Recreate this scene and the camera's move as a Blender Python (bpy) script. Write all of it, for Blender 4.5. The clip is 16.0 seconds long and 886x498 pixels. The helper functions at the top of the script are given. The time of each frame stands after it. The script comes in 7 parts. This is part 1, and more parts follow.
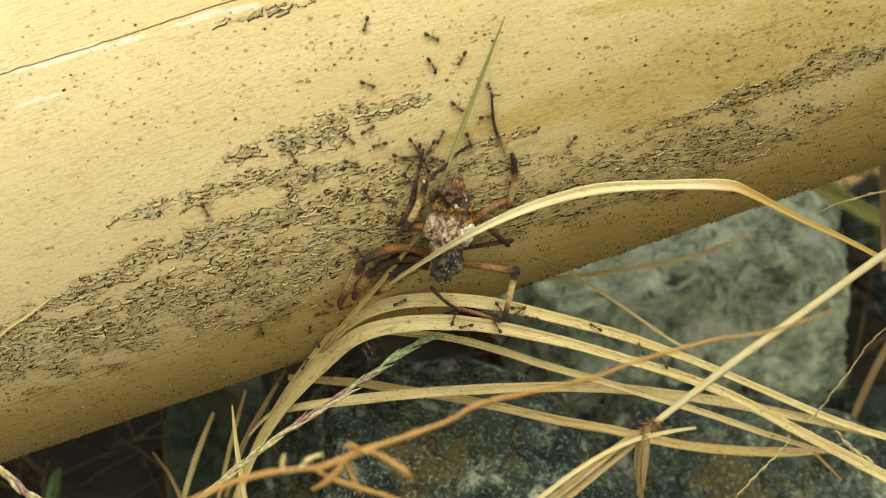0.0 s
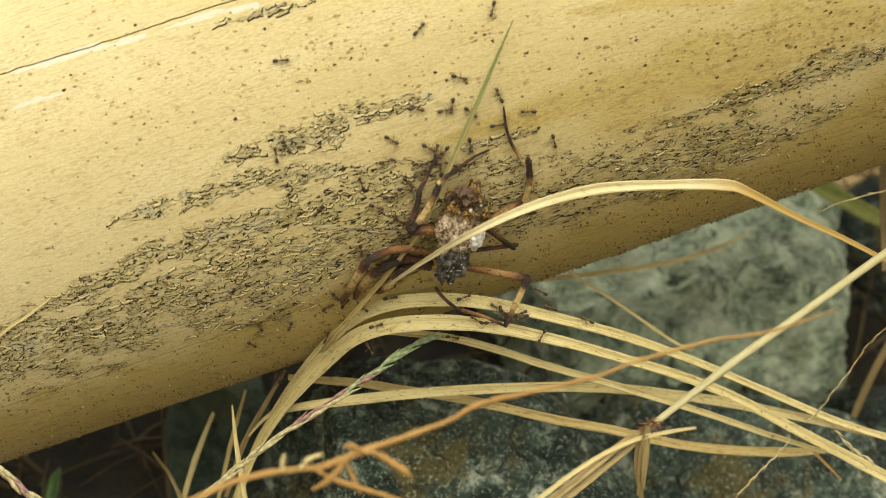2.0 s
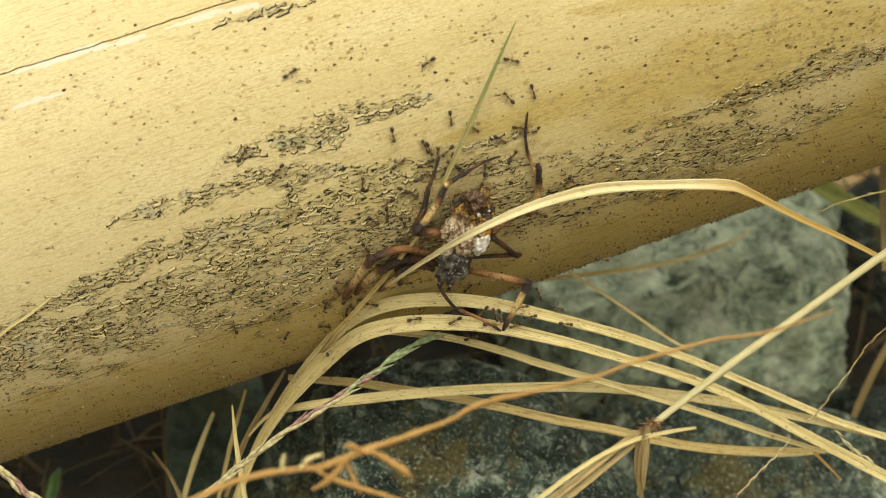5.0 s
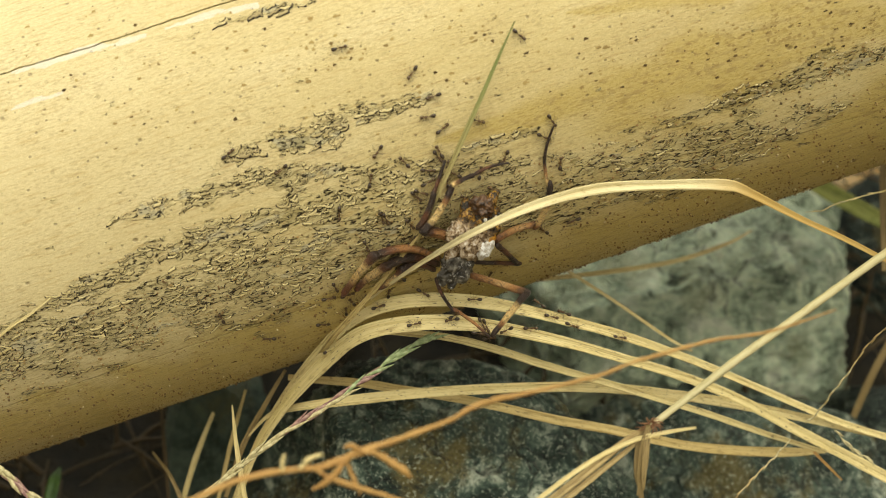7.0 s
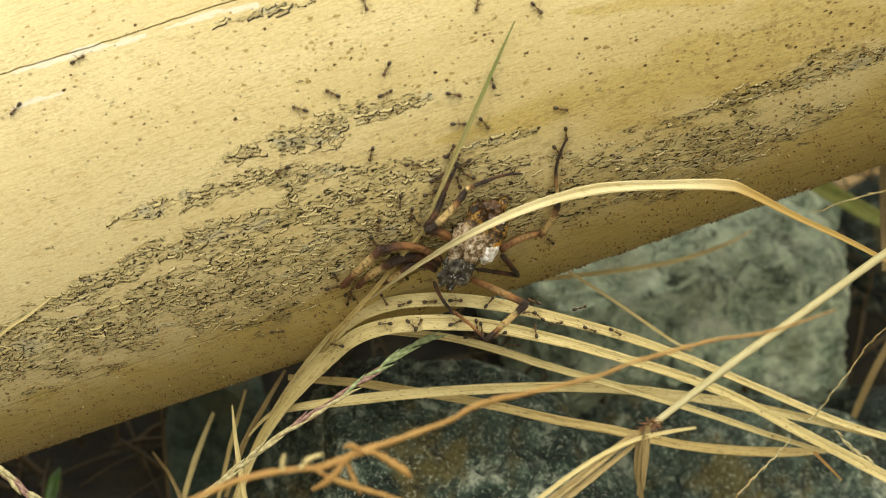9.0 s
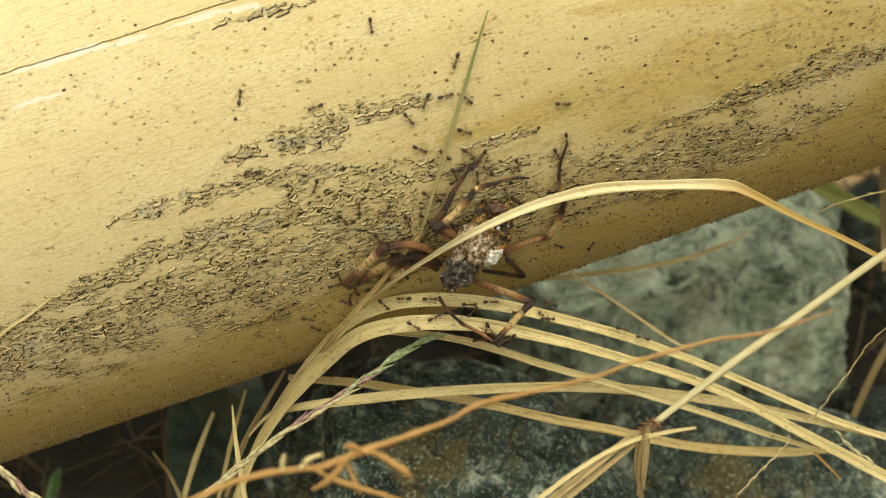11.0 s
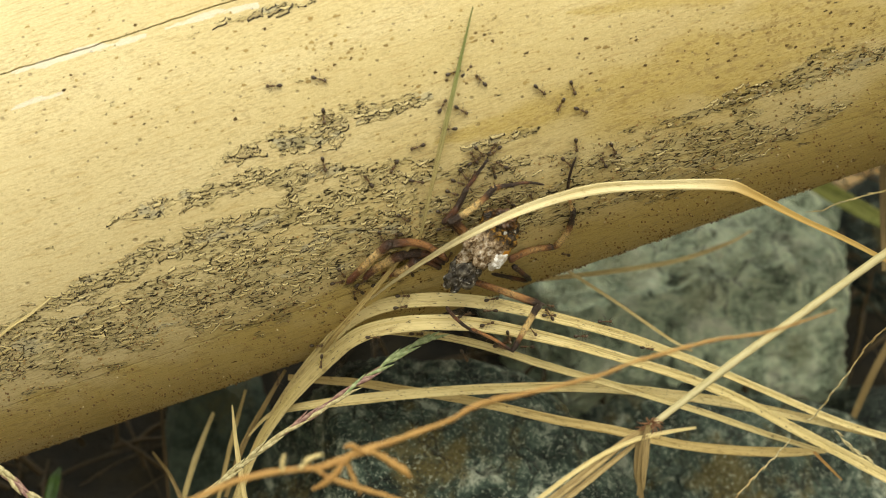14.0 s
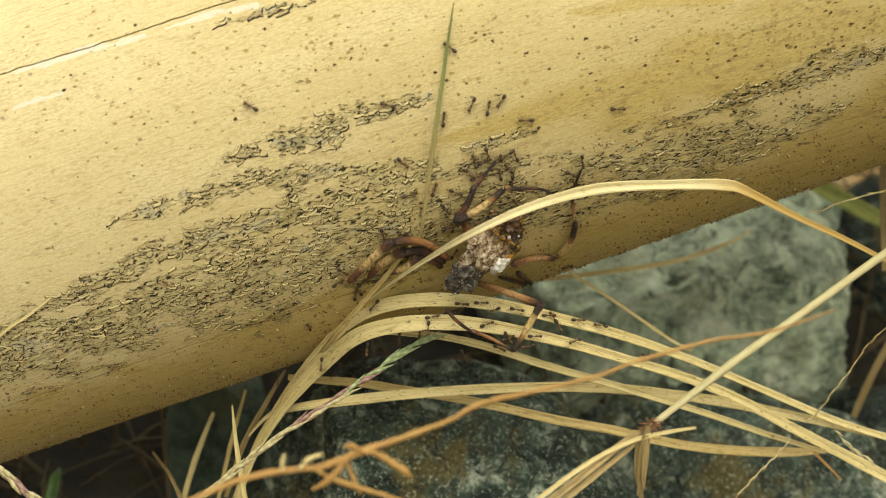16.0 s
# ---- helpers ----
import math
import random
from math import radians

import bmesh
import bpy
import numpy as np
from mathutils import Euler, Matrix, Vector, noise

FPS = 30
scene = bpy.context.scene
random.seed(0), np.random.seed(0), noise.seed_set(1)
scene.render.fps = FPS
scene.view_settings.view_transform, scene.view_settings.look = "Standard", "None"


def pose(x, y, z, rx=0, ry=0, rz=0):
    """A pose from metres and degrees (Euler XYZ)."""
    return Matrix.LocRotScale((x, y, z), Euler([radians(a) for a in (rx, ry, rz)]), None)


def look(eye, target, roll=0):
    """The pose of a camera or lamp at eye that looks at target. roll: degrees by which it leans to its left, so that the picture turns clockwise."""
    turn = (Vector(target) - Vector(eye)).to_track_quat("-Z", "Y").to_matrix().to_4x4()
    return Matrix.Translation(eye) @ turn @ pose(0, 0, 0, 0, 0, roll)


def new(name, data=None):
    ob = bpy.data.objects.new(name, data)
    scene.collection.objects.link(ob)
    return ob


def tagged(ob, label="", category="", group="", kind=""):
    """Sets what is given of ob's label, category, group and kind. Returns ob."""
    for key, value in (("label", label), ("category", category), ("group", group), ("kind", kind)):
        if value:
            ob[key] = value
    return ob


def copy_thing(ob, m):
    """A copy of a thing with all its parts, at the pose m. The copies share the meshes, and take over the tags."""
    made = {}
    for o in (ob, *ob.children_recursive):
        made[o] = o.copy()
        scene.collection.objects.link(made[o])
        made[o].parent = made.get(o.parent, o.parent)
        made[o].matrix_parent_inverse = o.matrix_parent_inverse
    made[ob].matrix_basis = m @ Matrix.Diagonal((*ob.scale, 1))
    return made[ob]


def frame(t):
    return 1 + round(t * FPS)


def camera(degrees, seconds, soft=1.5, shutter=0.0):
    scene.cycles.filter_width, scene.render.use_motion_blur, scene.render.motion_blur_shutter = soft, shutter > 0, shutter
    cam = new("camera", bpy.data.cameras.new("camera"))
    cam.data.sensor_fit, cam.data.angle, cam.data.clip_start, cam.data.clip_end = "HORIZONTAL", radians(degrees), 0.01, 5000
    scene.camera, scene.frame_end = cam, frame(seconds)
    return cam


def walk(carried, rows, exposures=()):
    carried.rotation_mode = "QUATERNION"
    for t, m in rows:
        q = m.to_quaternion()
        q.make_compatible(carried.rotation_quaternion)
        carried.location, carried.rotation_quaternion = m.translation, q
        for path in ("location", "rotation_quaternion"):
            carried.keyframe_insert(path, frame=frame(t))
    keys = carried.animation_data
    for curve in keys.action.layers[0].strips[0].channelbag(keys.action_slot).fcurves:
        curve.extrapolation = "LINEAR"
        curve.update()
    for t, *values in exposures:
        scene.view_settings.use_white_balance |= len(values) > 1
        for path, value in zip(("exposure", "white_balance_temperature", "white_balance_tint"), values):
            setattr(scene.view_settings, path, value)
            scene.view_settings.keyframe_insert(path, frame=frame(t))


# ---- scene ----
# ---- the camera: it stands still a little over 20 cm before a bamboo pole ----
FOV = 40.0
UNIT = 0.0001                                   # the plan's unit on the focus plane: a tenth of a millimetre
FOCAL = 784 / math.tan(radians(FOV / 2))        # plan units
REACH = FOCAL * UNIT                            # from the eye to the focus plane
PITCH = 55.0                                    # the view goes down by this
ORIGIN = Vector((0, 0, 0.125))                  # the middle of the focus plane, above the soil
TURN = Matrix.Rotation(radians(90 - PITCH), 4, "X")
EYE = ORIGIN + TURN.to_3x3() @ Vector((0, 0, REACH))
VIEW = Matrix.Translation(EYE) @ TURN
TOWARDS = TURN.to_3x3() @ Vector((0, 0, 1))     # out of the plan, to the eye
ACROSS = TURN.to_3x3() @ Vector((1, 0, 0))
UPWARDS = TURN.to_3x3() @ Vector((0, 1, 0))

cam = camera(FOV, 16.0, soft=0.6)
cam.data.dof.use_dof = True
cam.data.dof.focus_distance = REACH + 0.004
cam.data.dof.aperture_fstop = 18
walk(cam, [(0, VIEW), (16, VIEW)], exposures=[(0, 1.07, 7500, 3), (16, 1.07, 7500, 3)])


def at(u, v, w=0.0):
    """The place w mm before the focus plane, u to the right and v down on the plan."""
    d = REACH - w * 0.001
    return VIEW @ Vector(((u - 784) * d / FOCAL, (441 - v) * d / FOCAL, -d))


# ---- sky and sun: bright overcast ----
world = bpy.data.worlds.new("sky")
scene.world = world
world.use_nodes = True
sky = world.node_tree.nodes.new("ShaderNodeTexSky")
sky.sky_type, sky.sun_disc = "NISHITA", False
sky.sun_elevation, sky.sun_rotation = radians(81), radians(53)
sky.air_density, sky.dust_density, sky.ozone_density = 1.0, 0.6, 1.0
back = world.node_tree.nodes["Background"]
veil = world.node_tree.nodes.new("ShaderNodeHueSaturation")      # high cloud takes most of the blue
veil.inputs["Saturation"].default_value = 0.15
world.node_tree.links.new(sky.outputs[0], veil.inputs["Color"])
world.node_tree.links.new(veil.outputs[0], back.inputs[0])
back.inputs[1].default_value = 0.15
sun = new("sun", bpy.data.lights.new("sun", "SUN"))
sun.data.energy, sun.data.angle, sun.data.color = 1.1, radians(45), (1.0, 0.965, 0.90)
sun.matrix_world = look((0.20, 0.15, 1.6), (0, 0, 0))


# ---- materials ----
class Nodes:
    """A node material, built line by line."""

    def __init__(self, name):
        self.mat = bpy.data.materials.new(name)
        self.mat.use_nodes = True
        self.tree = self.mat.node_tree
        self.bsdf = self.tree.nodes["Principled BSDF"]

    def add(self, kind, settings=None, **inputs):
        n = self.tree.nodes.new("ShaderNode" + kind)
        for k, v in (settings or {}).items():
            setattr(n, k, v)
        for k, v in inputs.items():
            self.put(n, k.replace("_", " ") if not k.startswith("i") or not k[1:].isdigit() else int(k[1:]), v)
        return n

    def put(self, n, key, v):
        socket = n.inputs[key]
        if isinstance(v, bpy.types.NodeSocket):
            self.tree.links.new(v, socket)
        else:
            socket.default_value = v

    def math(self, op, a, b=0.0, c=0.0, clamp=False):
        n = self.add("Math", {"operation": op, "use_clamp": clamp}, i0=a, i1=b, i2=c)
        return n.outputs[0]

    def noise(self, vec, scale, detail=4.0, rough=0.55, distort=0.0):
        n = self.add("TexNoise", None, Vector=vec, Scale=scale, Detail=detail, Roughness=rough, Distortion=distort)
        return n.outputs["Fac"]

    def scaled(self, vec, x, y, z):
        return self.add("Mapping", None, Vector=vec, Scale=(x, y, z)).outputs[0]

    def ramp(self, fac, *stops):
        n = self.add("ValToRGB", None, Fac=fac)
        e = n.color_ramp.elements
        while len(e) < len(stops):
            e.new(0.5)
        for el, (p, c) in zip(e, stops):
            el.position = p
            el.color = (c, c, c, 1) if isinstance(c, (int, float)) else (*c, 1)
        return n.outputs[0]

    def mix(self, fac, a, b, mode="MIX"):
        n = self.add("Mix", {"data_type": "RGBA", "blend_type": mode})
        self.put(n, 0, fac)
        for i, v in ((6, a), (7, b)):
            self.put(n, i, v if isinstance(v, bpy.types.NodeSocket) else (*v, 1))
        return n.outputs[2]

    def smooth(self, x, lo, hi):
        n = self.add("MapRange", {"interpolation_type": "SMOOTHSTEP"}, Value=x)
        n.inputs["From Min"].default_value, n.inputs["From Max"].default_value = lo, hi
        return n.outputs[0]

    def uv(self):
        return self.add("UVMap").outputs[0]

    def place(self):
        return self.add("TexCoord").outputs["Object"]

    def split(self, vec):
        return self.add("SeparateXYZ", None, Vector=vec).outputs

    def random(self):
        return self.add("ObjectInfo").outputs["Random"]

    def finish(self, color, rough, height=None, bump=0.0002, strength=0.6, **more):
        self.put(self.bsdf, "Base Color", color if isinstance(color, bpy.types.NodeSocket) else (*color, 1))
        self.put(self.bsdf, "Roughness", rough)
        for k, v in more.items():
            self.put(self.bsdf, k.replace("_", " "), v)
        if height is not None:
            b = self.add("Bump", None, Strength=strength, Distance=bump, Height=height)
            self.put(self.bsdf, "Normal", b.outputs[0])
        return self.mat


def bamboo_material():
    """Dry yellow bamboo: fine fibres along x, pits, rings, and black-edged flaking where the attribute wear is high."""
    m = Nodes("dry_bamboo")
    uv = m.uv()
    wear = m.add("Attribute", {"attribute_name": "wear"}).outputs["Fac"]
    fibre = m.noise(m.scaled(uv, 180, 2600, 1), 1.0, 5, 0.6)
    broad = m.noise(m.scaled(uv, 18, 60, 1), 1.0, 4, 0.55)
    patch = m.noise(m.scaled(uv, 60, 160, 1), 1.0, 5, 0.6)
    color = m.ramp(broad, (0.3, (0.55, 0.43, 0.18)), (0.5, (0.62, 0.50, 0.225)), (0.7, (0.68, 0.57, 0.30)))
    color = m.mix(m.math("MULTIPLY", m.smooth(m.split(uv)[0], 0.02, -0.075), 0.4), color, (0.72, 0.62, 0.38))       # paler towards one end: the glossy sheen there put into the colour
    color = m.mix(m.math("MULTIPLY", m.smooth(fibre, 0.50, 0.70), 0.6), color, (0.46, 0.30, 0.10))
    browning = m.math("MULTIPLY", m.add("Attribute", {"attribute_name": "browning"}).outputs["Fac"], 0.85)
    browning = m.smooth(m.math("ADD", browning, m.math("MULTIPLY", m.math("SUBTRACT", m.noise(m.scaled(uv, 40, 120, 1), 1.0, 5, 0.6), 0.5), 1.0)), 0.15, 0.85)
    coarse = m.math("MULTIPLY_ADD", browning, 0.6, 0.4)
    # short brown dashes along the fibres
    dash = m.noise(m.scaled(uv, 620, 3600, 1), 1.0, 3, 0.6)
    dash = m.math("MULTIPLY", m.smooth(dash, 0.535, 0.59), m.smooth(patch, 0.38, 0.55))
    color = m.mix(m.math("MULTIPLY", m.math("MULTIPLY", dash, coarse), 0.8), color, (0.24, 0.145, 0.045))
    stipple = m.noise(m.scaled(uv, 1500, 3000, 1), 1.0, 4, 0.7)
    color = m.mix(m.math("MULTIPLY", m.math("MULTIPLY", m.smooth(stipple, 0.53, 0.66), coarse), 0.7), color, (0.36, 0.24, 0.08))
    color = m.mix(m.math("MULTIPLY", m.smooth(stipple, 0.46, 0.36), 0.25), color, (0.82, 0.70, 0.40))
    tick = m.noise(m.scaled(uv, 950, 4200, 1), 1.0, 3, 0.6)
    color = m.mix(m.math("MULTIPLY", m.math("MULTIPLY", m.smooth(tick, 0.555, 0.65), m.smooth(broad, 0.38, 0.58)), m.math("MULTIPLY", coarse, 0.95)), color, (0.26, 0.165, 0.06))
    # fine grain: short pale and dark scratches along the fibres
    scratch = m.noise(m.scaled(uv, 1100, 5200, 1), 1.0, 3, 0.7)
    color = m.mix(m.math("MULTIPLY", m.smooth(scratch, 0.55, 0.68), m.math("MULTIPLY", coarse, 0.65)), color, (0.25, 0.165, 0.06))
    color = m.mix(m.math("MULTIPLY", m.smooth(scratch, 0.44, 0.32), m.math("MULTIPLY", coarse, 0.55)), color, (0.84, 0.72, 0.42))
    # brown weathered mottling in loose fields, over the tone that also paints shade
    color = m.mix(m.math("MULTIPLY", browning, 0.6), color, (0.49, 0.355, 0.08))
    field = m.math("MAXIMUM", m.math("MULTIPLY", browning, 0.9), m.smooth(m.noise(m.scaled(uv, 9, 30, 1), 1.0, 3, 0.5), 0.5, 0.64))
    mottle = m.smooth(m.noise(m.scaled(uv, 260, 800, 1), 1.0, 5, 0.68), 0.50, 0.64)
    color = m.mix(m.math("MULTIPLY", m.math("MULTIPLY", field, mottle), 0.55), color, (0.27, 0.175, 0.065))
    # dark pits and faint rings
    pit = 0.0
    for size, share, reach in ((150, 0.78, 0.07), (480, 0.78, 0.14)):
        pits = m.add("TexVoronoi", {"voronoi_dimensions": "2D"}, Vector=m.scaled(uv, size, size * 1.25, 1), Scale=1.0)
        lucky = m.split(pits.outputs["Color"])
        reach = m.math("MULTIPLY", m.math("MULTIPLY", lucky[1], reach), m.math("GREATER_THAN", lucky[0], m.math("SUBTRACT", share + 0.22, m.math("MULTIPLY", patch, 0.45))))
        pit = m.math("MAXIMUM", pit, m.smooth(m.math("SUBTRACT", reach, pits.outputs["Distance"]), -0.03, 0.03))
    color = m.mix(m.math("MULTIPLY", pit, 0.55), color, (0.12, 0.075, 0.028))
    rings = m.add("TexVoronoi", {"voronoi_dimensions": "2D"}, Vector=m.scaled(uv, 270, 330, 1), Scale=1.0)
    rl = m.split(rings.outputs["Color"])
    band = m.math("SUBTRACT", 1.0, m.math("MULTIPLY", m.math("ABSOLUTE", m.math("SUBTRACT", rings.outputs["Distance"], 0.065)), 26.0), clamp=True)
    band = m.math("MULTIPLY", band, m.math("GREATER_THAN", rl[0], 0.84))
    color = m.mix(m.math("MULTIPLY", band, 0.6), color, (0.28, 0.19, 0.07))
    # flaking: blisters drawn out along the pole, each with a thin broken dark outline
    blister = m.noise(m.scaled(uv, 330, 950, 1), 1.0, 2, 0.5, 0.5)
    small = m.noise(m.scaled(uv, 620, 1700, 1), 1.0, 2, 0.5, 0.4)
    broken = m.noise(m.scaled(uv, 700, 1300, 1), 1.0, 2, 0.5)
    line = m.math("SUBTRACT", 1.0, m.smooth(m.math("ABSOLUTE", m.math("SUBTRACT", blister, 0.52)), 0.018, 0.044))
    fine_line = m.math("SUBTRACT", 1.0, m.smooth(m.math("ABSOLUTE", m.math("SUBTRACT", small, 0.57)), 0.014, 0.036))
    line = m.math("MULTIPLY", m.math("MAXIMUM", line, m.math("MULTIPLY", fine_line, 0.6)), m.smooth(broken, 0.45, 0.51))
    hollow = m.math("MULTIPLY", m.smooth(blister, 0.39, 0.33), m.smooth(broken, 0.46, 0.53))
    ragged = m.math("ADD", wear, m.math("MULTIPLY", m.math("SUBTRACT", m.noise(m.scaled(uv, 170, 330, 1), 1.0, 4, 0.65), 0.5), 3.6))
    on = m.smooth(ragged, 0.60, 0.72)
    near = m.smooth(ragged, 0.30, 0.62)
    grey = m.smooth(m.noise(m.scaled(uv, 110, 300, 1), 1.0, 4, 0.65), 0.38, 0.56)
    skin = m.mix(m.math("MULTIPLY_ADD", grey, 0.45, 0.1), color, (0.34, 0.285, 0.135))
    silver = m.smooth(m.noise(m.scaled(uv, 85, 210, 1), 1.0, 4, 0.6), 0.57, 0.62)
    skin = m.mix(m.math("MULTIPLY", silver, 0.65), skin, (0.44, 0.41, 0.29))
    moss = m.smooth(m.noise(m.scaled(uv, 70, 190, 1), 1.0, 5, 0.65), 0.56, 0.66)
    skin = m.mix(m.math("MULTIPLY", moss, 0.55), skin, (0.15, 0.125, 0.035))
    skin = m.mix(m.math("MULTIPLY", m.smooth(blister, 0.53, 0.58), 0.45), skin, (0.60, 0.51, 0.27))
    skin = m.mix(m.math("MULTIPLY", browning, 0.5), skin, (0.20, 0.155, 0.06))
    color = m.mix(m.math("MULTIPLY", near, 0.12), color, (0.36, 0.27, 0.09))
    color = m.mix(m.math("MULTIPLY", on, 0.85), color, skin)
    color = m.mix(m.math("MULTIPLY", on, m.math("MAXIMUM", m.math("MULTIPLY", line, 0.96), m.math("MULTIPLY", hollow, 0.95))), color, (0.018, 0.013, 0.007))
    peel = m.add("Attribute", {"attribute_name": "peel"}).outputs["Fac"]
    peel = m.smooth(m.math("ADD", peel, m.math("MULTIPLY", m.math("SUBTRACT", m.noise(m.scaled(uv, 160, 700, 1), 1.0, 4, 0.65), 0.5), 2.2)), 0.55, 0.7)
    color = m.mix(m.math("MULTIPLY", peel, 0.55), color, (0.74, 0.70, 0.62))
    color = m.mix(m.add("Attribute", {"attribute_name": "crack"}).outputs["Fac"], color, (0.035, 0.02, 0.01))      # the shade inside the cracks put into the colour
    height = m.math("ADD", m.math("MULTIPLY", fibre, 0.25), m.math("MULTIPLY", m.math("MULTIPLY", on, m.math("SUBTRACT", m.math("ADD", 0.4, m.math("MULTIPLY", m.smooth(blister, 0.46, 0.56), 0.9)), m.math("MULTIPLY", line, 0.6))), 1.4))
    height = m.math("SUBTRACT", height, m.math("MULTIPLY", pit, 0.8))
    rough = m.math("ADD", 0.48, m.math("MULTIPLY", on, 0.3))
    height = m.math("ADD", height, m.math("SUBTRACT", m.math("MULTIPLY", stipple, 0.6), m.math("MULTIPLY", scratch, 0.6)))
    return m.finish(color, rough, height, 0.0002, 0.85, Specular_IOR_Level=m.math("MULTIPLY_ADD", on, -0.3, 0.5))


def straw_material(name, pale, mid, dark, spots=0.5, green=None):
    """Dry grass: veins across, faded patches, black mould specks. UV x runs across the blade, y along it in metres."""
    m = Nodes(name)
    uv = m.uv()
    xyz = m.split(uv)
    veins = m.noise(m.add("CombineXYZ", None, X=m.math("MULTIPLY", xyz[0], 13.0), Y=m.math("MULTIPLY", xyz[1], 25.0), Z=m.math("MULTIPLY", m.random(), 50.0)).outputs[0], 1.0, 3, 0.6)
    where = m.add("CombineXYZ", None, X=m.math("MULTIPLY", xyz[0], 2.0), Y=m.math("MULTIPLY", xyz[1], 130.0), Z=m.math("MULTIPLY", m.random(), 90.0)).outputs[0]
    fade = m.noise(where, 1.0, 4, 0.6)
    color = m.ramp(veins, (0.29, dark), (0.41, mid), (0.55, pale))
    color = m.mix(m.math("MULTIPLY", m.smooth(fade, 0.46, 0.7), 0.6), color, pale)
    blot = m.noise(m.add("CombineXYZ", None, X=m.math("MULTIPLY", xyz[0], 3.0), Y=m.math("MULTIPLY", xyz[1], 320.0), Z=m.math("MULTIPLY", m.random(), 40.0)).outputs[0], 1.0, 5, 0.7)
    color = m.mix(m.math("MULTIPLY", m.smooth(blot, 0.54, 0.68), 0.65), color, dark)
    color = m.mix(m.math("MULTIPLY", m.smooth(fade, 0.42, 0.28), 0.6), color, dark)
    speck = m.noise(m.add("CombineXYZ", None, X=m.math("MULTIPLY", xyz[0], 9.0), Y=m.math("MULTIPLY", xyz[1], 900.0), Z=m.math("MULTIPLY", m.random(), 70.0)).outputs[0], 1.0, 3, 0.55)
    spot = m.math("MULTIPLY", m.smooth(speck, 0.63, 0.69), spots)
    blotch = m.noise(m.add("CombineXYZ", None, X=m.math("MULTIPLY", xyz[0], 2.2), Y=m.math("MULTIPLY", xyz[1], 420.0), Z=m.math("MULTIPLY", m.random(), 30.0)).outputs[0], 1.0, 4, 0.65)
    spot = m.math("MAXIMUM", spot, m.math("MULTIPLY", m.smooth(blotch, 0.64, 0.70), spots))
    color = m.mix(spot, color, (0.05, 0.035, 0.018))
    if green:
        color = m.mix(m.smooth(xyz[1], *green[0]), color, green[1])
    return m.finish(color, 0.62, veins, 0.0002, 0.8)


def rock_material(name, deep, mean, light, crust, dust, grain=0.8):
    """Blue-grey stone with pale crust, ochre dust, dark grain and hairline cracks."""
    m = Nodes(name)
    p = m.place()
    big = m.noise(p, 30, 5, 0.6, 0.6)
    mid = m.noise(p, 130, 8, 0.72, 0.5)
    fine = m.noise(p, 1100, 5, 0.75)
    color = m.ramp(mid, (0.38, deep), (0.48, mean), (0.55, light), (0.65, crust))
    color = m.mix(m.math("MULTIPLY", m.smooth(big, 0.5, 0.66), 0.55), color, light)
    color = m.mix(m.math("MULTIPLY", m.smooth(m.noise(p, 48, 6, 0.65, 0.8), 0.47, 0.36), 0.5), color, deep)
    ochre = m.noise(m.scaled(p, 55, 55, 25), 1.0, 6, 0.65)
    color = m.mix(m.math("MULTIPLY", m.smooth(ochre, 0.52, 0.64), dust), color, m.mix(0.5, mean, (0.28, 0.20, 0.05)))
    color = m.mix(m.math("MULTIPLY", m.smooth(fine, 0.54, 0.64), 0.7), color, crust)
    color = m.mix(m.math("MULTIPLY", m.smooth(fine, 0.46, 0.36), grain), color, (0.025, 0.032, 0.034))
    net = m.add("TexVoronoi", {"feature": "DISTANCE_TO_EDGE"}, Vector=m.add("VectorMath", {"operation": "MULTIPLY_ADD"}, i0=m.add("TexNoise", None, Vector=p, Scale=90.0, Detail=4.0).outputs["Color"], i1=(0.02, 0.02, 0.02), i2=p).outputs[0], Scale=70.0)
    crack = m.math("MULTIPLY", m.math("SUBTRACT", 1.0, m.smooth(net.outputs["Distance"], 0.0, 0.035)), m.smooth(big, 0.42, 0.55))
    color = m.mix(m.math("MULTIPLY", crack, 0.7), color, (0.03, 0.03, 0.025))
    h = m.math("ADD", m.math("MULTIPLY", mid, 1.0), m.math("MULTIPLY", fine, 0.35))
    h = m.math("SUBTRACT", h, m.math("MULTIPLY", crack, 0.3))
    return m.finish(color, 0.65, h, 0.0032, 1.0, Specular_IOR_Level=0.22)


def soil_material():
    m = Nodes("shade_dark_soil")
    p = m.place()
    a, b = m.noise(p, 90, 6, 0.65), m.noise(p, 900, 4, 0.6)
    # near the pole these dark browns also hold the shade that lies there
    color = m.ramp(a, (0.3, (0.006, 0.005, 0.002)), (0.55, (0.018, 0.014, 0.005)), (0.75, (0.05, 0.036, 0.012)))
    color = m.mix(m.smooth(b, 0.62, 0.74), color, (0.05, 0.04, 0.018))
    # straw tone farther off, added to bounce warm light onto the pole
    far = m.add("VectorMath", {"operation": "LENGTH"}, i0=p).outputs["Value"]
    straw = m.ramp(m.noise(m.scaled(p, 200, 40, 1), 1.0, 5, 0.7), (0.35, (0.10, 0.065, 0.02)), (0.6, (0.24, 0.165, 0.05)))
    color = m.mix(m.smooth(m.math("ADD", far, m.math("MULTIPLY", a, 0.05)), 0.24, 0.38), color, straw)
    return m.finish(color, 0.9, m.math("ADD", a, m.math("MULTIPLY", b, 0.4)), 0.003, 0.9)


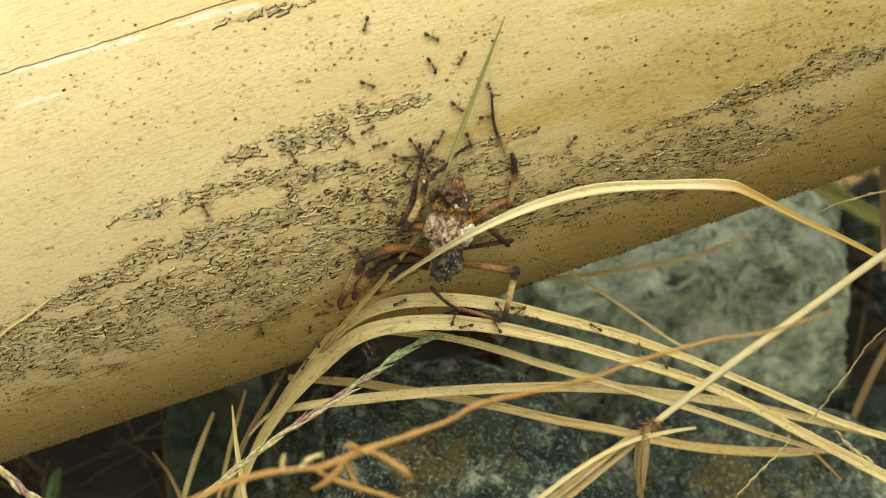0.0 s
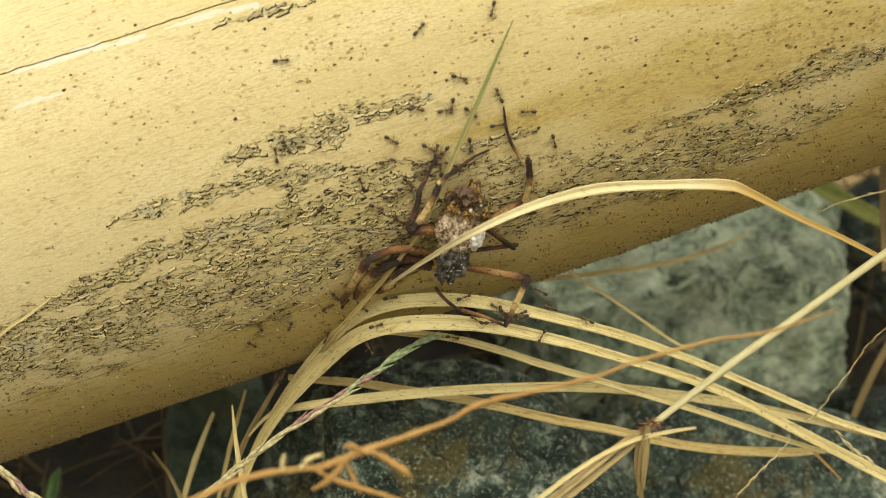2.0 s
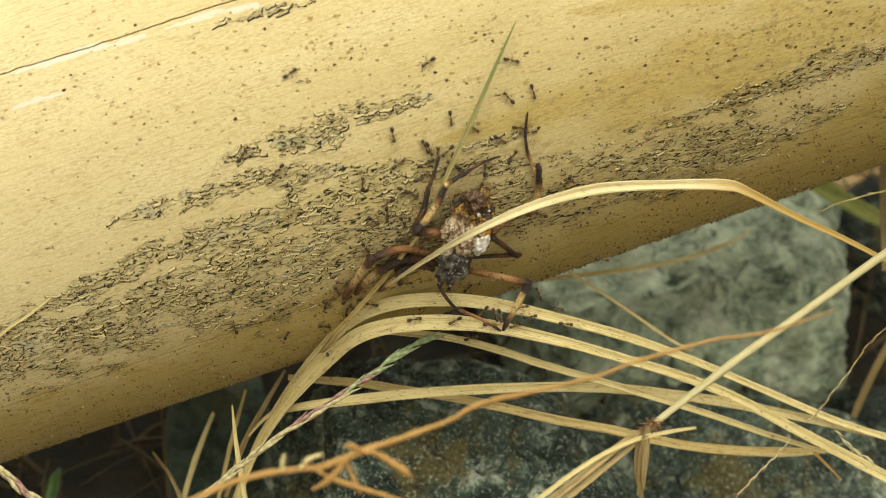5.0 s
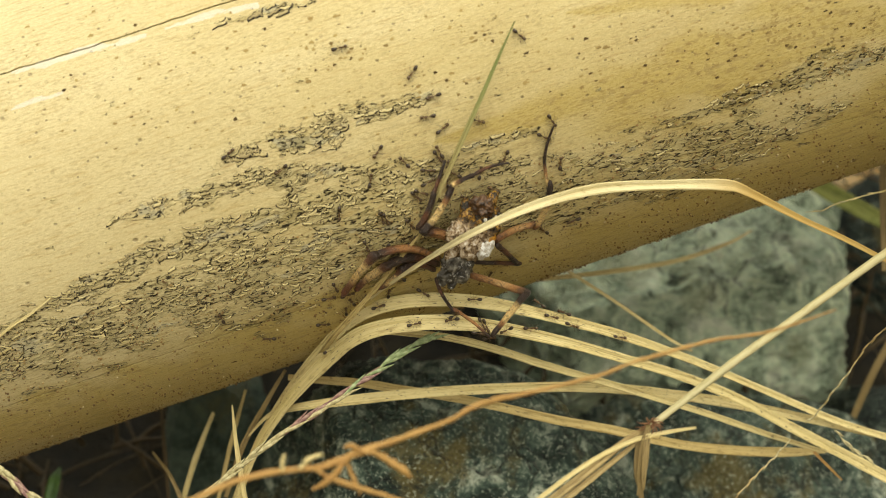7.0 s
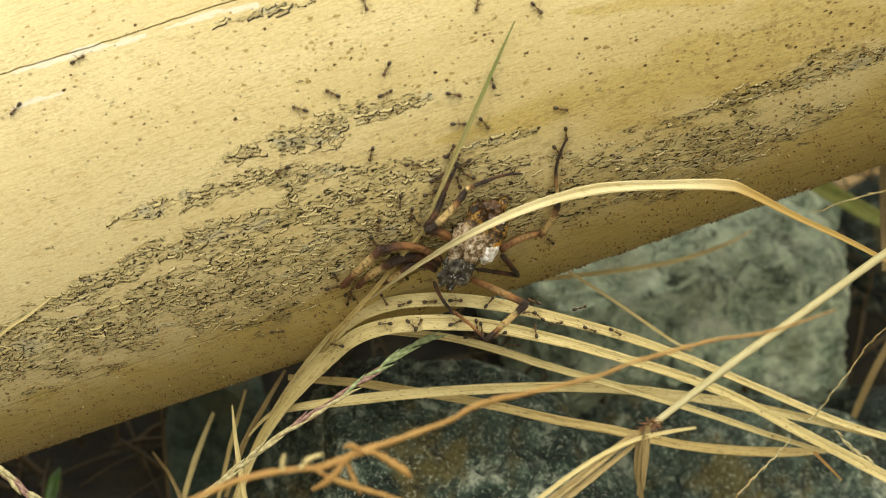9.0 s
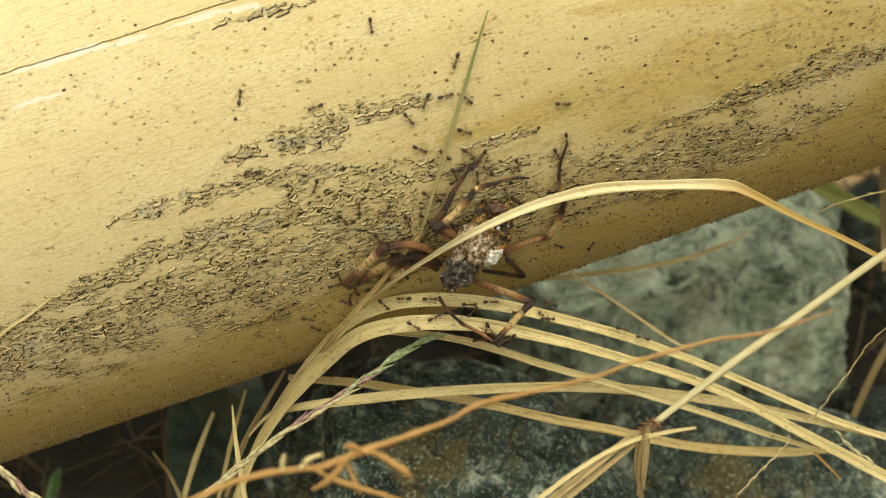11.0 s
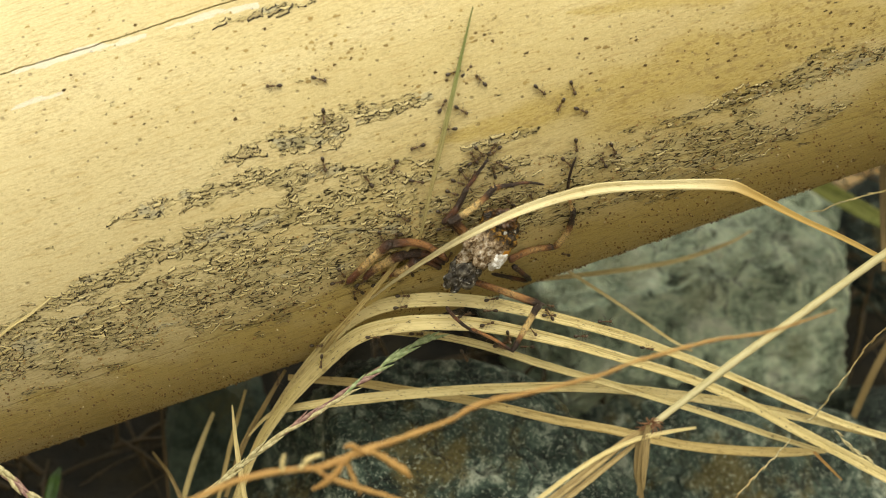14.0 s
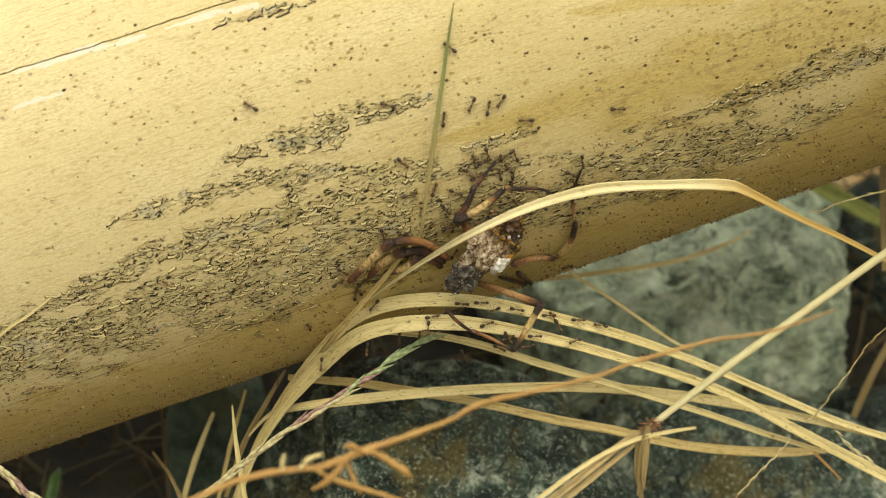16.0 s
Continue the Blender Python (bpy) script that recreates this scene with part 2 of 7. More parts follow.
def plain_material(name, low, high, scale, rough=0.6, bump=0.0001, **more):
    """Two tones mottled at a size, with a fine relief."""
    m = Nodes(name)
    p = m.place()
    a, b = m.noise(p, scale, 5, 0.65), m.noise(p, scale * 5, 3, 0.6)
    color = m.mix(m.smooth(m.math("ADD", a, m.math("MULTIPLY", m.math("SUBTRACT", b, 0.5), 0.5)), 0.36, 0.64), low, high)
    return m.finish(color, rough, b, bump, 0.6, **more)


BAMBOO = bamboo_material()
STRAW = straw_material("straw", (0.65, 0.535, 0.255), (0.52, 0.41, 0.155), (0.27, 0.18, 0.055), 0.85)
STRAW_PALE = straw_material("pale_straw", (0.70, 0.585, 0.29), (0.59, 0.455, 0.17), (0.38, 0.26, 0.075), 0.15)
STRAW_SINGED = straw_material("straw_with_brown_end", (0.74, 0.645, 0.37), (0.63, 0.515, 0.24), (0.40, 0.28, 0.09), 0.15, ((0.068, 0.084), (0.46, 0.30, 0.085)))
STALK = straw_material("cream_stalk", (0.52, 0.46, 0.25), (0.45, 0.39, 0.19), (0.34, 0.28, 0.11), 0.08)
STRAW_DULL = straw_material("dull_straw", (0.56, 0.43, 0.18), (0.42, 0.30, 0.10), (0.25, 0.17, 0.05), 0.8)
STRAW_ORANGE = straw_material("orange_straw", (0.48, 0.29, 0.09), (0.37, 0.185, 0.045), (0.20, 0.075, 0.015), 0.2)
STRAW_BROWN = straw_material("brown_straw", (0.30, 0.215, 0.085), (0.20, 0.137, 0.047), (0.09, 0.057, 0.02), 0.3)
# dead brown litter, darkened further for the shade under the pole
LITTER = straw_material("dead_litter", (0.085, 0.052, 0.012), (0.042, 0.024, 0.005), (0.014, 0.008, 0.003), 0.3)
SHEATH = straw_material("brown_sheath", (0.44, 0.33, 0.14), (0.31, 0.21, 0.08), (0.12, 0.075, 0.028), 0.3)
NODE = straw_material("red_brown_node", (0.30, 0.15, 0.07), (0.19, 0.08, 0.035), (0.09, 0.035, 0.015), 0.1)
GREEN = straw_material("green_blade", (0.36, 0.38, 0.10), (0.24, 0.29, 0.06), (0.12, 0.16, 0.03), 0.1)
LEAF = straw_material("half_green_leaf", (0.50, 0.42, 0.18), (0.38, 0.30, 0.11), (0.22, 0.17, 0.05), 0.15, ((0.012, 0.036), (0.20, 0.225, 0.06)))
GREEN_HUSK = plain_material("green_husk", (0.16, 0.22, 0.08), (0.36, 0.42, 0.22), 900, 0.5)
PURPLE_HUSK = plain_material("purple_husk", (0.15, 0.06, 0.058), (0.34, 0.22, 0.165), 900, 0.5)
STRAW_HUSK = plain_material("straw_husk", (0.28, 0.23, 0.10), (0.50, 0.44, 0.24), 900, 0.5)
LEAF_GREEN = plain_material("leaf_green", (0.05, 0.11, 0.02), (0.09, 0.17, 0.035), 300, 0.5)
# real tints, ROCK lightened and the rest darkened to carry light and shade
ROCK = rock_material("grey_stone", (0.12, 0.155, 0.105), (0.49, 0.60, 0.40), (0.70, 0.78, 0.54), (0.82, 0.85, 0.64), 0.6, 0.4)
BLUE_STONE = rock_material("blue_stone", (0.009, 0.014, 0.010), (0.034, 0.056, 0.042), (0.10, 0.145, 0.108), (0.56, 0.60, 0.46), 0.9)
DARKENED = rock_material("darkened_blue_stone", (0.006, 0.010, 0.007), (0.016, 0.025, 0.019), (0.040, 0.054, 0.040), (0.26, 0.30, 0.23), 0.9)
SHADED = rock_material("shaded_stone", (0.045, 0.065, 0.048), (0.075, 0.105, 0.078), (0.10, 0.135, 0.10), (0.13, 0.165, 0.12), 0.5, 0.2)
HUSK_PALE = plain_material("pale_husk", (0.72, 0.46, 0.18), (0.88, 0.66, 0.36), 60, 0.6)
SOIL = soil_material()
BLOCKER = plain_material("sky_blocker", (0.10, 0.075, 0.02), (0.22, 0.15, 0.04), 60, 0.9, 0.01)


# ---- building helpers ----
def part(name, bm, material, parent=None, label=""):
    """Links a bmesh as one mesh object under a thing or a part."""
    me = bpy.data.meshes.new(name)
    bm.to_mesh(me)
    bm.free()
    me.materials.append(material)
    me.shade_smooth()
    ob = new(name, me)
    ob.parent = parent
    if label:
        ob["label"] = label
    return ob


def raw(name, verts, faces, material, uvs=None, parent=None):
    """A mesh object from plain lists; uvs: one pair per vertex."""
    me = bpy.data.meshes.new(name)
    me.from_pydata([tuple(v) for v in verts], [], faces)
    me.materials.append(material)
    if uvs is not None:
        layer = me.uv_layers.new(name="UVMap")
        idx = np.empty(len(me.loops), dtype=np.int32)
        me.loops.foreach_get("vertex_index", idx)
        layer.data.foreach_set("uv", np.asarray(uvs, dtype=np.float32)[idx].ravel())
    me.shade_smooth()
    me.update()
    ob = new(name, me)
    ob.parent = parent
    return ob


def smooth_line(points, n):
    """n points on a smooth line through the given ones, evenly spread (each point a tuple of numbers)."""
    p = np.array(points, dtype=float)
    p = np.vstack([2 * p[0] - p[1], p, 2 * p[-1] - p[-2]])
    out = []
    for i in range(1, len(p) - 2):
        a, b, c, d = p[i - 1:i + 3]
        for k in range(16):
            t = k / 16
            out.append(0.5 * (2 * b + (c - a) * t + (2 * a - 5 * b + 4 * c - d) * t * t + (3 * b - a - 3 * c + d) * t ** 3))
    out.append(p[-2])
    out = np.array(out)
    run = np.concatenate([[0], np.cumsum(np.linalg.norm(np.diff(out[:, :3], axis=0), axis=1))])
    want = np.linspace(0, run[-1], n)
    return np.stack([np.interp(want, run, out[:, k]) for k in range(out.shape[1])], axis=1)


def blade(points, material, fold=0.25, lean=0.0, twist=0.0, n=60, name="grass_blade", thick=0.00012, parent=None, curl=0.0, seed=0):
    """A grass blade: rows of u, v, w (mm before the plan) and width (mm). It is folded along its midrib, has thickness and frayed width."""
    line = smooth_line([(*at(u, v, w), b) for u, v, w, b in points], n)
    pos = [Vector(r[:3]) for r in line]
    verts, uvs, faces, run = [], [], [], 0.0
    cols = 7
    for i, p in enumerate(pos):
        t = (pos[min(i + 1, n - 1)] - pos[max(i - 1, 0)]).normalized()
        f = i / (n - 1)
        side = t.cross(TOWARDS).normalized()
        out = side.cross(t).normalized()
        a = radians(lean + twist * f)
        side, out = side * math.cos(a) + out * math.sin(a), out * math.cos(a) - side * math.sin(a)
        half = max(line[i][3], 0.05) * 0.0005
        half *= 1 + 0.06 * noise.noise(Vector((i * 0.35, seed * 7.3, 0)))
        if i:
            run += (pos[i] - pos[i - 1]).length
        for back in (0, 1):
            for k in range(cols):
                x = k / (cols - 1) * 2 - 1
                depth = fold * half * abs(x) - curl * half * x * x
                verts.append(p + side * (x * half) + out * (depth - (thick * (1 - 0.7 * abs(x))) * back))
                uvs.append(((x + 1) / 2, run))
    row = cols * 2
    for i in range(n - 1):
        a, b = i * row, (i + 1) * row
        for k in range(cols - 1):
            faces.append((a + k, a + k + 1, b + k + 1, b + k))
            faces.append((a + cols + k + 1, a + cols + k, b + cols + k, b + cols + k + 1))
        faces.append((a + cols, a, b, b + cols))
        faces.append((a + cols - 1, a + row - 1, b + row - 1, b + cols - 1))
    faces.append(tuple(range(cols)) + tuple(range(row - 1, cols - 1, -1)))
    z = (n - 1) * row
    faces.append(tuple(z + k for k in range(row - 1, cols - 1, -1))[::-1] + tuple(z + k for k in range(cols))[::-1])
    return raw(name, verts, faces, material, uvs, parent)


def stem(points, material, n=50, sides=8, name="grass_stem", rough=0.08, parent=None, flat=1.0, seed=0):
    """A round stalk: rows of u, v, w and width (mm)."""
    line = smooth_line([(*at(u, v, w), b) for u, v, w, b in points], n)
    pos = [Vector(r[:3]) for r in line]
    verts, uvs, faces, run = [], [], [], 0.0
    for i, p in enumerate(pos):
        t = (pos[min(i + 1, n - 1)] - pos[max(i - 1, 0)]).normalized()
        side = t.cross(TOWARDS).normalized()
        out = side.cross(t).normalized()
        if i:
            run += (pos[i] - pos[i - 1]).length
        for k in range(sides):
            a = math.tau * k / sides
            r = max(line[i][3], 0.04) * 0.0005 * (1 + rough * noise.noise(Vector((i * 0.5, k * 0.9, seed * 5.1))) * 2)
            verts.append(p + side * (r * math.cos(a)) + out * (r * flat * math.sin(a)))
            uvs.append((abs(k / sides * 2 - 1), run))
    for i in range(n - 1):
        for k in range(sides):
            k2 = (k + 1) % sides
            faces.append((i * sides + k, i * sides + k2, (i + 1) * sides + k2, (i + 1) * sides + k))
    faces.append(tuple(range(sides))[::-1])
    faces.append(tuple((n - 1) * sides + k for k in range(sides)))
    return raw(name, verts, faces, material, uvs, parent)


# ---- ground: one sheet of soil out to the horizon, shade near the pole in its colour ----
def make_ground():
    steps = [0.004 * i for i in range(-75, 76)]
    far = [0.35, 0.45, 0.7, 1.2, 2.5, 6, 15, 40, 120, 400, 1500]
    line = [-f for f in far[::-1]] + steps + far
    n = len(line)
    verts = []
    for y in line:
        for x in line:
            near = max(0.0, 1 - max(abs(x), abs(y)) / 0.4)
            z = near * (0.012 * noise.noise(Vector((x * 22, y * 22, 3))) + 0.005 * noise.noise(Vector((x * 90, y * 90, 8)))) - 0.006
            verts.append((x, y, z))
    faces = [(j * n + i, j * n + i + 1, (j + 1) * n + i + 1, (j + 1) * n + i) for j in range(n - 1) for i in range(n - 1)]
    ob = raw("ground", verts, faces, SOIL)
    return tagged(ob, "crumbly soil, shade near the pole in its dark colour, strewn with straw farther off", "ground", kind="structure")


make_ground()


# ---- an added ring all round, outside the view, that shuts out the low sky ----
def make_sky_blocker():
    profile = [(0.75, -0.03), (0.80, 0.05), (0.86, 0.12), (0.93, 0.20), (1.01, 0.28), (1.10, 0.35), (1.22, 0.41), (1.38, 0.45), (1.60, 0.45), (1.9, 0.39), (2.3, 0.28), (2.8, 0.13), (3.4, -0.05)]
    n = 120
    verts, faces = [], []
    for j, (r0, z0) in enumerate(profile):
        for i in range(n):
            a = math.tau * i / n
            r = r0 + 0.05 * noise.noise(Vector((math.cos(a) * 6, math.sin(a) * 6, j * 0.4)))
            z = z0 + 0.05 * noise.noise(Vector((math.cos(a) * 9, math.sin(a) * 9, j * 0.7 + 5)))
            open_side = 0.5 + 0.5 * math.tanh(3 * math.sin(a))          # lowered beyond the pole to let sky light in
            verts.append((r * math.cos(a), r * math.sin(a), z * (1.7 - 1.58 * open_side) - 0.02 * open_side))
    for j in range(len(profile) - 1):
        for i in range(n):
            faces.append((j * n + (i + 1) % n, j * n + i, (j + 1) * n + i, (j + 1) * n + (i + 1) % n))
    return tagged(raw("backdrop", verts, faces, BLOCKER), "unseen ring added to block the low sky, lower beyond the pole", "backdrop", kind="structure")


make_sky_blocker()

# ---- the bamboo pole ----
RADIUS = 0.050
SLANT = radians(18.7)
DROP = math.asin(RADIUS / 0.250) - math.atan(108 / FOCAL)     # from the middle of the view up to the pole's axis
POLE = VIEW @ Matrix.Rotation(SLANT, 4, "Z") @ Matrix.Translation((0, 0.250 * math.sin(DROP), -0.250 * math.cos(DROP)))


def bulge(x, ang):
    """How far the pole's skin stands out of a true cylinder; the angle is counted from its underside towards the eye."""
    return 0.00025 * noise.noise(Vector((x * 14, math.cos(ang) * 2, math.sin(ang) * 2)))


def on_pole(u, v, lift=0.0):
    """The place on the pole's skin that the plan's u, v shows, raised by lift mm, and the skin's normal."""
    inv = POLE.inverted()
    eye = inv @ EYE
    way = (inv.to_3x3() @ (at(u, v) - EYE)).normalized()
    a, b = way.y ** 2 + way.z ** 2, eye.y * way.y + eye.z * way.z
    c = eye.y ** 2 + eye.z ** 2 - (RADIUS + lift * 0.001) ** 2
    disc = b * b - a * c
    d = (-b - math.sqrt(disc)) / a if disc > 0 else -b / a
    p = eye + way * d
    out = Vector((0, p.y, p.z)).normalized()
    p += out * bulge(p.x, math.atan2(p.z, -p.y))
    return POLE @ p, POLE.to_3x3() @ out


# stretches of flaked, mouldy skin: rows of u, v and half its width on the plan
WORN = [
    [(120, 515, 14), (300, 445, 34), (450, 395, 42), (600, 355, 42), (740, 335, 26)],
    [(640, 330, 22), (740, 310, 26), (860, 300, 22), (940, 285, 8)],
    [(375, 290, 8), (480, 258, 24), (580, 228, 30), (690, 190, 20), (765, 168, 8)],
    [(195, 392, 6), (290, 362, 24), (400, 335, 24), (560, 305, 16), (730, 292, 14)],
    [(-20, 640, 60), (120, 598, 72), (300, 535, 84), (420, 490, 95), (540, 450, 95), (640, 425, 85), (730, 400, 65)],
    [(-10, 590, 10), (120, 528, 16), (250, 478, 16), (380, 400, 20), (560, 345, 20)],
    [(815, 270, 5), (880, 248, 12), (955, 228, 6)],
    [(740, 420, 62), (850, 380, 60), (960, 345, 56), (1080, 315, 58), (1200, 285, 70), (1300, 255, 62), (1390, 222, 40), (1510, 180, 10)],
    [(900, 405, 14), (1020, 370, 14), (1140, 345, 10), (1230, 318, 14), (1340, 275, 10)],
    [(1140, 237, 6), (1260, 192, 14), (1390, 148, 20), (1470, 115, 34), (1570, 92, 24)],
    [(380, 42, 6), (470, 25, 9), (560, 2, 5)],
]


# where the outermost skin has peeled to a pale grey
PEELED = [[(20, 130, 3), (90, 108, 10), (180, 84, 10), (260, 64, 4)], [(290, 52, 5), (345, 34, 10), (400, 18, 8), (460, 8, 5)], [(20, 192, 3), (60, 178, 5), (110, 165, 2)]]

# browned skin: rain and dirt, plus shade painted low down and round the spider
STAINED_AND_SHADED = [[(760, 255, 2), (900, 215, 26), (1000, 190, 50), (1100, 160, 74), (1200, 130, 90), (1330, 95, 95), (1450, 60, 80), (1580, 30, 70)], [(700, 560, 50), (1000, 465, 62), (1250, 360, 80), (1400, 295, 90), (1580, 215, 110)], [(-20, 780, 80), (250, 695, 84), (500, 610, 78), (720, 545, 64)], [(1000, 25, 2), (1150, 5, 25), (1300, -10, 20)], [(540, 545, 14), (620, 510, 34), (700, 470, 56), (780, 440, 60), (850, 420, 24)]]


def wear_of(u, v, bands=WORN):
    best = 0.0
    for rows in bands:
        for (u0, v0, h0), (u1, v1, h1) in zip(rows, rows[1:]):
            f = (u - u0) / (u1 - u0)
            if 0 <= f <= 1:
                h = 1.3 * (h0 + (h1 - h0) * f)
                best = max(best, 1.2 - 1.1 * abs(v - v0 - (v1 - v0) * f) / h)
    if best > 0:
        best += 0.5 * noise.noise(Vector((u * 0.011, v * 0.034, 2.7)))
    return max(0.0, min(0.9, best))


# drying cracks that run along the pole: two places on each, its depth and half width in mm, and the stretch of x
CRACKS = [((0, 133), (420, 0), 2.4, 0.13, -0.2, 0.02), ((0, 722), (560, 540), 2.4, 0.20, -0.2, 0.0), ((1390, 243), (1568, 192), 1.2, 0.12, 0.05, 0.2)]


def make_pole():
    inv = VIEW.inverted() @ POLE
    back = POLE.inverted()

    def unrolled(uv):
        p = back @ on_pole(*uv)[0]
        return p.x, math.atan2(p.z, -p.y)

    lines = []
    for a, b, depth, half, x0, x1 in CRACKS:
        (xa, ta), (xb, tb) = unrolled(a), unrolled(b)
        lines.append((xa, ta, (tb - ta) / (xb - xa), depth * 0.001, half * 0.001, x0, x1))
    xs = [-0.40, -0.33, -0.27, -0.2, -0.15] + list(np.linspace(-0.115, 0.115, 400)) + [0.15, 0.2, 0.28, 0.36, 0.45]
    turn = list(np.linspace(radians(-30), radians(150), 280)) + list(np.linspace(radians(150), radians(330), 40)[1:-1])
    grooves = {}
    for j, (xa, ta, slope, depth, half, x0, x1) in enumerate(lines):
        turn = [t for t in turn if abs(t - ta) > 2.6 * half / RADIUS]
        for f in (-2.2, -1.0, -0.85, 0.85, 1.0, 2.2):
            turn.append(ta + f * half / RADIUS)
            grooves[turn[-1]] = (j, {2.2: 0.0, 1.0: 0.0, 0.85: 1.0}[abs(f)])
    turn = sorted(turn)
    nx, nt = len(xs), len(turn)
    verts, uvs, wear, peel, browning, crack = [], [], [], [], [], []
    for x in xs:
        for base in turn:
            ang, dip = base, 0.0
            for j, (xa, ta, slope, depth, half, x0, x1) in enumerate(lines):
                here = max(0.0, min(1.0, (x - x0) / 0.03 + 1, (x1 - x) / 0.03 + 1))
                wander = here * (slope * (x - xa) + 0.006 * noise.noise(Vector((x * 60, j * 9, 0))) + 0.004 * noise.noise(Vector((x * 420, j * 9, 3)))) if abs(x) < 0.13 else 0.0
                ang += wander * math.exp(-((base - ta) / 0.12) ** 2)
                if base in grooves and grooves[base][0] == j:
                    ends = max(0.0, min(1.0, (x - x0) / 0.03, (x1 - x) / 0.03))
                    dip = depth * grooves[base][1] * ends * (0.8 + 0.5 * noise.noise(Vector((x * 150, j, 4))))
            r = RADIUS - max(0.0, dip) + bulge(x, ang)
            p = Vector((x, -math.cos(ang) * r, math.sin(ang) * r))
            verts.append(p)
            crack.append(min(1.0, dip / 0.0004))
            uvs.append((x, ang * RADIUS))
            q = inv @ p
            near = abs(x) < 0.13 and -0.6 < ang < 2.7
            spot = (784 + q.x / -q.z * FOCAL, 441 - q.y / -q.z * FOCAL)
            wear.append(wear_of(*spot) if near else 0.0)
            peel.append(wear_of(*spot, PEELED) if near else 0.0)
            browning.append(wear_of(*spot, STAINED_AND_SHADED) if near else 0.0)
    ca, sa = np.cos(turn), np.sin(turn)
    faces = []
    for i in range(nx - 1):
        for k in range(nt):
            k2 = (k + 1) % nt
            if k2 == 0:
                continue
            faces.append((i * nt + k, (i + 1) * nt + k, (i + 1) * nt + k2, i * nt + k2))
        faces.append((i * nt + nt - 1, (i + 1) * nt + nt - 1, (i + 1) * nt, i * nt))
    # the open ends: a rim and the bore
    for end, i in ((0, 0), (1, nx - 1)):
        base = len(verts)
        for k in range(nt):
            verts.append(Vector((xs[i], -ca[k] * RADIUS * 0.82, sa[k] * RADIUS * 0.82)))
            uvs.append((xs[i], 0.3))
            wear.append(0.0)
            peel.append(0.0)
            browning.append(0.0)
            crack.append(0.0)
        for k in range(nt):
            verts.append(Vector((xs[i] + (0.05 if not end else -0.05), -ca[k] * RADIUS * 0.82, sa[k] * RADIUS * 0.82)))
            uvs.append((xs[i], 0.3))
            wear.append(0.0)
            peel.append(0.0)
            browning.append(0.0)
            crack.append(0.0)
        for k in range(nt):
            k2 = (k + 1) % nt
            a, b, c, d = i * nt + k, i * nt + k2, base + k2, base + k
            e, f = base + nt + k2, base + nt + k
            faces.append((a, b, c, d) if not end else (d, c, b, a))
            faces.append((d, c, e, f) if not end else (f, e, c, d))
        faces.append(tuple(base + nt + k for k in range(nt)) if not end else tuple(base + nt + k for k in range(nt))[::-1])
    ob = raw("bamboo_pole", verts, faces, BAMBOO, uvs)
    ob.data.attributes.new("wear", "FLOAT", "POINT").data.foreach_set("value", wear)
    ob.data.attributes.new("peel", "FLOAT", "POINT").data.foreach_set("value", peel)
    ob.data.attributes.new("browning", "FLOAT", "POINT").data.foreach_set("value", browning)
    ob.data.attributes.new("crack", "FLOAT", "POINT").data.foreach_set("value", crack)
    ob.data.set_sharp_from_angle(angle=radians(40))
    ob.matrix_world = POLE
    return tagged(ob, "dry yellow bamboo pole with black mouldy flaking skin, resting on stones", "bamboo pole")


pole = make_pole()
# ---- stones ----
def rock(u, v, w, size, seed, label, cuts=(), rough=1.0, detail=6, material=None):
    """A broken stone about the plan's place, size in mm in the view's own axes (across, up, towards the eye); cuts: its broken faces as a direction and mm from the middle."""
    bm = bmesh.new()
    bmesh.ops.create_icosphere(bm, subdivisions=detail, radius=1.0)
    rng = random.Random(seed)
    small = min(size)
    planes = [(Vector(n).normalized(), d) for n, d in cuts]
    for _ in range(12):
        n = Vector((rng.uniform(-1, 1), rng.uniform(-1, 1), rng.uniform(-1, 1))).normalized()
        planes.append((n, rng.uniform(0.82, 0.97) * math.sqrt(sum((c * k) ** 2 for c, k in zip(n, size)))))
    o = Vector((seed * 3.7, 0, 0))
    for vert in bm.verts:
        p = Vector([c * k for c, k in zip(vert.co, size)])
        for n, d in planes:
            over = p.dot(n) - d
            if over > 0:
                p -= n * over * 0.95
        q = p / 45
        p += vert.co * small * rough * (0.07 * noise.noise(q * 2.2 + o) + 0.045 * noise.noise(q * 6 + o) + 0.05 * (0.5 - abs(noise.noise(q * 9 + o))) + 0.03 * abs(noise.noise(q * 18 + o)) + 0.012 * noise.noise(q * 40 + o))
        vert.co = p * 0.001
    ob = part("stone", bm, material or ROCK)
    ob.matrix_world = Matrix.Translation(at(u, v, w)) @ TURN
    return tagged(ob, label, "stone", group="stones under the pole")


rock(1105, 640, -150, (77, 60, 66), 3, "large blue-grey broken stone beneath the bamboo pole", [((-0.2, 0.82, 0.53), 44), ((0.05, -0.15, 0.99), 47), ((0.05, -0.72, 0.69), 34), ((1, 0, 0.2), 59), ((-0.9, -0.2, 0.35), 36), ((0.75, 0.2, 0.6), 66), ((0.45, -0.3, 0.84), 52)], rough=0.85, detail=7)
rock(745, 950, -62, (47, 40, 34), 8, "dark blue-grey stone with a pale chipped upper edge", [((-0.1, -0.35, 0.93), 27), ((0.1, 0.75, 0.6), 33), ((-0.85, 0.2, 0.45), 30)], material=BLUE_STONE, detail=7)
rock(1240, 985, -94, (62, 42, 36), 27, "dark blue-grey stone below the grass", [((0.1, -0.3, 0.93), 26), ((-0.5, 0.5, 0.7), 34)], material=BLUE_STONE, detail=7)
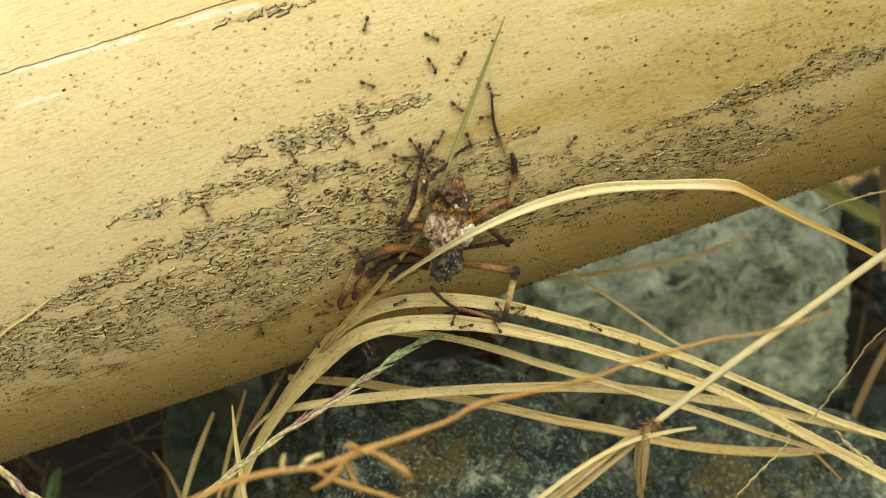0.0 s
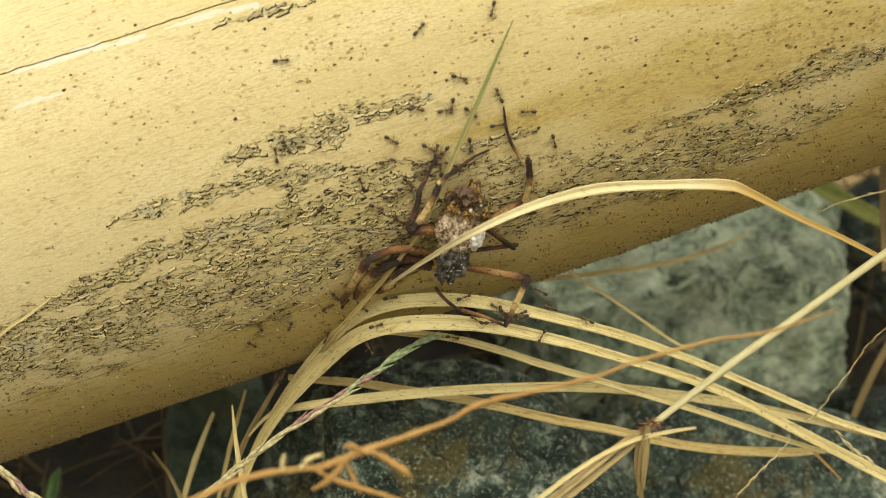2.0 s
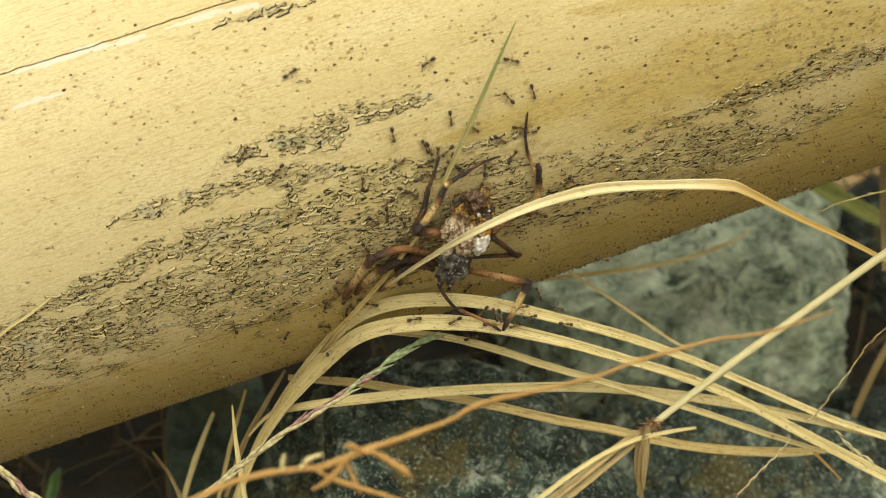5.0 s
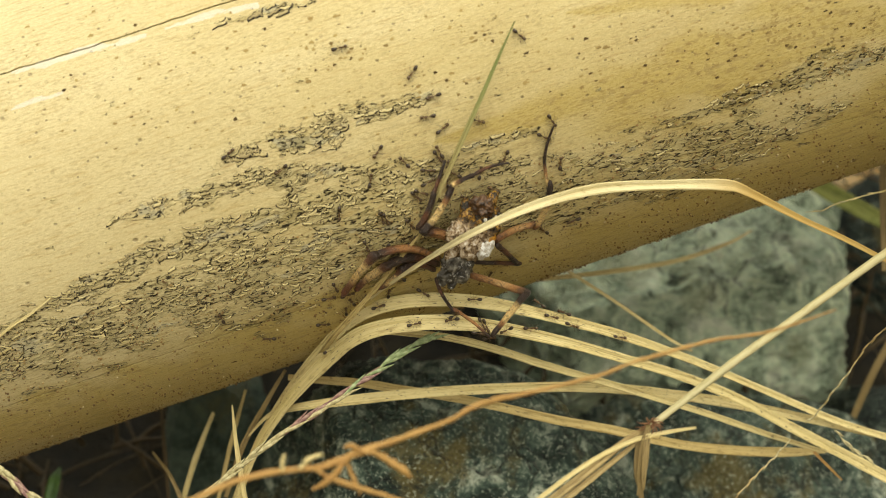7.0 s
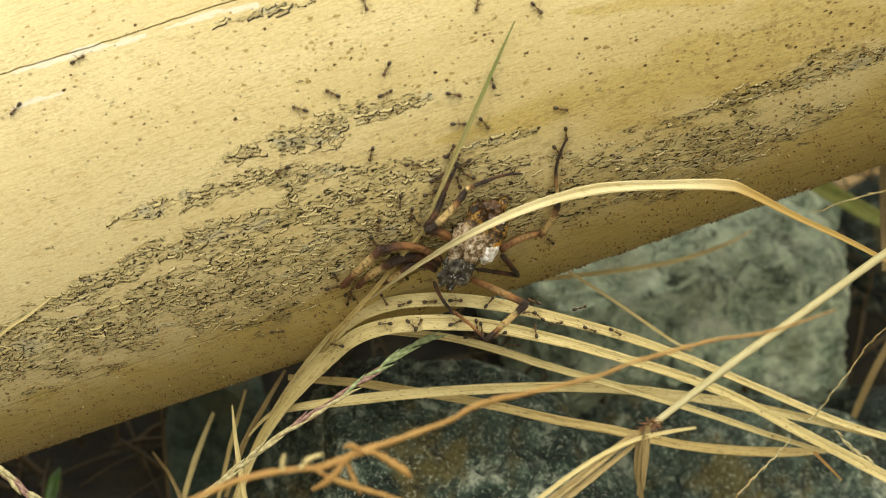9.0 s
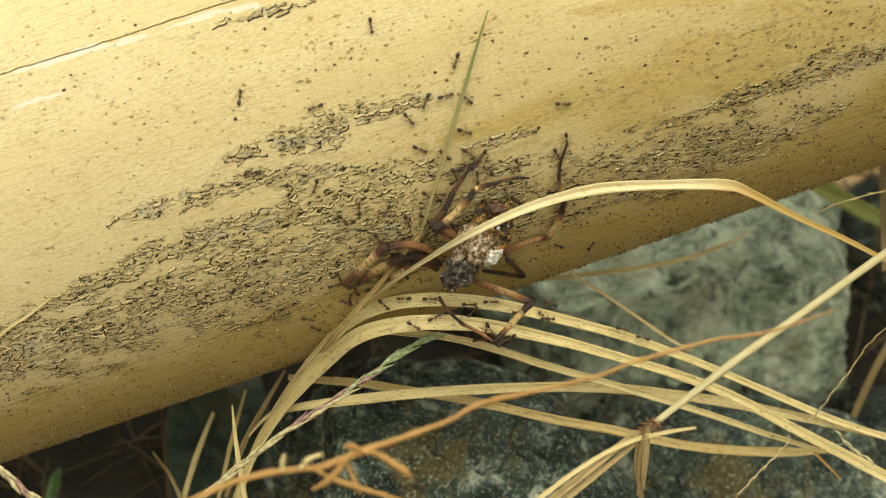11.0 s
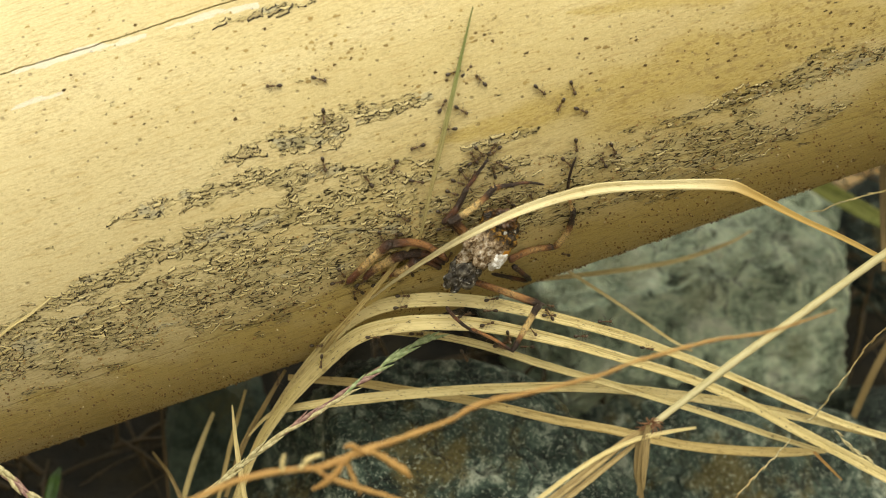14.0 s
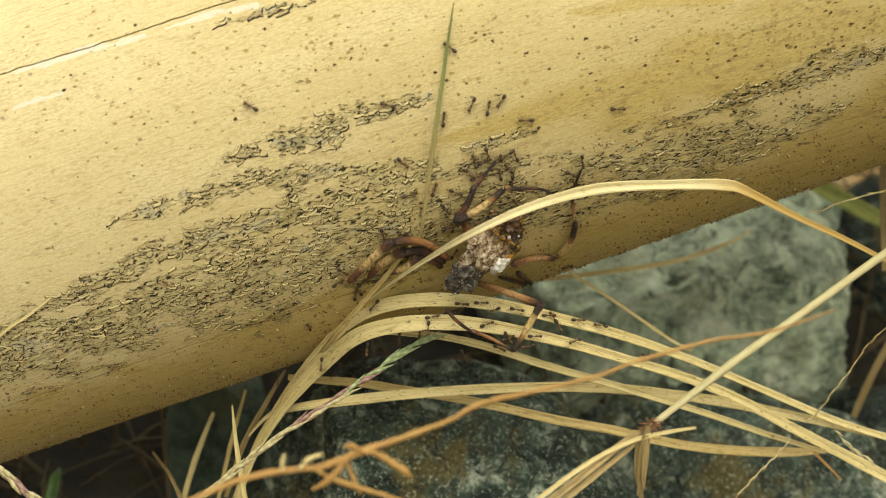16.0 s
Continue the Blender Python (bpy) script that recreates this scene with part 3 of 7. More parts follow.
rock(1600, 930, -104, (40, 36, 36), 12, "dark grey stone half hidden in dry grass", [((0, -0.2, 0.95), 26)], material=DARKENED)
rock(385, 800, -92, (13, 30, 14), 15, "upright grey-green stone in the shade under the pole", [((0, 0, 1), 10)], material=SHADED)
# added filler: its dark colour stands for the dim gap by the large stone
rock(1550, 520, -168, (24, 40, 24), 41, "dark stone added to darken the gap beside the large one", material=DARKENED)
rock(1400, 385, -165, (16, 15, 14), 31, "small pale grey stone behind the pole")
rock(1340, 330, -205, (48, 24, 33), 19, "pale grey stone farther behind the pole", [((0, 0.6, 0.8), 20)])


# ---- dry grass: a tuft that is rooted below the pole and bends over the stones ----
def thing(name, place, label, category, group="", kind=""):
    """An empty at its base that will parent its parts."""
    ob = new(name)
    ob.empty_display_size = 0.002
    ob.matrix_world = Matrix.Translation(place)
    bpy.context.view_layer.update()
    return tagged(ob, label, category, group, kind)


def under(ob, parent):
    """Makes a mesh laid out in the world a part of a thing."""
    ob.parent = parent
    ob.matrix_parent_inverse = parent.matrix_world.inverted()
    return ob


ARCH_HIGH = [(408, 900, -33, 0.8), (448, 800, -29, 1.0), (504, 700, -23, 1.3), (568, 620, -14, 2.0), (630, 562, -8, 2.6), (700, 537, -5, 2.6), (790, 531, -4, 2.5), (880, 540, -5, 2.3), (980, 562, -8, 2.0), (1100, 594, -14, 1.8), (1220, 636, -20, 1.6), (1350, 690, -26, 1.4), (1480, 745, -30, 1.4), (1620, 790, -34, 1.2)]
ARCH_LOW = [(415, 900, -30, 1.1), (452, 800, -26, 1.6), (508, 714, -20, 2.1), (572, 645, -14, 2.8), (630, 597, -8, 2.9), (700, 576, -5, 2.9), (790, 571, -4, 2.8), (880, 580, -6, 2.4), (1000, 606, -10, 2.0), (1100, 634, -14, 1.8), (1200, 664, -19, 1.8), (1300, 703, -23, 1.9), (1400, 756, -27, 2.0), (1500, 808, -29, 2.2), (1620, 872, -31, 2.4)]
ARCH_UNDER = [(640, 583, -16, 0.9), (710, 589, -14, 1.2), (790, 597, -13, 1.4), (870, 616, -14, 1.5), (960, 645, -17, 1.5), (1060, 674, -20, 1.4), (1180, 710, -24, 1.4), (1260, 735, -26, 1.3), (1350, 766, -29, 1.2), (1460, 800, -32, 0.8)]
LYING = [(440, 772, -27, 0.3), (475, 736, -25, 0.8), (520, 722, -22, 1.4), (600, 711, -20, 1.9), (700, 700, -20, 2.0), (800, 692, -21, 2.0), (900, 687, -22, 2.0), (1000, 685, -23, 2.0), (1100, 689, -25, 2.0), (1200, 700, -26, 2.0), (1300, 715, -28, 2.0), (1400, 735, -30, 1.8), (1500, 757, -32, 1.6), (1620, 785, -34, 1.2)]
LYING_LOW = [(510, 668, -26, 1.2), (560, 672, -26, 1.6), (640, 678, -26, 1.7), (720, 691, -26, 1.8), (800, 703, -26, 1.8), (880, 719, -27, 1.8), (980, 742, -28, 1.9), (1080, 760, -29, 1.9), (1200, 786, -31, 1.9), (1300, 797, -33, 2.0), (1400, 800, -35, 1.9), (1475, 797, -36, 0.6)]
OVER = [(655, 530, -4, 0.4), (700, 496, 3, 0.6), (770, 450, 11, 0.95), (850, 405, 16, 1.3), (950, 362, 14, 1.6), (1060, 334, 8, 1.9), (1190, 327, 6, 1.7), (1285, 328, 5, 2.0), (1325, 341, 4, 1.6), (1420, 389, 0, 1.1), (1500, 426, -4, 1.0), (1600, 478, -8, 0.8)]

tuft = thing("grass_tuft", at(420, 900, -32), "tuft of dry straw-coloured grass bent over the stones", "grass tuft", "dry grass")
for rows, mat, fold, lean, twist, n in ((OVER, STRAW_SINGED, 0.35, -18, 25, 110), (ARCH_HIGH, STRAW, 0.3, 15, -10, 120), (ARCH_LOW, STRAW, 0.3, 10, -10, 120),
                                        (ARCH_UNDER, STRAW, 0.25, 0, 0, 90), (LYING, STRAW, 0.25, 8, 0, 110), (LYING_LOW, STRAW_DULL, 0.25, -5, 0, 100),
                                        ([(440, 910, -14, 1.0), (427, 840, -14, 1.1), (418, 780, -14, 0.9), (411, 717, -14, 0.3)], STRAW_PALE, 0.4, 20, 0, 40),
                                        ([(418, 900, -33, 1.2), (452, 790, -30, 1.3), (498, 715, -27, 1.1), (540, 660, -23, 0.8), (590, 615, -17, 0.4)], STRAW_DULL, 0.4, -20, 0, 50),
                                        ([(400, 880, -34, 0.9), (430, 790, -32, 1.2), (470, 715, -30, 1.0), (505, 655, -30, 0.6)], STRAW_BROWN, 0.3, 0, 0, 40)):
    under(blade(rows, mat, fold=fold, lean=lean, twist=twist, n=n, seed=n + lean), tuft)

def skin_depth(u, v, lift):
    """mm before the plan of a place raised over the pole's skin."""
    return ((VIEW.inverted() @ on_pole(u, v, lift)[0]).z + REACH) * 1000


# an olive strand that lies over the folded legs and ends among the blades
under(blade([(u, v, skin_depth(u, v, lift), b) for u, v, lift, b in ((746, 412, 1.0, 0.3), (722, 440, 1.4, 0.6), (690, 480, 1.6, 0.8), (655, 522, 1.8, 0.9), (620, 562, 2.2, 1.0), (590, 596, 2.4, 1.0), (560, 636, 2.0, 0.9))], STRAW_DULL, fold=0.4, lean=12, n=50, seed=77), tuft)

# the green leaf on the pole, which the ants' load pushes round
LEAF_FOOT = at(745, 415, skin_depth(745, 415, 1.0))
leaf = thing("grass_leaf", LEAF_FOOT, "narrow green grass leaf with a pale tip, lying on the bamboo", "grass leaf")
under(blade([(u, v, skin_depth(u, v, lift), b) for u, v, lift, b in ((738, 430, 1.0, 0.35), (760, 381, 1.8, 0.55), (805, 279, 2.6, 0.85), (845, 189, 2.6, 0.75), (882, 104, 2.0, 0.5), (912, 37, 1.6, 0.15))], LEAF, fold=0.5, lean=12, n=60, thick=0.0001), leaf)

# a thick pale stalk with a brown node, a fibrous sheath and a withered spikelet
stalk = thing("grass_stalk", at(960, 900, 26), "thick pale cream dry grass stalk with a withered brown node", "grass stalk", "dry grass")
under(stem([(1620, 414, 2, 1.4), (1568, 448, 4, 1.5), (1480, 511, 8, 1.4), (1400, 569, 11, 1.45), (1300, 640, 14, 1.4), (1220, 702, 16, 1.25), (1165, 744, 17, 1.2), (1150, 753, 17, 1.4)], STALK, n=70, name="stem"), stalk)
for k, (du, dv, dw, wide) in enumerate(((0, 0, 0, 0.9), (-7, 10, 0.4, 0.6), (7, 12, -0.4, 0.8))):
    under(blade([(1152 + du * 0.4, 752 + dv * 0.2, 17.5 + dw, 0.6), (1110 + du, 778 + dv, 19 + dw, wide), (1050 + du, 826 + dv, 22 + dw, wide * 1.3), (950 + du, 905 + dv, 26 + dw, wide * 1.2)], SHEATH, fold=0.5, lean=-20 + 17 * k, n=50, name="sheath", seed=k), stalk)
under(blade([(1232, 757, 18, 0.4), (1180, 765, 18, 0.7), (1120, 780, 20, 0.75), (1040, 820, 23, 0.75), (930, 900, 28, 0.75)], STRAW_PALE, fold=0.4, n=60, seed=9, name="strip"), stalk)
for k, (du, tilt) in enumerate(((0, 0), (-8, 8), (7, -9), (3, 4), (-4, -3))):
    under(blade([(1146 + du * 0.3, 752, 18 + k * 0.3, 0.5), (1138 + du, 790, 18.4 + k * 0.3, 0.9), (1134 + du + tilt * 0.4, 840, 18.4 + k * 0.3, 1.3 - k * 0.1), (1134 + du * 0.4 + tilt, 895 - k * 9, 18 + k * 0.3, 0.3)], STRAW_BROWN, fold=0.7, lean=-40 + 22 * k, n=30, name="spikelet", seed=k + 20, curl=0.4), stalk)
for k in range(12):
    a = k * 2.4
    under(stem([(1152 + 3 * math.cos(a), 750 + 3 * math.sin(a), 18.2, 0.35), (1152 + 16 * math.cos(a), 752 + 11 * math.sin(a), 18.6 + (k % 3) * 0.3, 0.25), (1150 + 26 * math.cos(a + 0.3), 755 + 17 * math.sin(a + 0.3), 18.4, 0.08)], NODE, n=8, sides=5, name="node_fibre", seed=k), stalk)

# the orange stalk close to the eye, with short side branches
def hover(u):
    """mm before the plan of the panicle, which comes nearest at its foot."""
    return 60 - (u - 310) * 0.015


orange = thing("grass_panicle", at(330, 892, hover(330)), "slender orange-brown dry grass panicle with short side branches", "grass panicle", "dry grass")
under(stem([(u, v, hover(u), b * 0.92) for u, v, _, b in ((310, 898, 50, 0.80), (420, 851, 50, 0.92), (500, 834, 50, 0.90), (570, 826, 50, 0.90), (640, 800, 53.4, 1.0), (740, 765, 62.1, 0.88), (800, 742, 64, 0.70), (850, 716, 66, 0.84), (960, 690, 70.6, 0.66), (1060, 665, 73.1, 0.70), (1110, 645, 73.8, 0.56), (1160, 630, 74.3, 0.68), (1260, 603, 75.6, 0.52), (1340, 592, 76.6, 0.46), (1400, 576, 77.2, 0.40), (1480, 548, 78, 0.22))], STRAW_ORANGE, n=110, name="stem", rough=0.30), orange)
for rows in ([(640, 800, 53, 0.48), (664, 802, 53.4, 0.65), (690, 816, 56.2, 0.85), (714, 832, 58.6, 0.85), (728, 846, 60.0, 0.30)],
             [(560, 832, 50, 0.52), (590, 848, 50.3, 0.62), (636, 864, 53.1, 0.55), (690, 880, 55.8, 0.45), (730, 892, 56, 0.3)],
             [(610, 812, 50.9, 0.52), (596, 836, 50.3, 0.66), (572, 856, 50.6, 0.55), (552, 868, 50.6, 0.3)],
             [(612, 812, 50, 0.40), (622, 840, 51.5, 0.45), (632, 860, 52.0, 0.40), (638, 876, 52.0, 0.25)],
             [(530, 830, 50, 0.40), (548, 812, 50.3, 0.55), (572, 804, 50.6, 0.30)],
             [(850, 716, 66, 0.36), (885, 705, 67.5, 0.60), (915, 702, 68.8, 0.30)],
             [(500, 834, 50, 0.36), (500, 816, 50.3, 0.45), (505, 804, 50.6, 0.25)],
             [(640, 800, 53.4, 0.55), (622, 790, 51.9, 0.60), (608, 792, 50.6, 0.30)]):
    under(stem([(u, v, hover(u) + 0.3, b * 1.3) for u, v, _, b in rows], STRAW_PALE if rows[0][0] in (500, 530) else STRAW_ORANGE, n=20, name="side_branch", rough=0.35, sides=6, seed=rows[0][0]), orange)


def seed_head(label, line, husks, n, length, wide, start=0.0):
    """A spike of grass: a thin axis with husks pressed to it; husks: materials from foot to tip."""
    root = thing("seed_head", at(*line[0][:3]), label, "grass seed head", "dry grass")
    under(stem([(u, v, w, b * 0.28) for u, v, w, b in line], husks[0], n=50, name="axis"), root)
    rows = smooth_line([(*at(u, v, w), b) for u, v, w, b in line], n + 1)
    rng = random.Random(len(label))
    for i in range(int(n * start), n):
        p, q = Vector(rows[i][:3]), Vector(rows[i + 1][:3])
        t = (q - p).normalized()
        side = t.cross(TOWARDS).normalized() * (1 if i % 2 else -1)
        out = TOWARDS * (0.55 if i % 3 else -0.3)
        bm = bmesh.new()
        bmesh.ops.create_uvsphere(bm, u_segments=8, v_segments=6, radius=1.0)
        for vert in bm.verts:
            c = vert.co
            taper = (1 - 0.75 * max(0, c.z)) * (1 - 0.35 * max(0, -c.z))
            c.x, c.y, c.z = c.x * taper * 0.16 * wide, c.y * taper * 0.11 * wide, c.z * 0.5 * length
        husk = part("husk", bm, husks[min(len(husks) - 1, int((i + rng.uniform(-2.5, 2.5)) / n * len(husks)))])
        z = (t + side * rng.uniform(0.02, 0.26) + out * rng.uniform(-0.05, 0.15)).normalized()
        x = z.cross(TOWARDS).normalized()
        m = Matrix.Identity(4)
        m.col[0], m.col[1], m.col[2] = (*x, 0), (*z.cross(x), 0), (*z, 0)
        m.col[3] = (*(p + side * rng.uniform(0.04, 0.15) * wide + out * 0.1 * wide + t * length * rng.uniform(0.1, 0.5)), 1)
        husk.matrix_world = m
        under(husk, root)
    return root


seed_head("slender grass spike turning from straw through purple to green",
          [(330, 905, -2, 1.0), (380, 862, -3, 1.2), (440, 813, -4, 1.3), (490, 776, -5, 1.3), (550, 736, -6, 1.3), (600, 703, -7, 1.3), (650, 668, -8, 1.2), (700, 632, -9, 1.2), (745, 605, -10, 0.9), (775, 592, -10, 0.4)],
          [STRAW_HUSK, STRAW_HUSK, STRAW_HUSK, STRAW_HUSK, PURPLE_HUSK, STRAW_HUSK, PURPLE_HUSK, GREEN_HUSK, GREEN_HUSK, GREEN_HUSK], 34, 0.0062, 0.0026)
seed_head("pale straw-coloured grass spike", [(-20, 812, 10, 1.0), (5, 835, 10, 1.3), (35, 862, 10, 1.3), (80, 895, 10, 1.0)], [STRAW_HUSK, PURPLE_HUSK, STRAW_HUSK], 14, 0.0042, 0.0028)
seed_head("thin curled bare grass spike", [(1600, 552, -10, 0.6), (1555, 592, -12, 0.7), (1530, 618, -14, 0.6), (1505, 655, -15, 0.6), (1470, 700, -16, 0.5), (1440, 738, -18, 0.4), (1425, 750, -18, 0.3)], [SHEATH, STRAW_HUSK], 16, 0.0024, 0.0012)
seed_head("thin pale bare grass spike between the blades", [(1395, 782, -16, 0.3), (1365, 815, -15, 0.5), (1330, 850, -13, 0.6), (1290, 895, -12, 0.6)], [STRAW_HUSK, SHEATH], 12, 0.0022, 0.0011)
seed_head("thin pale grass spike beside the pole", [(1620, 322, -22, 0.9), (1568, 337, -22, 0.9), (1510, 352, -22, 0.8), (1475, 363, -22, 0.8), (1455, 373, -22, 0.7), (1424, 376, -22, 0.3)], [STRAW_PALE, STRAW_HUSK], 8, 0.0022, 0.0010)
seed_head("short pale grass spike on the stone", [(1480, 765, -24, 0.3), (1510, 795, -24, 0.5), (1545, 818, -24, 0.6)], [STRAW_HUSK], 8, 0.0026, 0.0016)

# single dry blades behind and under the pole, and on it
for label, rows, mat in (("thin dry blade behind the pole", [(930, 497, -52, 1.0), (1080, 481, -54, 1.1), (1200, 461, -60, 1.1), (1290, 430, -70, 0.9), (1330, 408, -80, 0.5)], STRAW),
                         ("thin pale dry blade hanging from behind the pole", [(985, 462, -42, 0.5), (1003, 478, -42, 0.7), (1090, 535, -42, 0.7), (1180, 597, -42, 0.65), (1225, 622, -42, 0.4)], STRAW_PALE),
                         ("broad green grass leaf behind the pole", [(1400, 296, -110, 2.4), (1445, 328, -110, 4.2), (1510, 364, -110, 4.6), (1600, 412, -110, 3.6)], GREEN),
                         ("dark upright stem behind the pole", [(1563, 250, -60, 1.4), (1562, 340, -60, 1.6), (1566, 480, -60, 1.6)], STRAW_BROWN),
                         ("pale withered leaf behind the pole", [(1440, 250, -170, 8.0), (1520, 310, -170, 17), (1610, 360, -170, 17)], HUSK_PALE),
                         ("olive stem among the stones", [(1600, 560, -84, 1.6), (1545, 660, -86, 1.8), (1500, 760, -90, 1.6)], STRAW_BROWN),
                         ("dry blade in the shade under the pole", [(320, 900, -50, 1.0), (345, 815, -50, 1.3), (378, 730, -50, 0.8)], STRAW),
                         ("thin dry blade in the shade under the pole", [(385, 890, -44, 0.8), (410, 780, -44, 0.9), (435, 690, -46, 0.6)], STRAW_DULL),
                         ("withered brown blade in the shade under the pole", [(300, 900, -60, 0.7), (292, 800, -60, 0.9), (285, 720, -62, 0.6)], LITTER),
                         ("reddish bent stem in the shade under the pole", [(325, 892, -40, 0.9), (300, 840, -42, 0.8), (270, 800, -46, 0.5)], STRAW_BROWN),
                         ("green leaf in the shade under the pole", [(84, 905, -62, 1.6), (91, 875, -62, 2.8), (98, 848, -63, 2.6), (106, 828, -66, 0.6)], LEAF_GREEN),
                         ("thin orange dry stem between the stones", [(1440, 800, -30, 0.6), (1470, 830, -30, 0.5), (1490, 850, -31, 0.3)], STRAW_ORANGE)):
    tagged(blade(rows, mat, fold=0.3, n=40, seed=rows[0][0], name="loose_grass"), label, "grass", group="loose grass")


def lying_strand(label, rows, lift, mat):
    """A thin strand that follows the pole's skin; rows of u, v and width."""
    pts = []
    for u, v, b in rows:
        p = VIEW.inverted() @ on_pole(u, v, lift)[0]
        pts.append((u, v, (p.z + REACH) * 1000, b))
    return tagged(blade(pts, mat, fold=0.4, n=30, seed=rows[0][0], name="loose_grass", thick=0.00006), label, "grass", group="loose grass")


lying_strand("thin pale strand of straw stuck to the bamboo", [(-20, 612, 0.3), (20, 578, 0.5), (55, 555, 0.5), (92, 525, 0.2)], 0.4, STRAW_PALE)


# ---- litter on the soil: twigs, straw and crumbs in the shade ----
def make_litter():
    rng = random.Random(5)
    verts, faces, uvs = [], [], []
    for _ in range(900):
        x, y = rng.uniform(-0.16, 0.16), rng.uniform(-0.06, 0.22)
        a, L, b = rng.uniform(0, math.tau), rng.uniform(0.006, 0.035), rng.uniform(0.0003, 0.0011)
        z0, z1 = rng.uniform(0.0, 0.014), rng.uniform(0.0, 0.022)
        n = Vector((-math.sin(a), math.cos(a), 0))
        base = len(verts)
        for k in range(4):
            f = k / 3
            c = Vector((x + math.cos(a) * L * f, y + math.sin(a) * L * f, z0 + (z1 - z0) * f + 0.004 * math.sin(f * 3.1)))
            for s, h in ((1, 0), (0, 0.6), (-1, 0)):
                verts.append(c + n * b * s * (1 - 0.6 * f) + Vector((0, 0, h * b)))
                uvs.append((0.5 + s * 0.5, f * L))
        for k in range(3):
            i = base + k * 3
            faces += [(i, i + 1, i + 4, i + 3), (i + 1, i + 2, i + 5, i + 4), (i + 2, i, i + 3, i + 5)]
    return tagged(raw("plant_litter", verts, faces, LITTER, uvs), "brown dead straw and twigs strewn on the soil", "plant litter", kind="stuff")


make_litter()
# ---- flakes of lifted skin on the pole ----
def flake_grid(rng, L, b, lift, tilt, bend, mark):
    """The points of one flake: along, around and out, in metres, with its colour coordinate."""
    hue, rows = rng.random(), []
    for k in range(6):
        f = k / 5 - 0.5
        for s in (-1, -0.45, 0.1, 0.5, 1):
            y = (f * tilt + bend * f * f) * L + s * b * (1 - 1.3 * f * f) + 0.00034 * noise.noise(Vector((mark * 1.7, k * 0.9, s * 0.4)))
            rows.append((f * L, y, 0.00003 + lift * (1 - s * s * 0.9) * (1 - 1.5 * f * f), (s + 1) / 2 if k not in (0, 5) else 0.0, hue))
    return rows


FLAKE_FACES = [(k * 5 + c, k * 5 + 5 + c, k * 5 + 6 + c, k * 5 + 1 + c) for k in range(5) for c in range(4)]


def make_flakes():
    rng = random.Random(11)
    back = POLE.inverted()
    kinds = []
    for k in range(14):
        g = flake_grid(rng, rng.uniform(0.0006, 0.0025), rng.uniform(0.00015, 0.00036), rng.uniform(0.00008, 0.00026), 0.0, rng.uniform(-0.6, 0.6), k)
        ob = raw("skin_flake", [(x, y, z) for x, y, z, _, _ in g], FLAKE_FACES, FLAKE, [(c, h) for _, _, _, c, h in g], pole)
        kinds.append(ob.data)
        bpy.data.objects.remove(ob)
    verts, faces, uvs = [], [], []
    made = single = 0
    while made < 1400:
        u, v = rng.uniform(-20, 1580), rng.uniform(0, 720)
        if v > 795 - 0.338 * u or wear_of(u, v) < rng.uniform(0.2, 0.95):
            continue
        if noise.noise(Vector((u * 0.022, v * 0.03, 5))) < -0.16 + 0.25 * rng.random():
            continue
        p = back @ on_pole(u, v)[0]
        ang, made = math.atan2(p.z, -p.y), made + 1
        if single < 300 and 430 < u < 740 and v > 280:
            single += 1
            ob = new("skin_flake", kinds[single % 14])
            ob.parent = pole
            ob.matrix_local = Matrix.Translation(p) @ Matrix.Rotation(math.pi / 2 - ang, 4, "X") @ Matrix.Rotation(rng.gauss(0, 0.3), 4, "Z")
            continue
        size = 0.72 if u > 950 else 1.0
        base = len(verts)
        for x, y, z, c, h in flake_grid(rng, 0.0005 + 0.0022 * rng.random() ** 1.6 * size, rng.uniform(0.00014, 0.00036) * size, rng.uniform(0.00007, 0.00025), rng.gauss(0, 0.34), rng.uniform(-0.6, 0.6), made):
            a = ang + y / RADIUS
            z += RADIUS + bulge(p.x + x, a)
            verts.append((p.x + x, -math.cos(a) * z, math.sin(a) * z))
            uvs.append((c, h))
        faces += [tuple(base + i for i in f) for f in FLAKE_FACES]
    ob = raw("skin_flake", verts, faces, FLAKE, uvs, pole)
    return tagged(ob, "tan curled flakes of lifted skin", kind="stuff")


def flake_material():
    """Pale lifted slivers: the shadow under the lower lip is painted on, the upper one thinly dark."""
    m = Nodes("bamboo_flake")
    xy = m.split(m.uv())
    color = m.ramp(xy[1], (0.0, (0.32, 0.25, 0.12)), (0.5, (0.48, 0.385, 0.175)), (1.0, (0.62, 0.51, 0.25)))
    browning = m.noise(m.place(), 900, 4, 0.6)
    color = m.mix(m.math("MULTIPLY", m.smooth(browning, 0.5, 0.64), 0.5), color, (0.24, 0.185, 0.085))
    edge = m.math("MAXIMUM", m.smooth(xy[0], 0.36, 0.20), m.smooth(xy[0], 0.86, 0.97))
    return m.finish(m.mix(edge, color, (0.022, 0.015, 0.008)), 0.6, Specular_IOR_Level=0.3)


FLAKE = flake_material()
make_flakes()


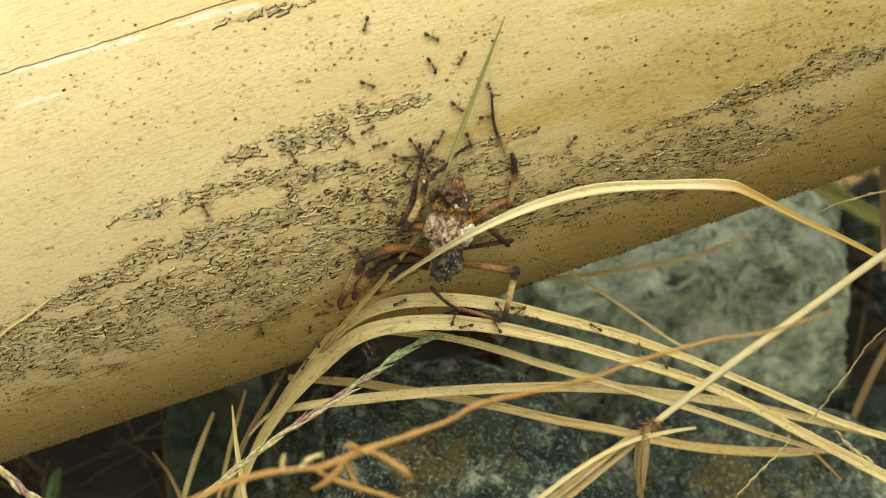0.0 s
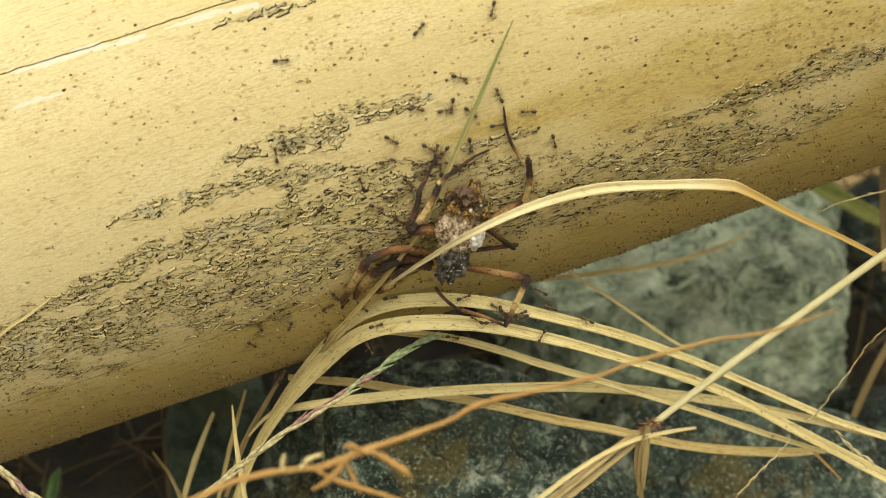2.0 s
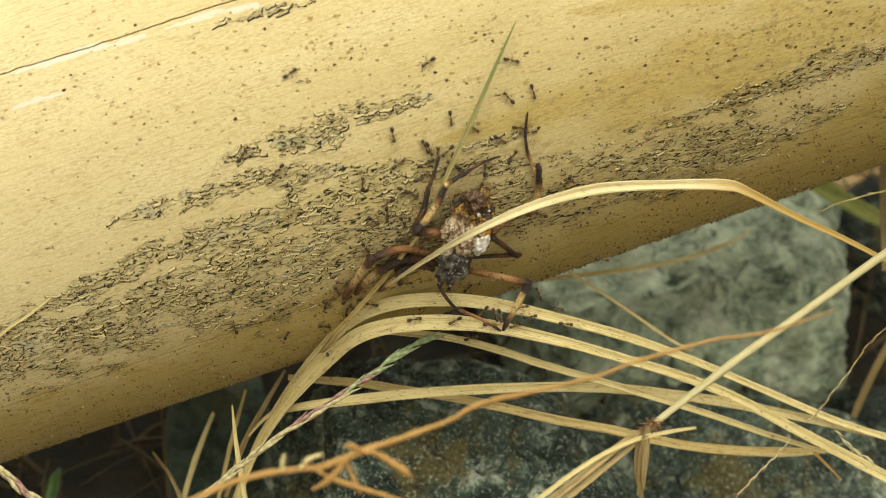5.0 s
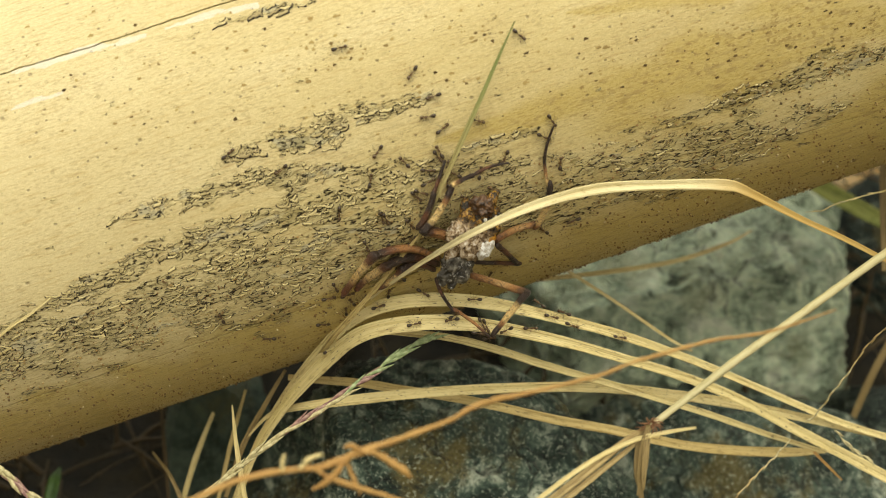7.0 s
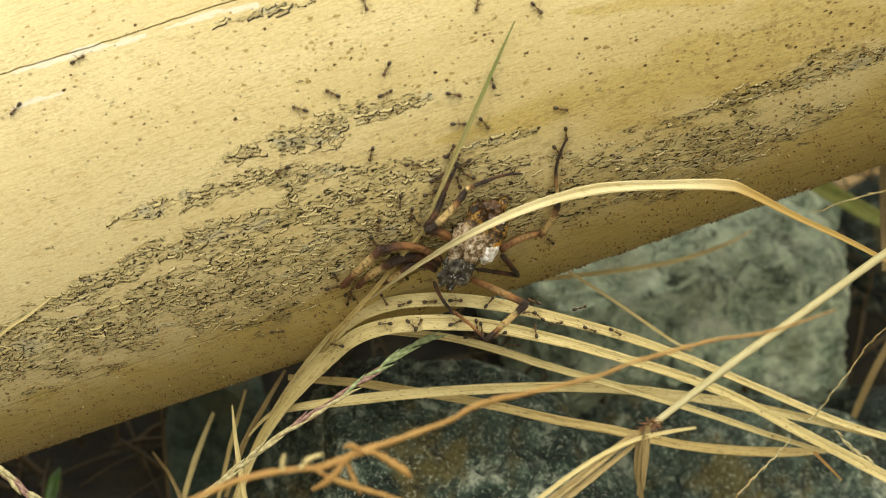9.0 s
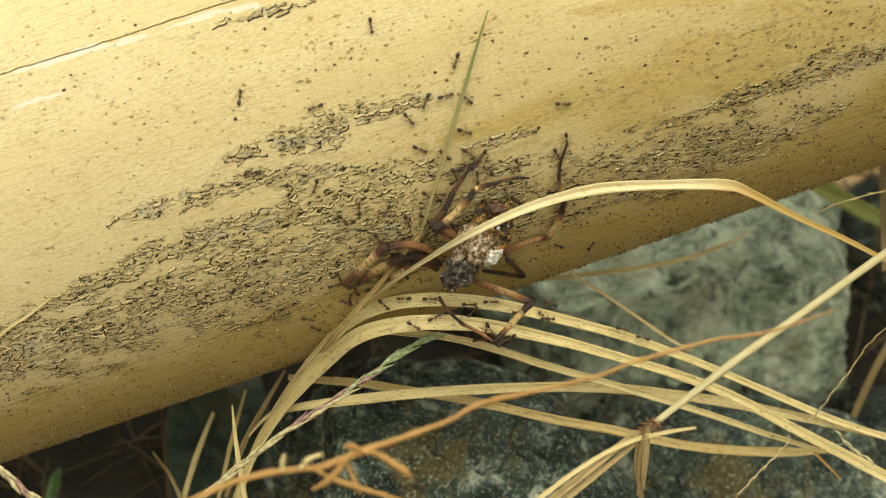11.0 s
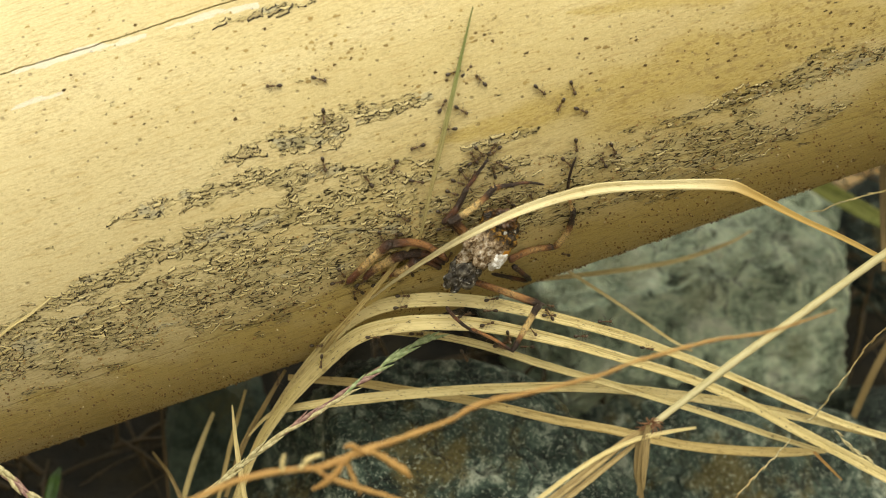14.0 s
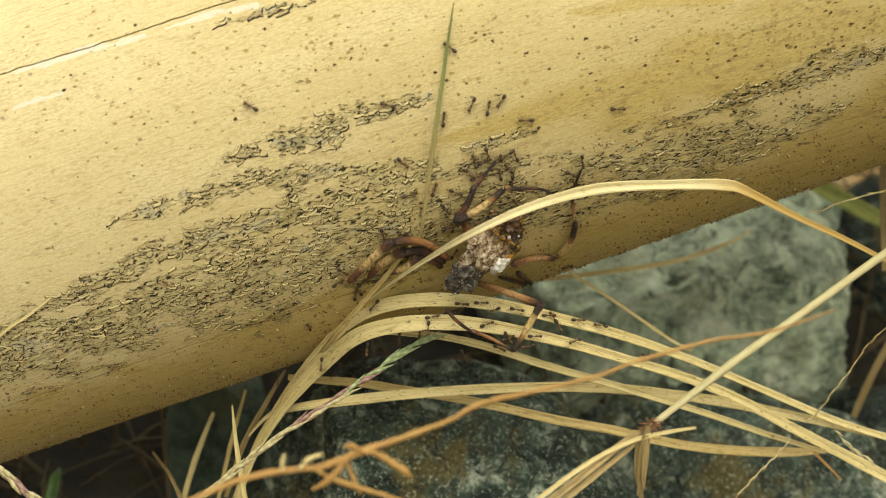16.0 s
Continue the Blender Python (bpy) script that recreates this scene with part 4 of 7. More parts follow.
def make_mould():
    """Dark brown mould spots in loose groups: rows of u, v, spread across and down, and number."""
    rng = random.Random(41)
    verts, faces, spots = [], [], []
    for u0, v0, du, dv, n in ((1372, 55, 7, 60, 60), (1490, 60, 70, 40, 150), (1545, 40, 6, 50, 60), (1180, 200, 8, 60, 30), (1300, 110, 120, 50, 60), (1050, 150, 90, 50, 60), (1240, 120, 220, 90, 260), (300, 200, 260, 120, 120), (850, 120, 300, 90, 120), (1345, 118, 55, 7, 9), (520, 95, 70, 35, 20), (620, 70, 60, 60, 14), (880, 60, 90, 45, 14), (1160, 190, 45, 20, 8), (240, 90, 200, 60, 14), (1250, 60, 180, 60, 18), (650, 140, 120, 60, 14)):
        spots += [(rng.gauss(u0, du * 0.6), rng.gauss(v0, dv * 0.6), 0.00004 + 0.00022 * rng.random() ** 5, 2.1) for _ in range(n)]
    for u0, v0, du, dv, n in ((150, 60, 160, 60, 12), (250, 180, 220, 80, 18), (560, 85, 110, 40, 40), (850, 55, 60, 40, 22), (760, 140, 90, 40, 20), (1370, 70, 190, 60, 90), (1060, 110, 120, 60, 36), (330, 620, 200, 40, 14)):
        spots += [(rng.gauss(u0, du * 0.6), rng.gauss(v0, dv * 0.6), rng.uniform(0.00014, 0.00036), rng.uniform(1.0, 1.7)) for _ in range(n)]
    for u, v, r, stretch in spots:
        p, normal = on_pole(u, v)
        axis = POLE.to_3x3() @ Vector((1, 0, 0))
        side = normal.cross(axis)
        b = len(verts)
        verts.append(p + normal * 0.00006)
        for k in range(9):
            a = math.tau * k / 9
            k2 = r * rng.uniform(0.5, 1.2)
            verts.append(p + axis * (k2 * stretch * math.cos(a)) + side * (k2 * math.sin(a)) + normal * 0.00002)
        faces += [(b, b + 1 + k, b + 1 + (k + 1) % 9) for k in range(9)]
    ob = raw("mould_spot", verts, faces, MOULD)
    return tagged(under(ob, pole), "dark brown mould spots", kind="stuff")


def make_grit():
    """Crumbs of soil and sand that stick to the pole's lower side."""
    rng = random.Random(23)
    verts, faces = [], []
    corners = [Vector(c) for c in ((1, 0, 0), (-1, 0, 0), (0, 1, 0), (0, -1, 0), (0, 0, 1), (0, 0, -1))]
    sides = [(0, 2, 4), (2, 1, 4), (1, 3, 4), (3, 0, 4), (2, 0, 5), (1, 2, 5), (3, 1, 5), (0, 3, 5)]
    for _ in range(14000):
        u = rng.uniform(-10, 1578)
        v = 820 - 0.338 * u - 230 * rng.random() ** 2.2
        if noise.noise(Vector((u * 0.02, v * 0.03, 6))) < rng.uniform(-0.5, 0.25):
            continue
        p, normal = on_pole(u, v)
        r = 0.00004 + 0.00024 * rng.random() ** 3
        turn = Euler((rng.uniform(0, 6), rng.uniform(0, 6), rng.uniform(0, 6))).to_matrix()
        b = len(verts)
        verts += [p + normal * r * 0.5 + turn @ (c * r * rng.uniform(0.7, 1.3)) for c in corners]
        faces += [tuple(b + k for k in f) for f in sides]
    ob = raw("soil_crumb", verts, faces, GRIT)
    return tagged(under(ob, pole), "pale and dark crumbs of soil", kind="stuff")


GRIT = Nodes("grit")
GRIT = GRIT.finish(GRIT.ramp(GRIT.add("NewGeometry").outputs["Random Per Island"], (0.0, (0.10, 0.06, 0.025)), (0.5, (0.26, 0.15, 0.05)), (0.9, (0.40, 0.28, 0.10)), (1.0, (0.66, 0.56, 0.34))), 0.8)
MOULD = Nodes("mould")
MOULD = MOULD.finish(MOULD.ramp(MOULD.add("NewGeometry").outputs["Random Per Island"], (0.0, (0.05, 0.03, 0.012)), (0.12, (0.12, 0.075, 0.028)), (0.3, (0.33, 0.23, 0.085)), (1.0, (0.44, 0.32, 0.12))), 0.8, Specular_IOR_Level=0.2)
make_mould()
make_grit()


# ---- the dead spider ----
def abdomen_material():
    """Silver and brown mottling towards the waist (low x), orange with black and white marks behind."""
    m = Nodes("spider_abdomen")
    p = m.place()
    xyz = m.split(p)
    fine, mid = m.noise(p, 3200, 4, 0.65), m.noise(p, 1300, 5, 0.65, 0.6)
    wob = m.math("ADD", xyz[0], m.math("MULTIPLY", m.math("SUBTRACT", mid, 0.5), 0.004))
    silver = m.ramp(mid, (0.36, (0.03, 0.018, 0.010)), (0.45, (0.20, 0.12, 0.055)), (0.54, (0.46, 0.35, 0.22)), (0.68, (0.78, 0.72, 0.62)))
    rear = m.ramp(mid, (0.42, (0.014, 0.010, 0.006)), (0.52, (0.075, 0.042, 0.012)), (0.59, (0.34, 0.16, 0.018)), (0.68, (0.55, 0.38, 0.09)))
    color = m.mix(m.smooth(wob, 0.0006, 0.0022), silver, rear)
    dots = m.add("TexVoronoi", None, Vector=m.scaled(p, 360, 360, 360), Scale=1.0)
    dot = m.math("MULTIPLY", m.math("LESS_THAN", dots.outputs["Distance"], 0.06), m.smooth(wob, -0.001, 0.001))
    color = m.mix(dot, color, (0.82, 0.80, 0.74))
    color = m.mix(m.math("MULTIPLY", m.smooth(fine, 0.58, 0.7), 0.5), color, (0.03, 0.02, 0.014))
    return m.finish(color, 0.25, m.math("ADD", mid, m.math("MULTIPLY", fine, 0.5)), 0.0005, 0.8)


def leg_material(name, *stops):
    """Bands along the segment: UV y runs from joint to joint."""
    m = Nodes(name)
    uv = m.uv()
    along = m.math("ADD", m.split(uv)[1], m.math("MULTIPLY", m.math("SUBTRACT", m.noise(m.place(), 1200, 4, 0.6), 0.5), 0.16))
    color = m.ramp(along, *stops)
    grime, blotch = m.noise(m.place(), 4200, 3, 0.6), m.noise(m.place(), 1500, 4, 0.65)
    color = m.mix(m.math("MULTIPLY", m.smooth(grime, 0.48, 0.64), 0.5), color, (0.03, 0.014, 0.009))
    color = m.mix(m.math("MULTIPLY", m.smooth(blotch, 0.50, 0.64), 0.65), color, (0.035, 0.016, 0.010))
    color = m.mix(m.math("MULTIPLY", m.smooth(grime, 0.42, 0.30), 0.4), color, (0.40, 0.30, 0.20))
    return m.finish(color, 0.36, m.math("ADD", grime, blotch), 0.0004, 0.9)


def carapace_material():
    """Black shiny shell with rubbed silvery hair and white specks."""
    m = Nodes("silver_haired_carapace")
    p = m.place()
    a, b, c = m.noise(p, 520, 5, 0.65, 0.4), m.noise(p, 1900, 4, 0.7), m.noise(p, 900, 3, 0.6)
    color = m.ramp(a, (0.40, (0.012, 0.009, 0.006)), (0.52, (0.060, 0.050, 0.034)), (0.64, (0.22, 0.20, 0.155)))
    color = m.mix(m.math("MULTIPLY", m.smooth(b, 0.54, 0.66), m.smooth(c, 0.48, 0.60)), color, (0.70, 0.67, 0.62))
    return m.finish(color, 0.28, m.math("ADD", a, m.math("MULTIPLY", b, 0.6)), 0.0006, 0.9)


DARK, RUST, TAN, CREAM = (0.024, 0.012, 0.007), (0.15, 0.056, 0.022), (0.36, 0.165, 0.055), (0.72, 0.50, 0.20)
ABDOMEN = abdomen_material()
SILVER = plain_material("silver_patch", (0.46, 0.40, 0.30), (0.86, 0.85, 0.82), 1100, 0.35, 0.0001)
CARAPACE = carapace_material()
FEMUR = leg_material("leg_femur", (0.0, RUST), (0.25, TAN), (0.6, TAN), (0.76, RUST), (0.9, DARK))
TIBIA = leg_material("leg_tibia", (0.0, DARK), (0.22, DARK), (0.32, CREAM), (0.60, CREAM), (0.70, TAN), (0.80, DARK), (1.0, DARK))
LONG_TIBIA = leg_material("leg_long_tibia", (0.0, RUST), (0.10, TAN), (0.20, CREAM), (0.46, CREAM), (0.58, TAN), (0.70, DARK), (1.0, DARK))
TARSUS = leg_material("leg_tarsus", (0.0, DARK), (0.08, CREAM), (0.3, TAN), (0.42, DARK), (1.0, DARK))
GLOOM = leg_material("leg_dark", (0.0, DARK), (0.4, RUST), (0.55, DARK), (1.0, DARK))
FOLDED = leg_material("leg_folded", (0.0, DARK), (0.18, RUST), (0.28, (0.74, 0.52, 0.22)), (0.58, (0.62, 0.40, 0.15)), (0.72, RUST), (1.0, (0.16, 0.045, 0.02)))
PALE_FEMUR = leg_material("leg_pale_femur", (0.0, RUST), (0.3, TAN), (0.6, (0.52, 0.31, 0.12)), (0.78, TAN), (0.92, DARK))

spider = new("spider")
spider.empty_display_size = 0.004
tagged(spider, "dead brown banded spider with a silver and orange abdomen", "spider")


def lump(name, material, parent, centre, size, seed, rough=0.10, lobes=0, label=""):
    """A rounded, dented body part; centre and size in mm."""
    bm = bmesh.new()
    bmesh.ops.create_icosphere(bm, subdivisions=5, radius=1.0)
    for vert in bm.verts:
        p = vert.co.copy()
        a = math.atan2(p.y, p.x)
        k = 1 + rough * (noise.noise(p * 1.6 + Vector((seed, 0, 0))) + 0.5 * noise.noise(p * 4.5 + Vector((seed, 3, 0))) + 0.25 * noise.noise(p * 11 + Vector((seed, 3, 8))))
        if lobes:
            k *= 1 + 0.10 * math.cos(lobes * a) * (1 - p.z * p.z)
        vert.co = Vector([(c * k * s + o) * 0.001 for c, s, o in zip(p, size, centre)])
    return part(name, bm, material, parent, label)


abdomen = lump("abdomen", ABDOMEN, spider, (0, 0, 0), (6.0, 4.0, 3.0), 2, 0.34, 7, "silver-grey abdomen with orange and white spots behind")
lump("silver_patch", SILVER, abdomen, (-1.5, -2.6, 1.8), (2.1, 1.3, 0.9), 5, 0.30, label="shiny white flank patch")
lump("silver_patch", SILVER, abdomen, (2.0, -2.2, 2.0), (0.9, 0.6, 0.5), 6, 0.25, label="shiny white patch among the orange")
lump("orange_patch", plain_material("orange_patch", (0.30, 0.11, 0.01), (0.62, 0.30, 0.03), 1500, 0.3), abdomen, (0.7, -2.7, 1.6), (1.3, 0.9, 0.8), 9, 0.2, label="glossy amber flank patch")
for k, (x, y) in enumerate(((3.4, -0.2), (2.3, -1.6), (4.4, 1.4), (4.2, -2.0))):
    lump("spot", SILVER, abdomen, (x, y, 2.5 - 0.35 * k), (0.34 - 0.05 * k, 0.26 - 0.03 * k, 0.22), k, 0.3, label="small white spot")
lump("spinneret", plain_material("dark_brown_chitin", (0.02, 0.011, 0.006), (0.12, 0.055, 0.018), 1600, 0.4), abdomen, (5.0, 0.9, 1.3), (1.9, 2.0, 1.6), 12, 0.45)
front_body = lump("cephalothorax", CARAPACE, spider, (-7.4, -0.3, -0.4), (3.4, 2.7, 1.9), 3, 0.40, label="grey silvery-haired front body")
lump("chelicera", CARAPACE, front_body, (-10.3, 0.8, -0.2), (1.3, 0.8, 1.0), 4, 0.2)
lump("chelicera", CARAPACE, front_body, (-10.3, -0.8, -0.2), (1.3, 0.8, 1.0), 14, 0.2)
lump("waist", CARAPACE, spider, (-4.9, 0, -0.6), (1.4, 1.1, 1.0), 8, 0.1)

# ---- ants ----
ANT_HEAD = plain_material("ant_head", (0.048, 0.029, 0.012), (0.11, 0.060, 0.022), 6000, 0.3, 0.00002)
ANT_WAIST = plain_material("ant_thorax", (0.070, 0.038, 0.014), (0.14, 0.072, 0.025), 6000, 0.35, 0.00002)
ANT_TAIL = plain_material("ant_gaster", (0.022, 0.014, 0.008), (0.060, 0.036, 0.017), 5000, 0.32, 0.00002)
ANT_LEG = plain_material("ant_leg", (0.06, 0.034, 0.014), (0.12, 0.066, 0.024), 6000, 0.35, 0.00002)


ANT = 0.00089      # metres to a unit of the ant's plan


def ball(centre, size, squash=0.0, seg=10):
    bm = bmesh.new()
    bmesh.ops.create_uvsphere(bm, u_segments=seg, v_segments=8, radius=1.0)
    for vert in bm.verts:
        p = vert.co
        w = 1 - squash * p.x
        vert.co = Vector((p.x * size[0] + centre[0], p.y * size[1] * w + centre[1], p.z * size[2] * w + centre[2])) * ANT
    return bm


def thread(points, radii, sides=5):
    """A jointed thin limb through points (mm)."""
    bm = bmesh.new()
    rings = []
    pts = [Vector(p) for p in points]
    for i, p in enumerate(pts):
        t = (pts[min(i + 1, len(pts) - 1)] - pts[max(i - 1, 0)]).normalized()
        a = t.cross(Vector((0.3, 0.2, 1))).normalized()
        b = t.cross(a)
        rings.append([bm.verts.new((p + (a * math.cos(math.tau * k / sides) + b * math.sin(math.tau * k / sides)) * radii[i]) * ANT) for k in range(sides)])
    for r, q in zip(rings, rings[1:]):
        for k in range(sides):
            bm.faces.new((r[k], r[(k + 1) % sides], q[(k + 1) % sides], q[k]))
    bm.faces.new(rings[0][::-1])
    bm.faces.new(rings[-1])
    return bm


def make_ant():
    """An ant 3 mm long, head to +x, feet at z = 0."""
    root = new("ant")
    root.empty_display_size = 0.001
    tagged(root, "small dark brown ant walking over bamboo and dry grass", "ant", "ants at the spider")
    head = part("head", ball((1.22, 0, 0.50), (0.40, 0.34, 0.27), -0.12), ANT_HEAD, root)
    part("thorax", ball((0.42, 0, 0.52), (0.50, 0.20, 0.21), -0.25), ANT_WAIST, root)
    part("petiole", ball((-0.22, 0, 0.46), (0.20, 0.11, 0.15), 0.0, 8), ANT_WAIST, root)
    part("gaster", ball((-0.88, 0, 0.50), (0.58, 0.36, 0.33), 0.22), ANT_TAIL, root, "dark glossy gaster")
    for s in (1, -1):
        part("antenna", thread([(1.45, 0.16 * s, 0.58), (1.72, 0.46 * s, 0.80), (2.12, 0.62 * s, 0.50)], [0.026, 0.024, 0.032]), ANT_LEG, head)
        for x, reach, sweep in ((0.68, 1.0, 0.75), (0.42, 1.15, -0.10), (0.16, 1.2, -0.95)):
            leg = part("leg", thread([(0, 0, 0), (sweep * 0.35, 0.48 * s * reach, 0.34), (sweep * 0.75, 0.82 * s * reach, -0.10), (sweep * 1.05, 1.05 * s * reach, -0.40)], [0.034, 0.028, 0.020, 0.012]), ANT_LEG, root)
            leg.location = (x * ANT, 0.12 * s * ANT, 0.42 * ANT)
    return root


def frame_on(u, v, heading, place, normal):
    """A pose at place, z along normal, x along the heading (degrees, counter-clockwise in the plan)."""
    step = ACROSS * math.cos(radians(heading)) + UPWARDS * math.sin(radians(heading))
    # slide the step along the line of sight until it lies in the surface
    sight = (place - EYE).normalized()
    x = step - sight * (step.dot(normal) / sight.dot(normal)) if abs(sight.dot(normal)) > 0.3 else step - normal * step.dot(normal)
    x.normalize()
    m = Matrix.Identity(4)
    m.col[0], m.col[1], m.col[2], m.col[3] = (*x, 0), (*normal.cross(x), 0), (*normal, 0), (*place, 1)
    return m


PERCHES = [smooth_line([r[:3] for r in rows], 200) for rows in (ARCH_HIGH, ARCH_LOW, ARCH_UNDER, LYING, LYING_LOW)]


def ant_pose(u, v, heading):
    """Where an ant stands: on a blade of the tuft if one is there, else on the pole."""
    best = None
    for line in PERCHES:
        d = np.hypot(line[:, 0] - u, line[:, 1] - v)
        i = int(np.argmin(d))
        if best is None or d[i] < best[0]:
            best = (d[i], line[i])
    inside = 820 - 0.338 * u - v
    if best[0] < 17 or (inside < 4 and best[0] < 70 and u > 430):
        far = max(0.0, best[0] - 17)
        return frame_on(u, v, heading, at(u, v, best[1][2] + 0.45 - far * 0.12), TOWARDS)
    place, normal = on_pole(u, v)
    if inside < 0:
        # round the underside, out of sight
        a = radians(min(60, -inside * 1.3))
        axis = POLE.to_3x3() @ Vector((1, 0, 0))
        middle = POLE @ Vector(((POLE.inverted() @ place).x, 0, 0))
        normal = Matrix.Rotation(a, 3, axis) @ normal
        place = middle + normal * RADIUS
    return frame_on(u, v, heading, place, normal)


first_ant = make_ant()
ants = [first_ant] + [copy_thing(first_ant, Matrix.Identity(4)) for _ in range(78 - 1)]


